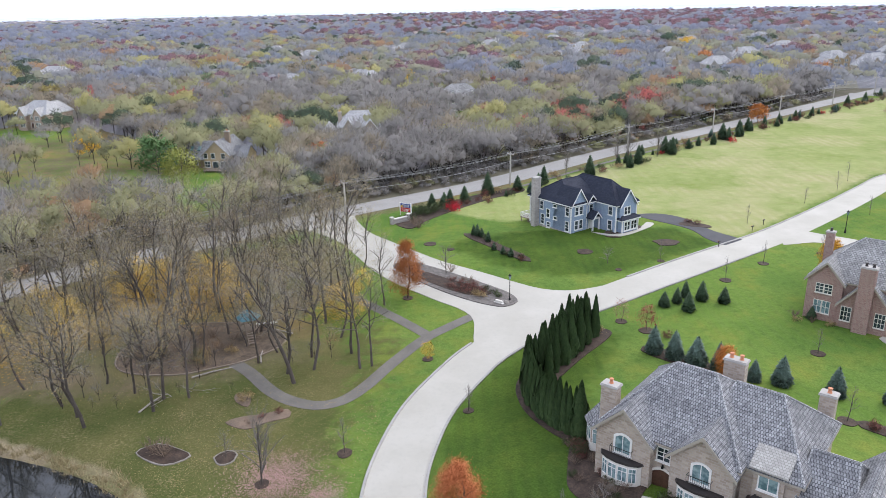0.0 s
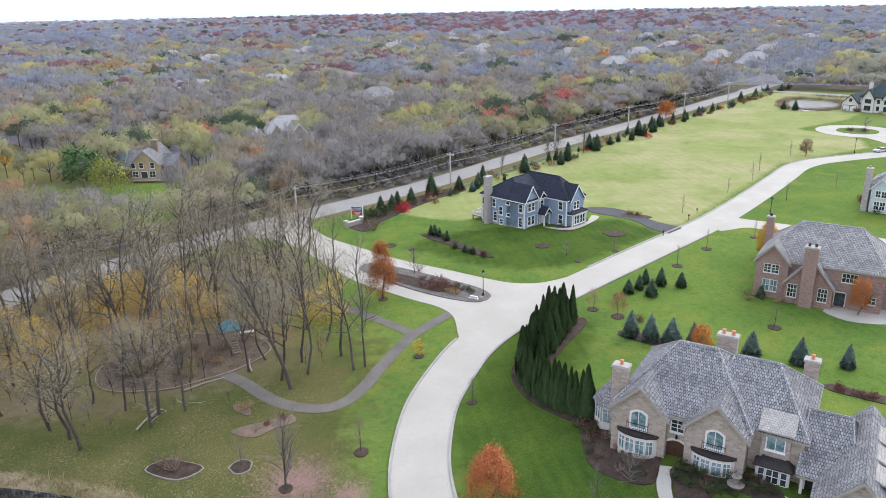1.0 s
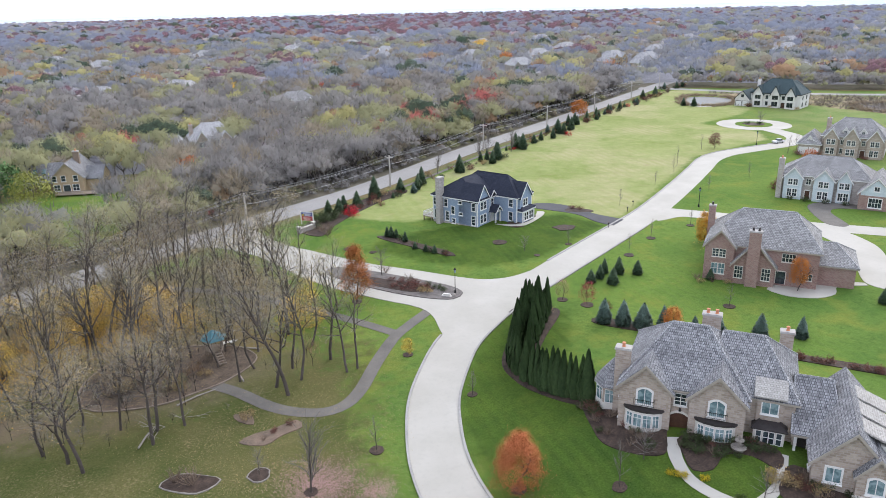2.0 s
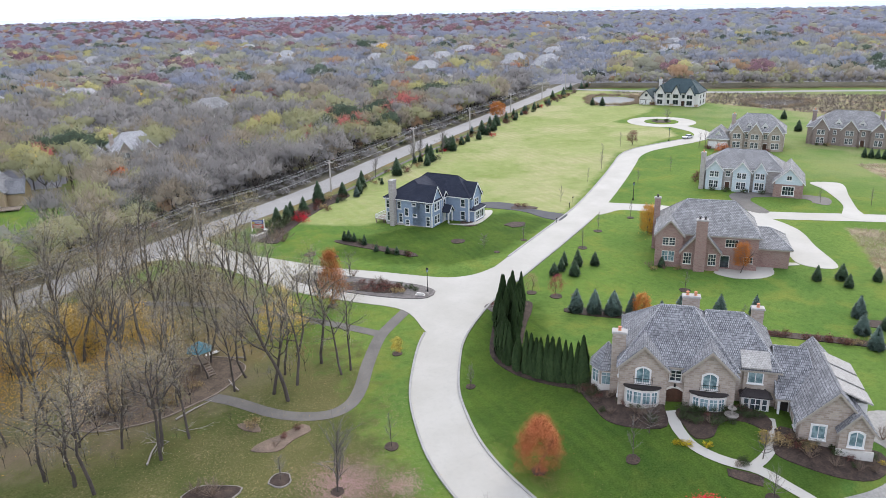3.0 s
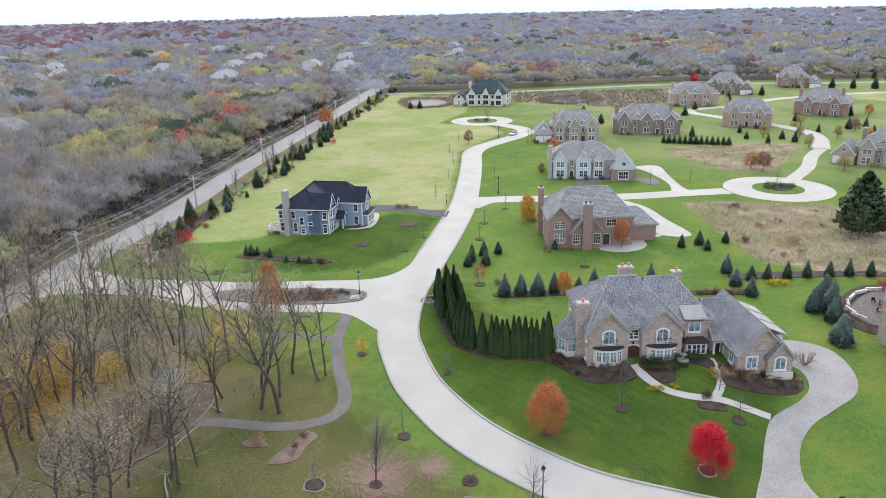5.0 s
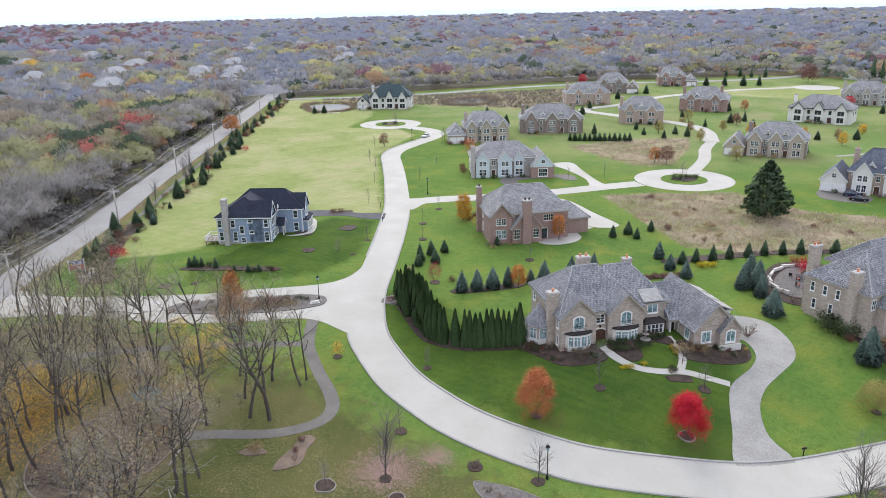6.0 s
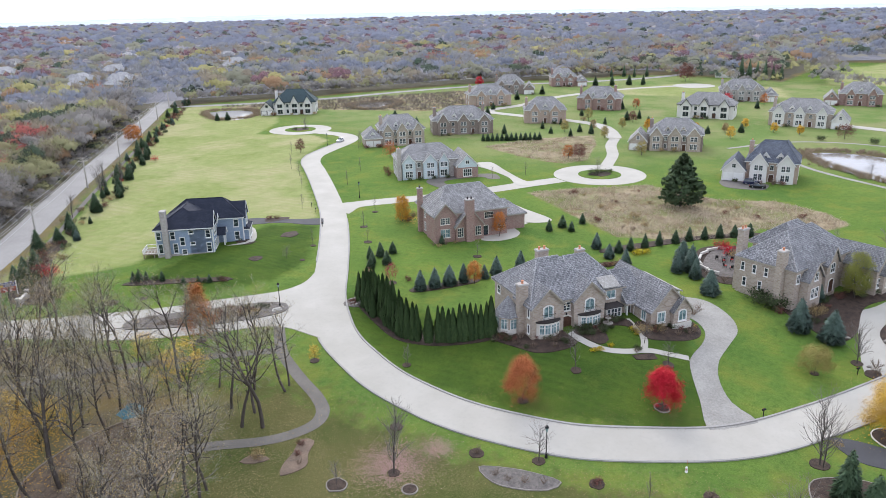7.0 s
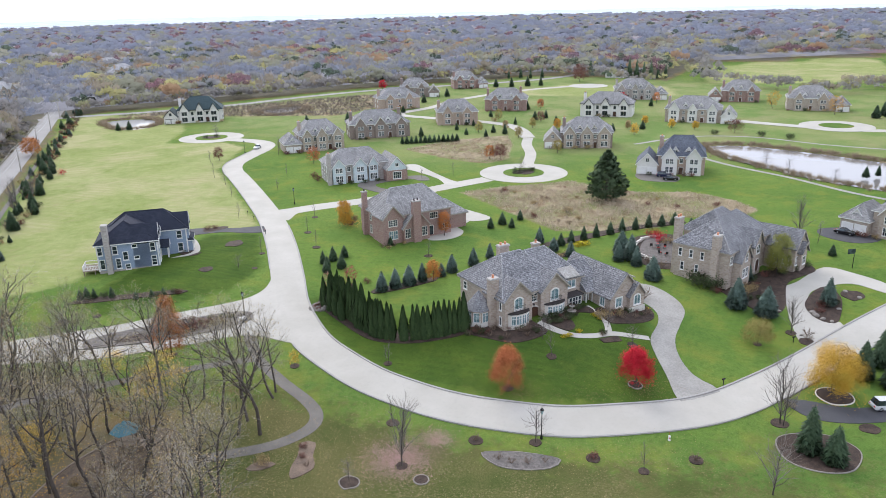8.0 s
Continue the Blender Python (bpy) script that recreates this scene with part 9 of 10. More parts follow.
for cx, cy, rx, ry, n in ((24.5, 55.2, 2.6, 1.6, 9), (21, 57.4, 1.4, 1.4, 6), (29.6, 46.6, 2.4, 2.6, 10), (33, 43, 1.8, 1.4, 6), (19.8, 47.4, 0.9, 1.2, 3), (57, 25, 3, 4, 8), (52, 22, 3, 2, 5)):
    for i in range(n):
        put((sh_green, sh_brown, sh_green, sh_rust)[i % 4], cx + rnd.uniform(-rx, rx), cy + rnd.uniform(-ry, ry), rnd.uniform(0.5, 0.85), rnd.uniform(0, 360))
for i in range(18):
    an, q_ = rnd.uniform(0, 6.28), 6.5 * math.sqrt(rnd.random())
    put((sh_brown, sh_brown, sh_tan)[i % 3], -37.5 + q_ * math.cos(an), 100.5 + q_ * 0.8 * math.sin(an), rnd.uniform(0.6, 1.3), rnd.uniform(0, 360))
for i in range(26):
    f, g_ = rnd.random(), rnd.random()
    put((sh_brown, sh_brown, sh_rust, sh_green)[i % 4], 12.8 + 3.4 * f + 1.6 * g_, 71.5 - 12.4 * f + 1.4 * g_, rnd.uniform(0.5, 0.95), rnd.uniform(0, 360))
for i in range(14):
    f = rnd.random()
    put((sh_brown, sh_rust, sh_tan)[i % 3], 48.4 + 12.6 * f + rnd.uniform(-0.5, 0.5), 72.8 - 12 * f + rnd.uniform(-0.5, 0.5), rnd.uniform(0.6, 1.0), rnd.uniform(0, 360))
for x, y, s in ((52.7, 33.4, 2.3), (52.1, 32.1, 2.5), (51.6, 30.8, 2.2)):
    put(sh_green, x, y, s, rnd.uniform(0, 360))
put(sh_red, 75.9, 42.4, 1.2, 0)
# planting along the fronts of the larger houses
for hx, hy, ang, w, d, sd in ESTATES[:16]:
    ca, sa = math.cos(radians(ang)), math.sin(radians(ang))
    rs = random.Random(sd)
    for i in range(5):
        u, v = rs.uniform(0, w), -rs.uniform(1.9, 3.2)
        put(rs.choice((sh_brown, sh_green, sh_rust, sh_tan)), hx + u * ca - v * sa, hy + u * sa + v * ca, rs.uniform(0.8, 1.4), rs.uniform(0, 360))
for i in range(34):
    x, y = rnd.uniform(80, 130), rnd.uniform(22, 100)
    if inside(x, y, PRAIRIE_A) > 2:
        put((sh_rust, sh_tan, sh_brown)[i % 3], x, y, rnd.uniform(0.5, 1.2), rnd.uniform(0, 360))
for i, (x, y) in enumerate(roadside):
    q = rnd.random()
    if q < 0.5:
        put((sh_brown, sh_rust, sh_green, sh_brown, sh_red if i % 9 == 0 else sh_rust)[int(q * 10) % 5], x + rnd.uniform(-4, 3), y + rnd.uniform(-4, 3), rnd.uniform(0.8, 1.8), rnd.uniform(0, 360))

# a mixed screen of shrubs and young evergreens between the country road and the field
for x, y in [q for q in offset_line(MAIN, -12.5) if -2 < q[0] < 236]:
    for j in range(2 if int(x) % 4 == 0 else 1 if int(x) % 4 < 3 else 0):
        q = rnd.random()
        kind_, lo_, hi_ = (green, 0.4, 0.95) if q < 0.22 else (blue, 0.4, 0.8) if q < 0.30 else (sh_rust, 0.8, 1.7) if q < 0.50 else (sh_brown, 0.9, 2.0) if q < 0.72 else (sh_green, 0.8, 1.6) if q < 0.86 else (sh_tan, 0.8, 1.4) if q < 0.95 else (sh_red, 0.5, 0.9)
        put(kind_, x + rnd.uniform(-3.2, 2.6), y + rnd.uniform(-3.2, 2.6), rnd.uniform(lo_, hi_), rnd.uniform(0, 360))

# rough grass: prairie tufts and reeds round the ponds
def tufts(name, label, pts, seed, hgt, mat, blades=5, wide=0.16):
    r = np.random.RandomState(seed)
    p = np.repeat(np.asarray(pts), blades, axis=0)
    n = len(p)
    p = p + r.normal(size=(n, 2)) * 0.35
    z = height(p[:, 0], p[:, 1]) - 0.05
    a = r.rand(n) * 6.283
    h = hgt * (0.5 + 0.8 * r.rand(n))
    w = wide * (0.6 + 0.8 * r.rand(n))
    lean = r.normal(size=(n, 2)) * 0.7 * h[:, None]
    v = np.stack([np.c_[p[:, 0] - np.cos(a) * w, p[:, 1] - np.sin(a) * w, z], np.c_[p[:, 0] + np.cos(a) * w, p[:, 1] + np.sin(a) * w, z], np.c_[p + lean, z + h]], 1).reshape(-1, 3)
    thing(name, label, "rough grass", kind="stuff", data=big_mesh(name, v, np.arange(3 * n).reshape(-1, 3), mat))


rp = np.random.RandomState(21)
for poly, name, label, step, hgt in ((PRAIRIE_A, "prairie_grass", "tan unmown prairie grass and weeds", 0.95, 0.65), (PRAIRIE_B, "prairie_grass", "tan unmown prairie grass and weeds", 1.6, 0.8), (PRAIRIE_C, "marsh_grass", "grey-brown marsh grass and reeds", 2.0, 1.6)):
    xs_, ys_ = [p[0] for p in poly], [p[1] for p in poly]
    q = jitter_grid(rp, min(xs_), max(xs_), min(ys_), max(ys_), step)
    d = inside(q[:, 0], q[:, 1], poly)
    q = q[(d > 0.3) & (rp.rand(len(q)) < 0.35 + 0.6 * (np.sin(q[:, 0] / 3.1) * np.cos(q[:, 1] / 2.7) > -0.2))]
    tufts(name, label, q, 3, hgt, REED_MARSH if poly is PRAIRIE_C else REED, 8, 0.06 if step < 1.8 else 0.10)
for poly, _ in PONDS:
    wide = 0.9 if poly is POND_PARK else 2.2
    line = [(x + rp.normal() * wide, y + rp.normal() * wide) for x, y in poly for _ in range(9 if poly is POND_PARK else 16)]
    d = inside(np.array(line)[:, 0], np.array(line)[:, 1], poly)
    tufts("reeds", "dry tan reeds fringing the pond", np.array(line)[d < 0.6], 4, 0.6 if poly is POND_PARK else 1.3, REED_DARK if poly is POND_PARK else REED_BANK, 22, 0.05 if poly is POND_PARK else 0.07)

# ---------------------------------------------------------------- street furniture and small things
RED = speckled("red_paint", (0.45, 0.03, 0.03), (0.52, 0.05, 0.04), 2, 9, 0.45, bump=0)
BLUE = speckled("blue_paint", (0.03, 0.05, 0.22), (0.05, 0.07, 0.28), 2, 9, 0.45, bump=0)
YELLOW = speckled("yellow_paint", (0.62, 0.42, 0.04), (0.7, 0.5, 0.06), 2, 9, 0.45, bump=0)
TEAL = speckled("faded_teal_roof", (0.06, 0.17, 0.20), (0.12, 0.25, 0.28), 1.5, 7, 0.5)
CARBLUE = speckled("dark_blue_car_paint", (0.012, 0.016, 0.05), (0.02, 0.025, 0.065), 1, 8, 0.2, 0.3, bump=0, spec=0.6)
CARBLACK = speckled("black_car_paint", (0.01, 0.01, 0.014), (0.02, 0.02, 0.026), 1, 8, 0.2, 0.3, bump=0, spec=0.6)
CARWHITE = speckled("white_car_paint", (0.62, 0.63, 0.64), (0.7, 0.71, 0.72), 1, 8, 0.25, 0.1, bump=0, spec=0.6)
RUBBER = speckled("tyre_rubber", (0.012, 0.012, 0.012), (0.025, 0.025, 0.025), 2, 15, 0.8, bump=0)
STEEL = speckled("grey_steel", (0.35, 0.36, 0.37), (0.45, 0.46, 0.47), 2, 12, 0.35, 0.8, bump=0)
WIRE = speckled("cable_grey", (0.36, 0.36, 0.36), (0.46, 0.46, 0.46), 2, 9, 0.5, bump=0)


def street_lamp():
    top = thing("street_lamp", "black post-top street lamp beside the kerb", "street lamp", group="street lamps")
    part("base", Geo().tube([(0, 0, -0.1), (0, 0, 0.12), (0, 0, 0.6), (0, 0, 0.75)], [0.2, 0.2, 0.14, 0.08], 10).mesh("base", IRON), top)
    part("post", Geo().tube([(0, 0, 0.7), (0, 0, 3.9)], [0.075, 0.055], 8).mesh("post", IRON), top)
    part("lantern", Geo().tube([(0, 0, 3.9), (0, 0, 4.0), (0, 0, 4.5)], [0.1, 0.14, 0.24], 8).mesh("lantern", GLASS_BLIND), top)
    part("hood", Geo().tube([(0, 0, 4.5), (0, 0, 4.56), (0, 0, 4.78), (0, 0, 4.9)], [0.29, 0.28, 0.1, 0.02], 8).mesh("hood", IRON), top)
    return top


lamp = street_lamp()
lamp.matrix_world = at(-9.0, 52.9)
for x, y in ((11.0, 113.7), (83.6, 145.0), (149.5, 205.5), (47, -10)):
    put(lamp, x, y, 1.0, 0)


def utility_pole():
    top = thing("utility_pole", "grey wooden utility pole beside the country road", "utility pole", group="utility poles")
    part("pole", Geo().tube([(0, 0, -0.5), (0, 0, 5), (0, 0, 9.2)], [0.25, 0.22, 0.18], 8).mesh("pole", POLEWOOD), top)
    part("crossarm", Geo().box(-1.3, 1.3, -0.08, 0.08, 8.45, 8.65).mesh("crossarm", POLEWOOD), top)
    for x in (-1.2, 0.45, 1.2):
        part("insulator", Geo().tube([(x, 0, 8.65), (x, 0, 8.72), (x, 0, 8.85)], [0.05, 0.09, 0.04], 6).mesh("insulator", STEEL), top)
    part("brace", Geo().tube([(-0.7, 0.1, 8.5), (0, 0.14, 7.8)], [0.03, 0.03], 4).mesh("brace", STEEL), top)
    return top


MAIN_X, MAIN_Y = [p[0] for p in MAIN], [p[1] for p in MAIN]
POLES = [(x, float(np.interp(x, MAIN_X, MAIN_Y)) - 6.4) for x in (-105, -64, -22.4, 19, 60, 99, 138, 177, 214)]
pole_head = math.degrees(math.atan2(POLES[5][1] - POLES[3][1], POLES[5][0] - POLES[3][0])) - 90
first = None
for x, y in POLES:
    if first is None:
        first = utility_pole()
        first.matrix_world = at(x, y, 1, pole_head)
    else:
        put(first, x, y, 1.0, pole_head)
for (ax, ay), (bx, by) in zip(POLES, POLES[1:]):
    za, zb = float(height(ax, ay)), float(height(bx, by))
    ch, sh_ = math.cos(radians(pole_head)), math.sin(radians(pole_head))
    span = thing("power_line", "sagging wires strung between utility poles", "power line", group="power lines")
    for off, up in ((-1.2, 8.85), (0.45, 8.85), (1.2, 8.85), (0.15, 6.6)):
        pts = []
        for i in range(13):
            t = i / 12
            pts.append((ax + (bx - ax) * t + ch * off, ay + (by - ay) * t + sh_ * off, za + (zb - za) * t + up - 0.9 * 4 * t * (1 - t)))
        part("wire", Geo().tube(pts, [0.035 if up > 7 else 0.05] * 13, 4).mesh("wire", WIRE), span)


def car(paint, label, x, y, turn, suv=False):
    """A parked car: shaped body, glasshouse, wheels and lamps."""
    top = thing("car", label, "car", at(x, y, 1, turn, 0.08))
    L, W, H = (4.7, 1.85, 1.72) if suv else (4.6, 1.8, 1.45)
    belt = 0.95 if suv else 0.85
    prof = [(-L / 2, 0.35), (-L / 2, 0.7), (-L / 2 + 0.12, belt), (-L * 0.18, belt + 0.06), (L * 0.44, belt), (L / 2, 0.72), (L / 2, 0.35), (L / 2 - 0.3, 0.22), (-L / 2 + 0.3, 0.22)]
    g = Geo().extrude(prof, lambda p, q, s: (p, s * (1 - 0.06 * (q > 0.8)), q), -W / 2, W / 2)
    me = g.mesh("body", paint)
    bm = bmesh.new()
    bm.from_mesh(me)
    bmesh.ops.bevel(bm, geom=[e for e in bm.edges], offset=0.05, segments=2, affect="EDGES")
    bm.to_mesh(me)
    bm.free()
    part("body", me, top)
    back = L * 0.46 if suv else L * 0.3
    lo = [(-L * 0.2, -W / 2 + 0.06), (back, -W / 2 + 0.06), (back, W / 2 - 0.06), (-L * 0.2, W / 2 - 0.06)]
    hi = [(-L * 0.02, -W / 2 + 0.22), (back - 0.35, -W / 2 + 0.22), (back - 0.35, W / 2 - 0.22), (-L * 0.02, W / 2 - 0.22)]
    v = [(*p, belt) for p in lo] + [(*p, H - 0.05) for p in hi]
    part("glasshouse", Geo().add(v, [(0, 1, 5, 4), (1, 2, 6, 5), (2, 3, 7, 6), (3, 0, 4, 7), (4, 5, 6, 7)]).mesh("glasshouse", GLASS), top, "dark car windows")
    part("roof", Geo().prism([(p[0], p[1] * 1.02) for p in hi], H - 0.06, H, 0.93).mesh("roof", paint), top)
    for px in (-L * 0.31, L * 0.3):
        for sy in (-1, 1):
            w = part("wheel", None, top)
            w.matrix_local = Matrix.Translation((px, sy * (W / 2 - 0.12), 0.33))
            part("tyre", Geo().tube([(0, -0.12, 0), (0, -0.1, 0), (0, 0.1, 0), (0, 0.12, 0)], [0.28, 0.33, 0.33, 0.28], 16).mesh("tyre", RUBBER), w)
            part("rim", Geo().tube([(0, sy * 0.115, 0), (0, sy * 0.135, 0)], [0.2, 0.17], 10).mesh("rim", STEEL), w)
    for sy in (-1, 1):
        part("headlight", Geo().box(-L / 2 - 0.01, -L / 2 + 0.12, sy * 0.62 - 0.18, sy * 0.62 + 0.18, 0.6, 0.74).mesh("headlight", STEEL), top)
        part("tail_light", Geo().box(L / 2 - 0.1, L / 2 + 0.01, sy * 0.62 - 0.18, sy * 0.62 + 0.18, 0.62, 0.78).mesh("tail_light", RED), top)
    return top


car(CARBLACK, "black saloon car parked on a garage court", 140.0, 43.4, 95)
car(CARBLUE, "dark blue car parked beside a garage", 144.2, 45.6, 95, True)
car(CARWHITE, "white car parked on the street", 158.5, 205.6, 12)
car(CARWHITE, "white estate car on a dark driveway", 15.2, 6.2, 110, True)
car(CARBLACK, "black car parked on a dark forecourt", 92.5, 1.2, 60)


def community_sign():
    top = thing("entrance_sign", "red, blue and yellow sign board on white posts", "sign", at(-8.6, 166.2, 1, -30))
    for x in (-1.5, 1.5):
        part("post", Geo().box(x - 0.09, x + 0.09, -0.09, 0.09, -0.3, 3.1).mesh("post", TRIM), top)
    part("board", Geo().box(-1.4, 1.4, -0.05, 0.05, 0.9, 2.95).mesh("board", TRIM), top)
    part("upper_panel", Geo().box(-1.35, 1.35, -0.065, -0.05, 2.0, 2.9).mesh("upper_panel", BLUE), top, "blue printed panel")
    part("lower_panel", Geo().box(-1.35, 1.35, -0.065, -0.05, 0.95, 1.95).mesh("lower_panel", RED), top, "red printed panel")
    part("yellow_panel", Geo().box(-1.3, -0.7, -0.08, -0.065, 2.05, 2.45).mesh("yellow_panel", YELLOW), top, "small yellow panel")
    for q, a, b in ((2.62, -0.9, 1.1), (2.4, -0.5, 1.1), (2.18, -0.5, 0.9), (1.6, -1.1, 1.1), (1.35, -0.9, 0.9), (1.12, -0.6, 0.6)):
        part("text_bar", Geo().box(a, b, -0.08, -0.066, q - 0.05, q + 0.05).mesh("text_bar", TRIM), top)


community_sign()
wall = thing("entrance_wall", "low grey stone entrance wall with piers", "garden wall", at(-9.6, 160.2, 1, 38))
part("wall_panel", Geo().box(-2.0, 2.0, -0.25, 0.25, -0.4, 1.1).mesh("wall_panel", STONE_GREY, True), wall)
part("coping", Geo().box(-2.1, 2.1, -0.32, 0.32, 1.1, 1.22).mesh("coping", LIMESTONE), wall)
for x in (-2.3, 2.3):
    pier = part("pier", Geo().box(x - 0.35, x + 0.35, -0.35, 0.35, -0.4, 1.6).mesh("pier", STONE_GREY, True), wall)
    part("pier_cap", Geo().box(x - 0.42, x + 0.42, -0.42, 0.42, 1.6, 1.74).mesh("pier_cap", LIMESTONE), pier)


def play_tower():
    top = thing("play_tower", "wooden play tower with a teal hexagonal roof", "play tower", at(-30.4, 104.4, 1, 20))
    for i in range(6):
        a = radians(60 * i)
        x, y = 1.35 * math.cos(a), 1.35 * math.sin(a)
        part("post", Geo().tube([(x, y, -0.2), (x, y, 3.3)], [0.08, 0.08], 6).mesh("post", WOOD), top)
    hexa = [(1.5 * math.cos(radians(60 * i)), 1.5 * math.sin(radians(60 * i))) for i in range(6)]
    part("platform", Geo().prism(hexa, 1.35, 1.5).mesh("platform", WOOD), top)
    part("roof", Geo().prism([(x * 1.35, y * 1.35) for x, y in hexa], 3.2, 4.5, 0.06).mesh("roof", TEAL), top, "faded teal hexagonal roof")
    for i in range(6):
        (ax, ay), (bx, by) = hexa[i], hexa[(i + 1) % 6]
        if i != 4:
            part("rail", Geo().tube([(ax * 0.9, ay * 0.9, 2.2), (bx * 0.9, by * 0.9, 2.2)], [0.05, 0.05], 5).mesh("rail", WOOD), top)
    for i in range(5):
        part("step", Geo().box(-0.5, 0.5, -1.9 - 0.32 * i, -1.6 - 0.32 * i, 1.15 - 0.27 * i, 1.25 - 0.27 * i).mesh("step", WOOD), top)
    for x in (-0.5, 0.5):
        part("stringer", Geo().tube([(x, -1.3, 1.45), (x, -3.3, 0.0)], [0.07, 0.07], 5).mesh("stringer", WOOD), top)
    g = Geo()
    pts = [(1.3, 0.4, 1.5), (2.2, 1.0, 1.3), (3.0, 1.8, 0.8), (3.7, 2.5, 0.4), (4.5, 3.0, 0.3)]
    v, f = [], []
    for i, (x, y, z) in enumerate(pts):
        for o, q in ((-0.32, 0.22), (-0.25, 0), (0.25, 0), (0.32, 0.22)):
            v.append((x - o * 0.6, y + o * 0.8, z + q))
    for i in range(len(pts) - 1):
        for k in range(3):
            f.append((4 * i + k, 4 * i + k + 1, 4 * i + k + 5, 4 * i + k + 4))
    part("slide", g.add(v, f).mesh("slide", TRIM), top, "white plastic slide")


play_tower()
edge_line = smooth_line([(-48.6, 97.5), (-48.2, 103), (-44.2, 107.8), (-36, 109), (-28, 107), (-24.4, 102), (-28.5, 97), (-33.5, 94.6), (-38.3, 93.1), (-45.6, 94)], 1.0, True)
g = Geo().tube([(x, y, float(height(x, y)) + 0.12) for x, y in edge_line + edge_line[:1]], [0.12] * (len(edge_line) + 1), 5)
thing("play_area_edging", "weathered timber edging round the play area", "edging", data=g.mesh("play_area_edging", WOOD))
surface("play_surface", "brown wood-chip and leaf play surface", "play surface", edge_line, 0.05, speckled("brown_wood_chips", (0.065, 0.05, 0.038), (0.19, 0.14, 0.095), 0.8, 4, bump=0.05), False)


def branch_heap(name, label, x, y, seed, n, spread, length, mat):
    w = Wood(seed)
    for i in range(n):
        a = w.r.rand() * 6.283
        o = np.array((w.r.normal() * spread, w.r.normal() * spread * 0.6, 0.1 + 0.35 * w.r.rand()))
        w.grow(o, unit(np.array((math.cos(a), math.sin(a), 0.12 * w.r.normal()))), length * (0.5 + w.r.rand()), 0.06, 0, [(4, 0.5, 0.6, 4, 4), (3, 0.5, 0.6, 3, 2)])
    v, t = w.arrays()
    v[:, 2] = np.maximum(v[:, 2], 0.02)
    thing(name, label, "branches", at(x, y), kind="stuff", data=big_mesh(name, v, t, mat))


branch_heap("brushwood", "heap of cut grey branches", -44, 98.2, 1, 26, 1.8, 2.2, BARK)
branch_heap("brushwood", "heap of cut grey branches", -41, 96.4, 2, 20, 1.6, 2.0, TWIG)
branch_heap("brushwood", "heap of cut brown branches", -38, 98.6, 5, 20, 1.8, 2.0, TWIG)
branch_heap("brushwood", "heap of cut brown branches", -46, 101, 6, 18, 1.4, 1.8, BARK)
branch_heap("fallen_branch", "fallen pale branches on the grass", -37.8, 87.8, 3, 6, 0.7, 2.8, BARK_PALE)
branch_heap("fallen_branch", "fallen pale branches on the grass", -34.6, 88.6, 4, 3, 0.5, 2.2, BARK_PALE)
for x, y, a, l in ((-33, 93.5, 30, 6), (-27, 97.5, 100, 4), (-39, 86, 70, 5), (-25.5, 105.5, 150, 4)):
    g = Geo().tube([(-l / 2, 0, 0.15), (0, 0.15, 0.2), (l / 2, 0, 0.12)], [0.13, 0.11, 0.07], 6)
    thing("fallen_log", "pale fallen log on the grove floor", "log", at(x, y, 1, a), "fallen logs", data=g.mesh("fallen_log", BARK_PALE))


def boulder(seed):
    bm = bmesh.new()
    bmesh.ops.create_icosphere(bm, subdivisions=2, radius=0.5)
    for v in bm.verts:
        k = 1 + 0.35 * noise.noise(v.co * 1.7 + Vector((seed * 3.1, 0, 0)))
        v.co = Vector((v.co.x * k * 1.25, v.co.y * k, v.co.z * k * 0.75 + 0.18))
    me = bpy.data.meshes.new("boulder")
    bm.to_mesh(me)
    bm.free()
    me.materials.append(ROCK)
    return me


b0 = [boulder(i) for i in range(3)]
for i, (x, y, s) in enumerate(((18.2, 101, 1.0), (19.4, 101.2, 0.8), (20.2, 102, 1.1), (18.6, 102.4, 0.8), (19.6, 103.2, 0.9), (17.8, 101.8, 0.6), (20.6, 103, 0.7), (10.4, 112.8, 0.9), (9.4, 113.2, 0.6), (11.2, 114.6, 0.6), (45.2, 12.6, 1.2), (46.4, 13, 0.9), (44.2, 11.4, 0.8), (43.4, 10, 0.7), (56.4, 6.2, 0.8), (54, 4, 0.8), (48.6, 8.2, 0.7), (77, 46.2, 1.0), (78.6, 45, 1.1), (64.8, 46.6, 0.9), (45.4, 18.8, 0.7), (37.2, 15.6, 0.6), (0.6, 17.6, 0.5))):
    thing("boulder", "rounded grey field boulder in a bed", "boulder", at(x, y, s, 40 * i, 0.05), "garden boulders", data=b0[i % 3])
for x, y, s in ((18.8, 102.8, 1.2), (19.8, 102.4, 1.0), (18.2, 102, 0.8)):
    put(sh_rust, x, y, s * 0.6, 0)
slab = thing("stone_marker", "low pale stone marker in the median", "marker stone", at(9.2, 112.9, 1, -40, 0.2))
part("slab", Geo().box(-0.7, 0.7, -0.2, 0.2, 0.0, 0.4).mesh("slab", LIMESTONE), slab)
part("step", Geo().box(-0.9, 0.9, -0.35, 0.35, -0.05, 0.08).mesh("step", LIMESTONE), slab)

fountain = thing("fountain", "tiered pale stone garden fountain", "fountain", at(24.4, 54.6, 1, 0, 0.1))
part("basin", Geo().tube([(0, 0, 0), (0, 0, 0.35), (0, 0, 0.45)], [0.55, 0.8, 0.85], 14).mesh("basin", ROCK), fountain)
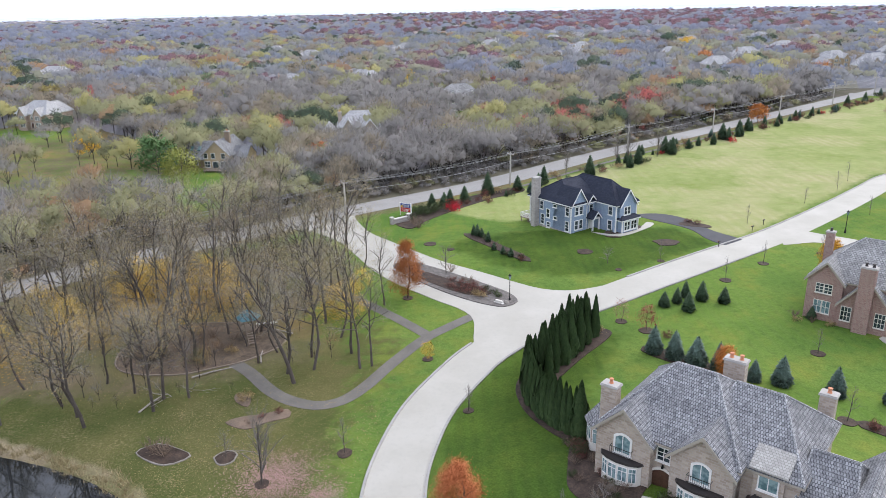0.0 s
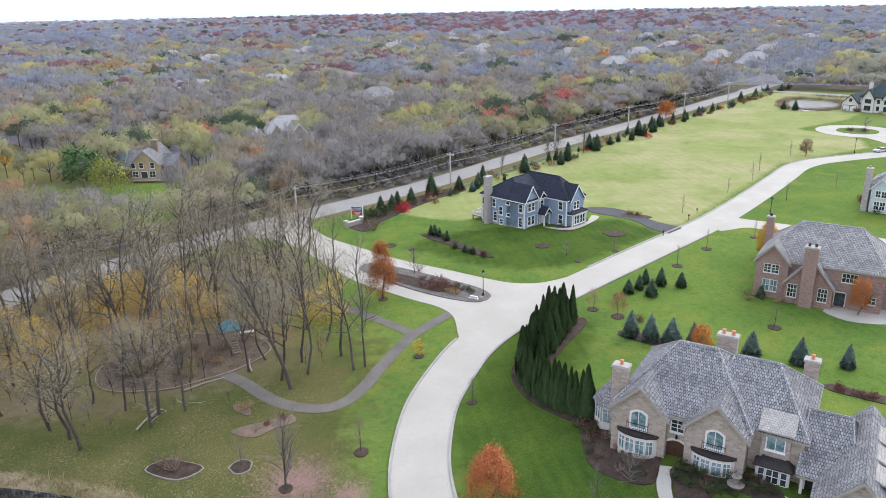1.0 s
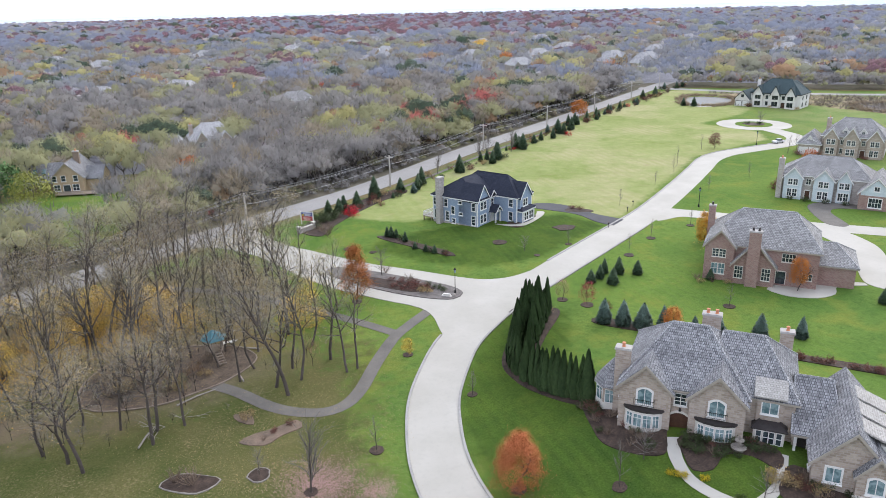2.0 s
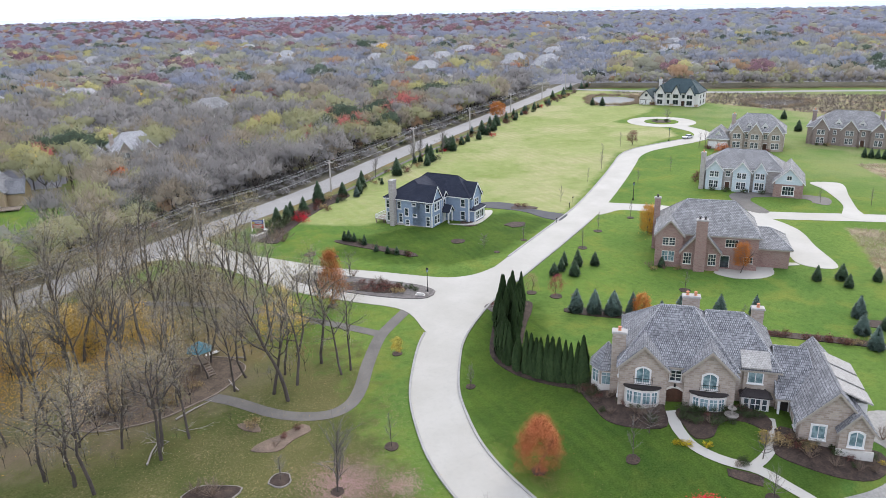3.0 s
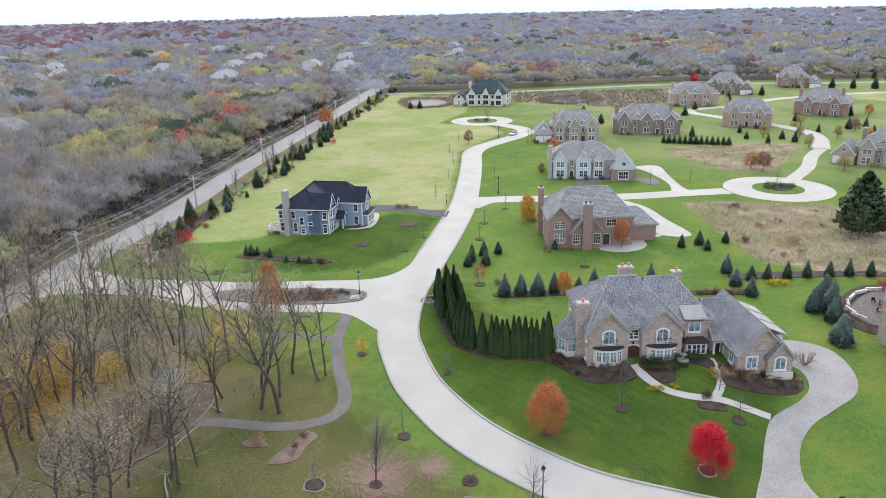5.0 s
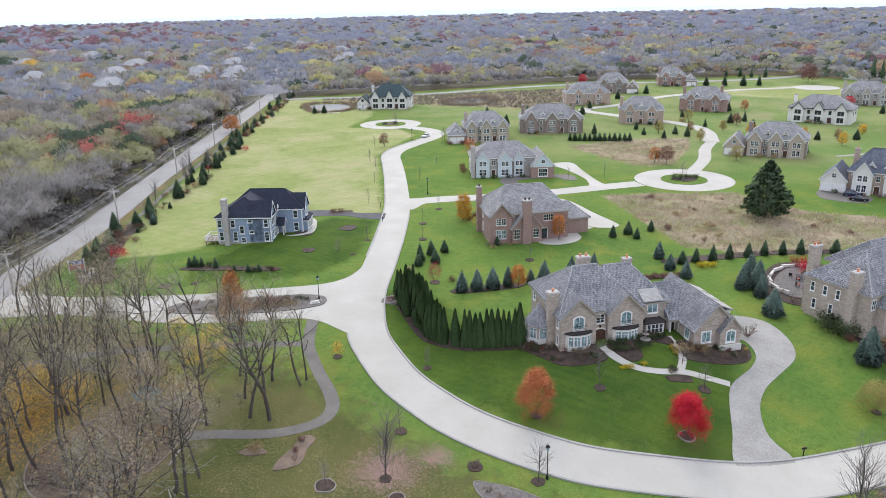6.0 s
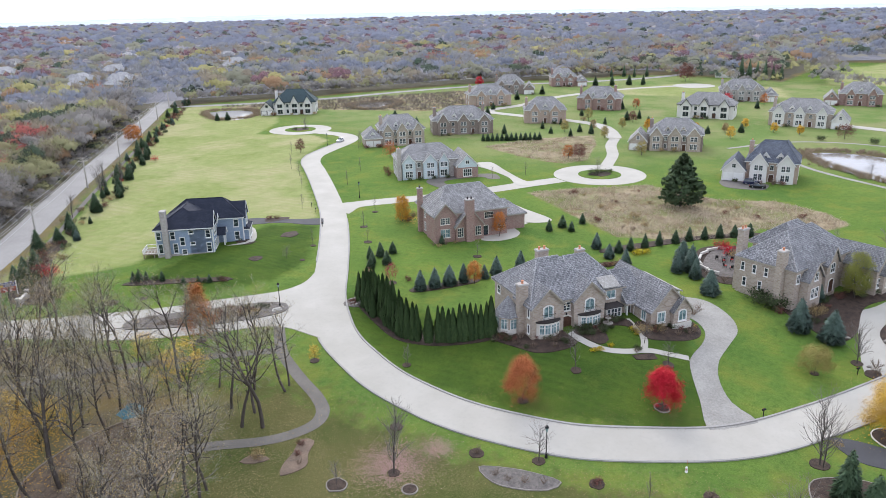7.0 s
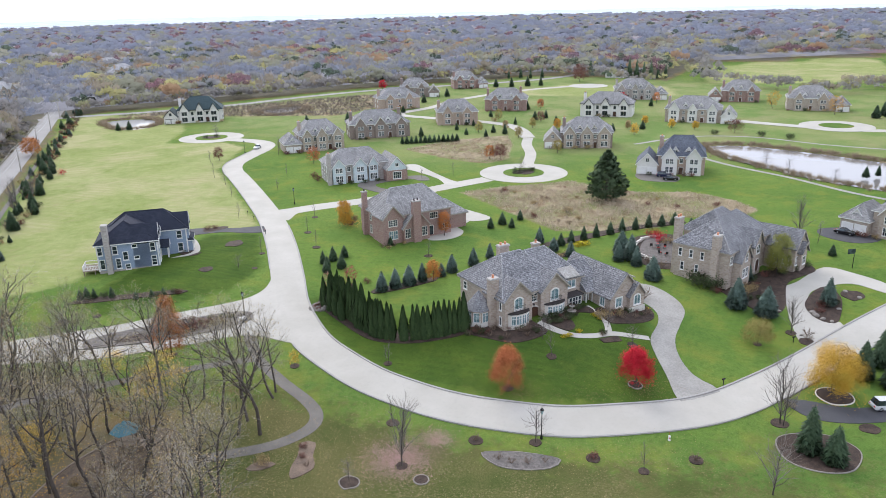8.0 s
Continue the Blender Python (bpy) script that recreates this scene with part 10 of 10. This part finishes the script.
part("stem", Geo().tube([(0, 0, 0.4), (0, 0, 1.1)], [0.16, 0.12], 10).mesh("stem", ROCK), fountain)
part("bowl", Geo().tube([(0, 0, 1.05), (0, 0, 1.25), (0, 0, 1.32)], [0.15, 0.5, 0.52], 14).mesh("bowl", ROCK), fountain)
part("finial", Geo().tube([(0, 0, 1.3), (0, 0, 1.6), (0, 0, 1.8)], [0.1, 0.14, 0.03], 8).mesh("finial", ROCK), fountain)

hoop = thing("basketball_hoop", "black basketball hoop with a dark glass backboard", "basketball hoop", at(69.1, 3.1, 1, 120))
part("pole", Geo().tube([(0, 0, -0.2), (0, 0, 3.0), (0, -0.8, 3.4)], [0.08, 0.08, 0.06], 6).mesh("pole", IRON), hoop)
part("backboard", Geo().box(-0.9, 0.9, -0.86, -0.82, 2.9, 4.0).mesh("backboard", GLASS), hoop)
part("border", Geo().box(-0.3, 0.3, -0.88, -0.865, 3.1, 3.5).mesh("border", IRON), hoop)
part("rim", Geo().tube([(0.23 * math.cos(i * 0.5236), -1.15 + 0.23 * math.sin(i * 0.5236), 3.05) for i in range(13)], [0.02] * 13, 4).mesh("rim", RED), hoop)


def mailbox(x, y, turn):
    top = thing("mailbox", "black mailbox on a short post", "mailbox", at(x, y, 1, turn), "mailboxes")
    part("post", Geo().box(-0.05, 0.05, -0.05, 0.05, -0.2, 1.05).mesh("post", IRON), top)
    part("box", Geo().tube([(-0.3, 0, 1.15), (0.3, 0, 1.15)], [0.14, 0.14], 10).mesh("box", IRON), top)
    part("flag", Geo().box(-0.1, 0.06, 0.15, 0.17, 1.2, 1.32).mesh("flag", RED), top)
    return top


for x, y, a in ((14.6, 29.0, -38), (54.0, 136.0, 40), (64.8, 146.4, 40), (34.2, 17.2, -40), (69.2, 151.2, 40)):
    mailbox(x, y, a)
hyd = thing("fire_hydrant", "white and red fire hydrant on the verge", "fire hydrant", at(-3.6, 36.2))
part("barrel", Geo().tube([(0, 0, -0.1), (0, 0, 0.1), (0, 0, 0.12), (0, 0, 0.6), (0, 0, 0.7), (0, 0, 0.82)], [0.2, 0.2, 0.14, 0.14, 0.17, 0.05], 10).mesh("barrel", TRIM), hyd)
part("outlet", Geo().tube([(-0.24, 0, 0.48), (0.24, 0, 0.48)], [0.07, 0.07], 8).mesh("outlet", RED), hyd)
part("marker", Geo().tube([(0.12, 0, 0.7), (0.12, 0, 1.7)], [0.02, 0.02], 4).mesh("marker", RED), hyd)


def garden_chair(x, y, a):
    top = thing("garden_chair", "dark metal garden chair with a red cushion", "chair", at(x, y, 1, a, 0.27), "terrace chairs")
    for dx in (-0.25, 0.25):
        for dy in (-0.25, 0.25):
            part("leg", Geo().box(dx - 0.03, dx + 0.03, dy - 0.03, dy + 0.03, 0, 0.42).mesh("leg", IRON), top)
    part("seat", Geo().box(-0.3, 0.3, -0.3, 0.3, 0.42, 0.47).mesh("seat", IRON), top)
    part("cushion", Geo().box(-0.27, 0.27, -0.27, 0.27, 0.475, 0.56).mesh("cushion", RED), top)
    part("backrest", Geo().box(-0.3, 0.3, 0.25, 0.31, 0.47, 1.0).mesh("backrest", IRON), top)


for x, y, a in ((70, 42.6, 0), (72.4, 42.8, 180), (71.2, 44.2, 90), (71.2, 41.2, 270), (67, 42, 40), (66.4, 40.6, 120), (75.2, 42.4, 200)):
    garden_chair(x, y, a)
tb = thing("garden_table", "round dark metal garden table", "table", at(71.2, 42.7, 1, 0, 0.27))
part("tabletop", Geo().tube([(0, 0, 0.7), (0, 0, 0.74)], [0.75, 0.75], 20).mesh("tabletop", IRON), tb)
part("pedestal", Geo().tube([(0, 0, 0), (0, 0, 0.05), (0, 0, 0.7)], [0.35, 0.08, 0.06], 8).mesh("pedestal", IRON), tb)
for i in range(7):
    a0 = radians(20 + 24 * i)
    thing("terrace_wall_block", "low pale stone wall block edging the terrace", "garden wall", at(71 + 8.2 * math.cos(a0), 42.4 + 5.2 * math.sin(a0), 1, math.degrees(a0) + 90, 0.2), "terrace wall", data=Geo().box(-1.4, 1.4, -0.2, 0.2, 0, 0.55).mesh("terrace_wall_block", LIMESTONE, True))
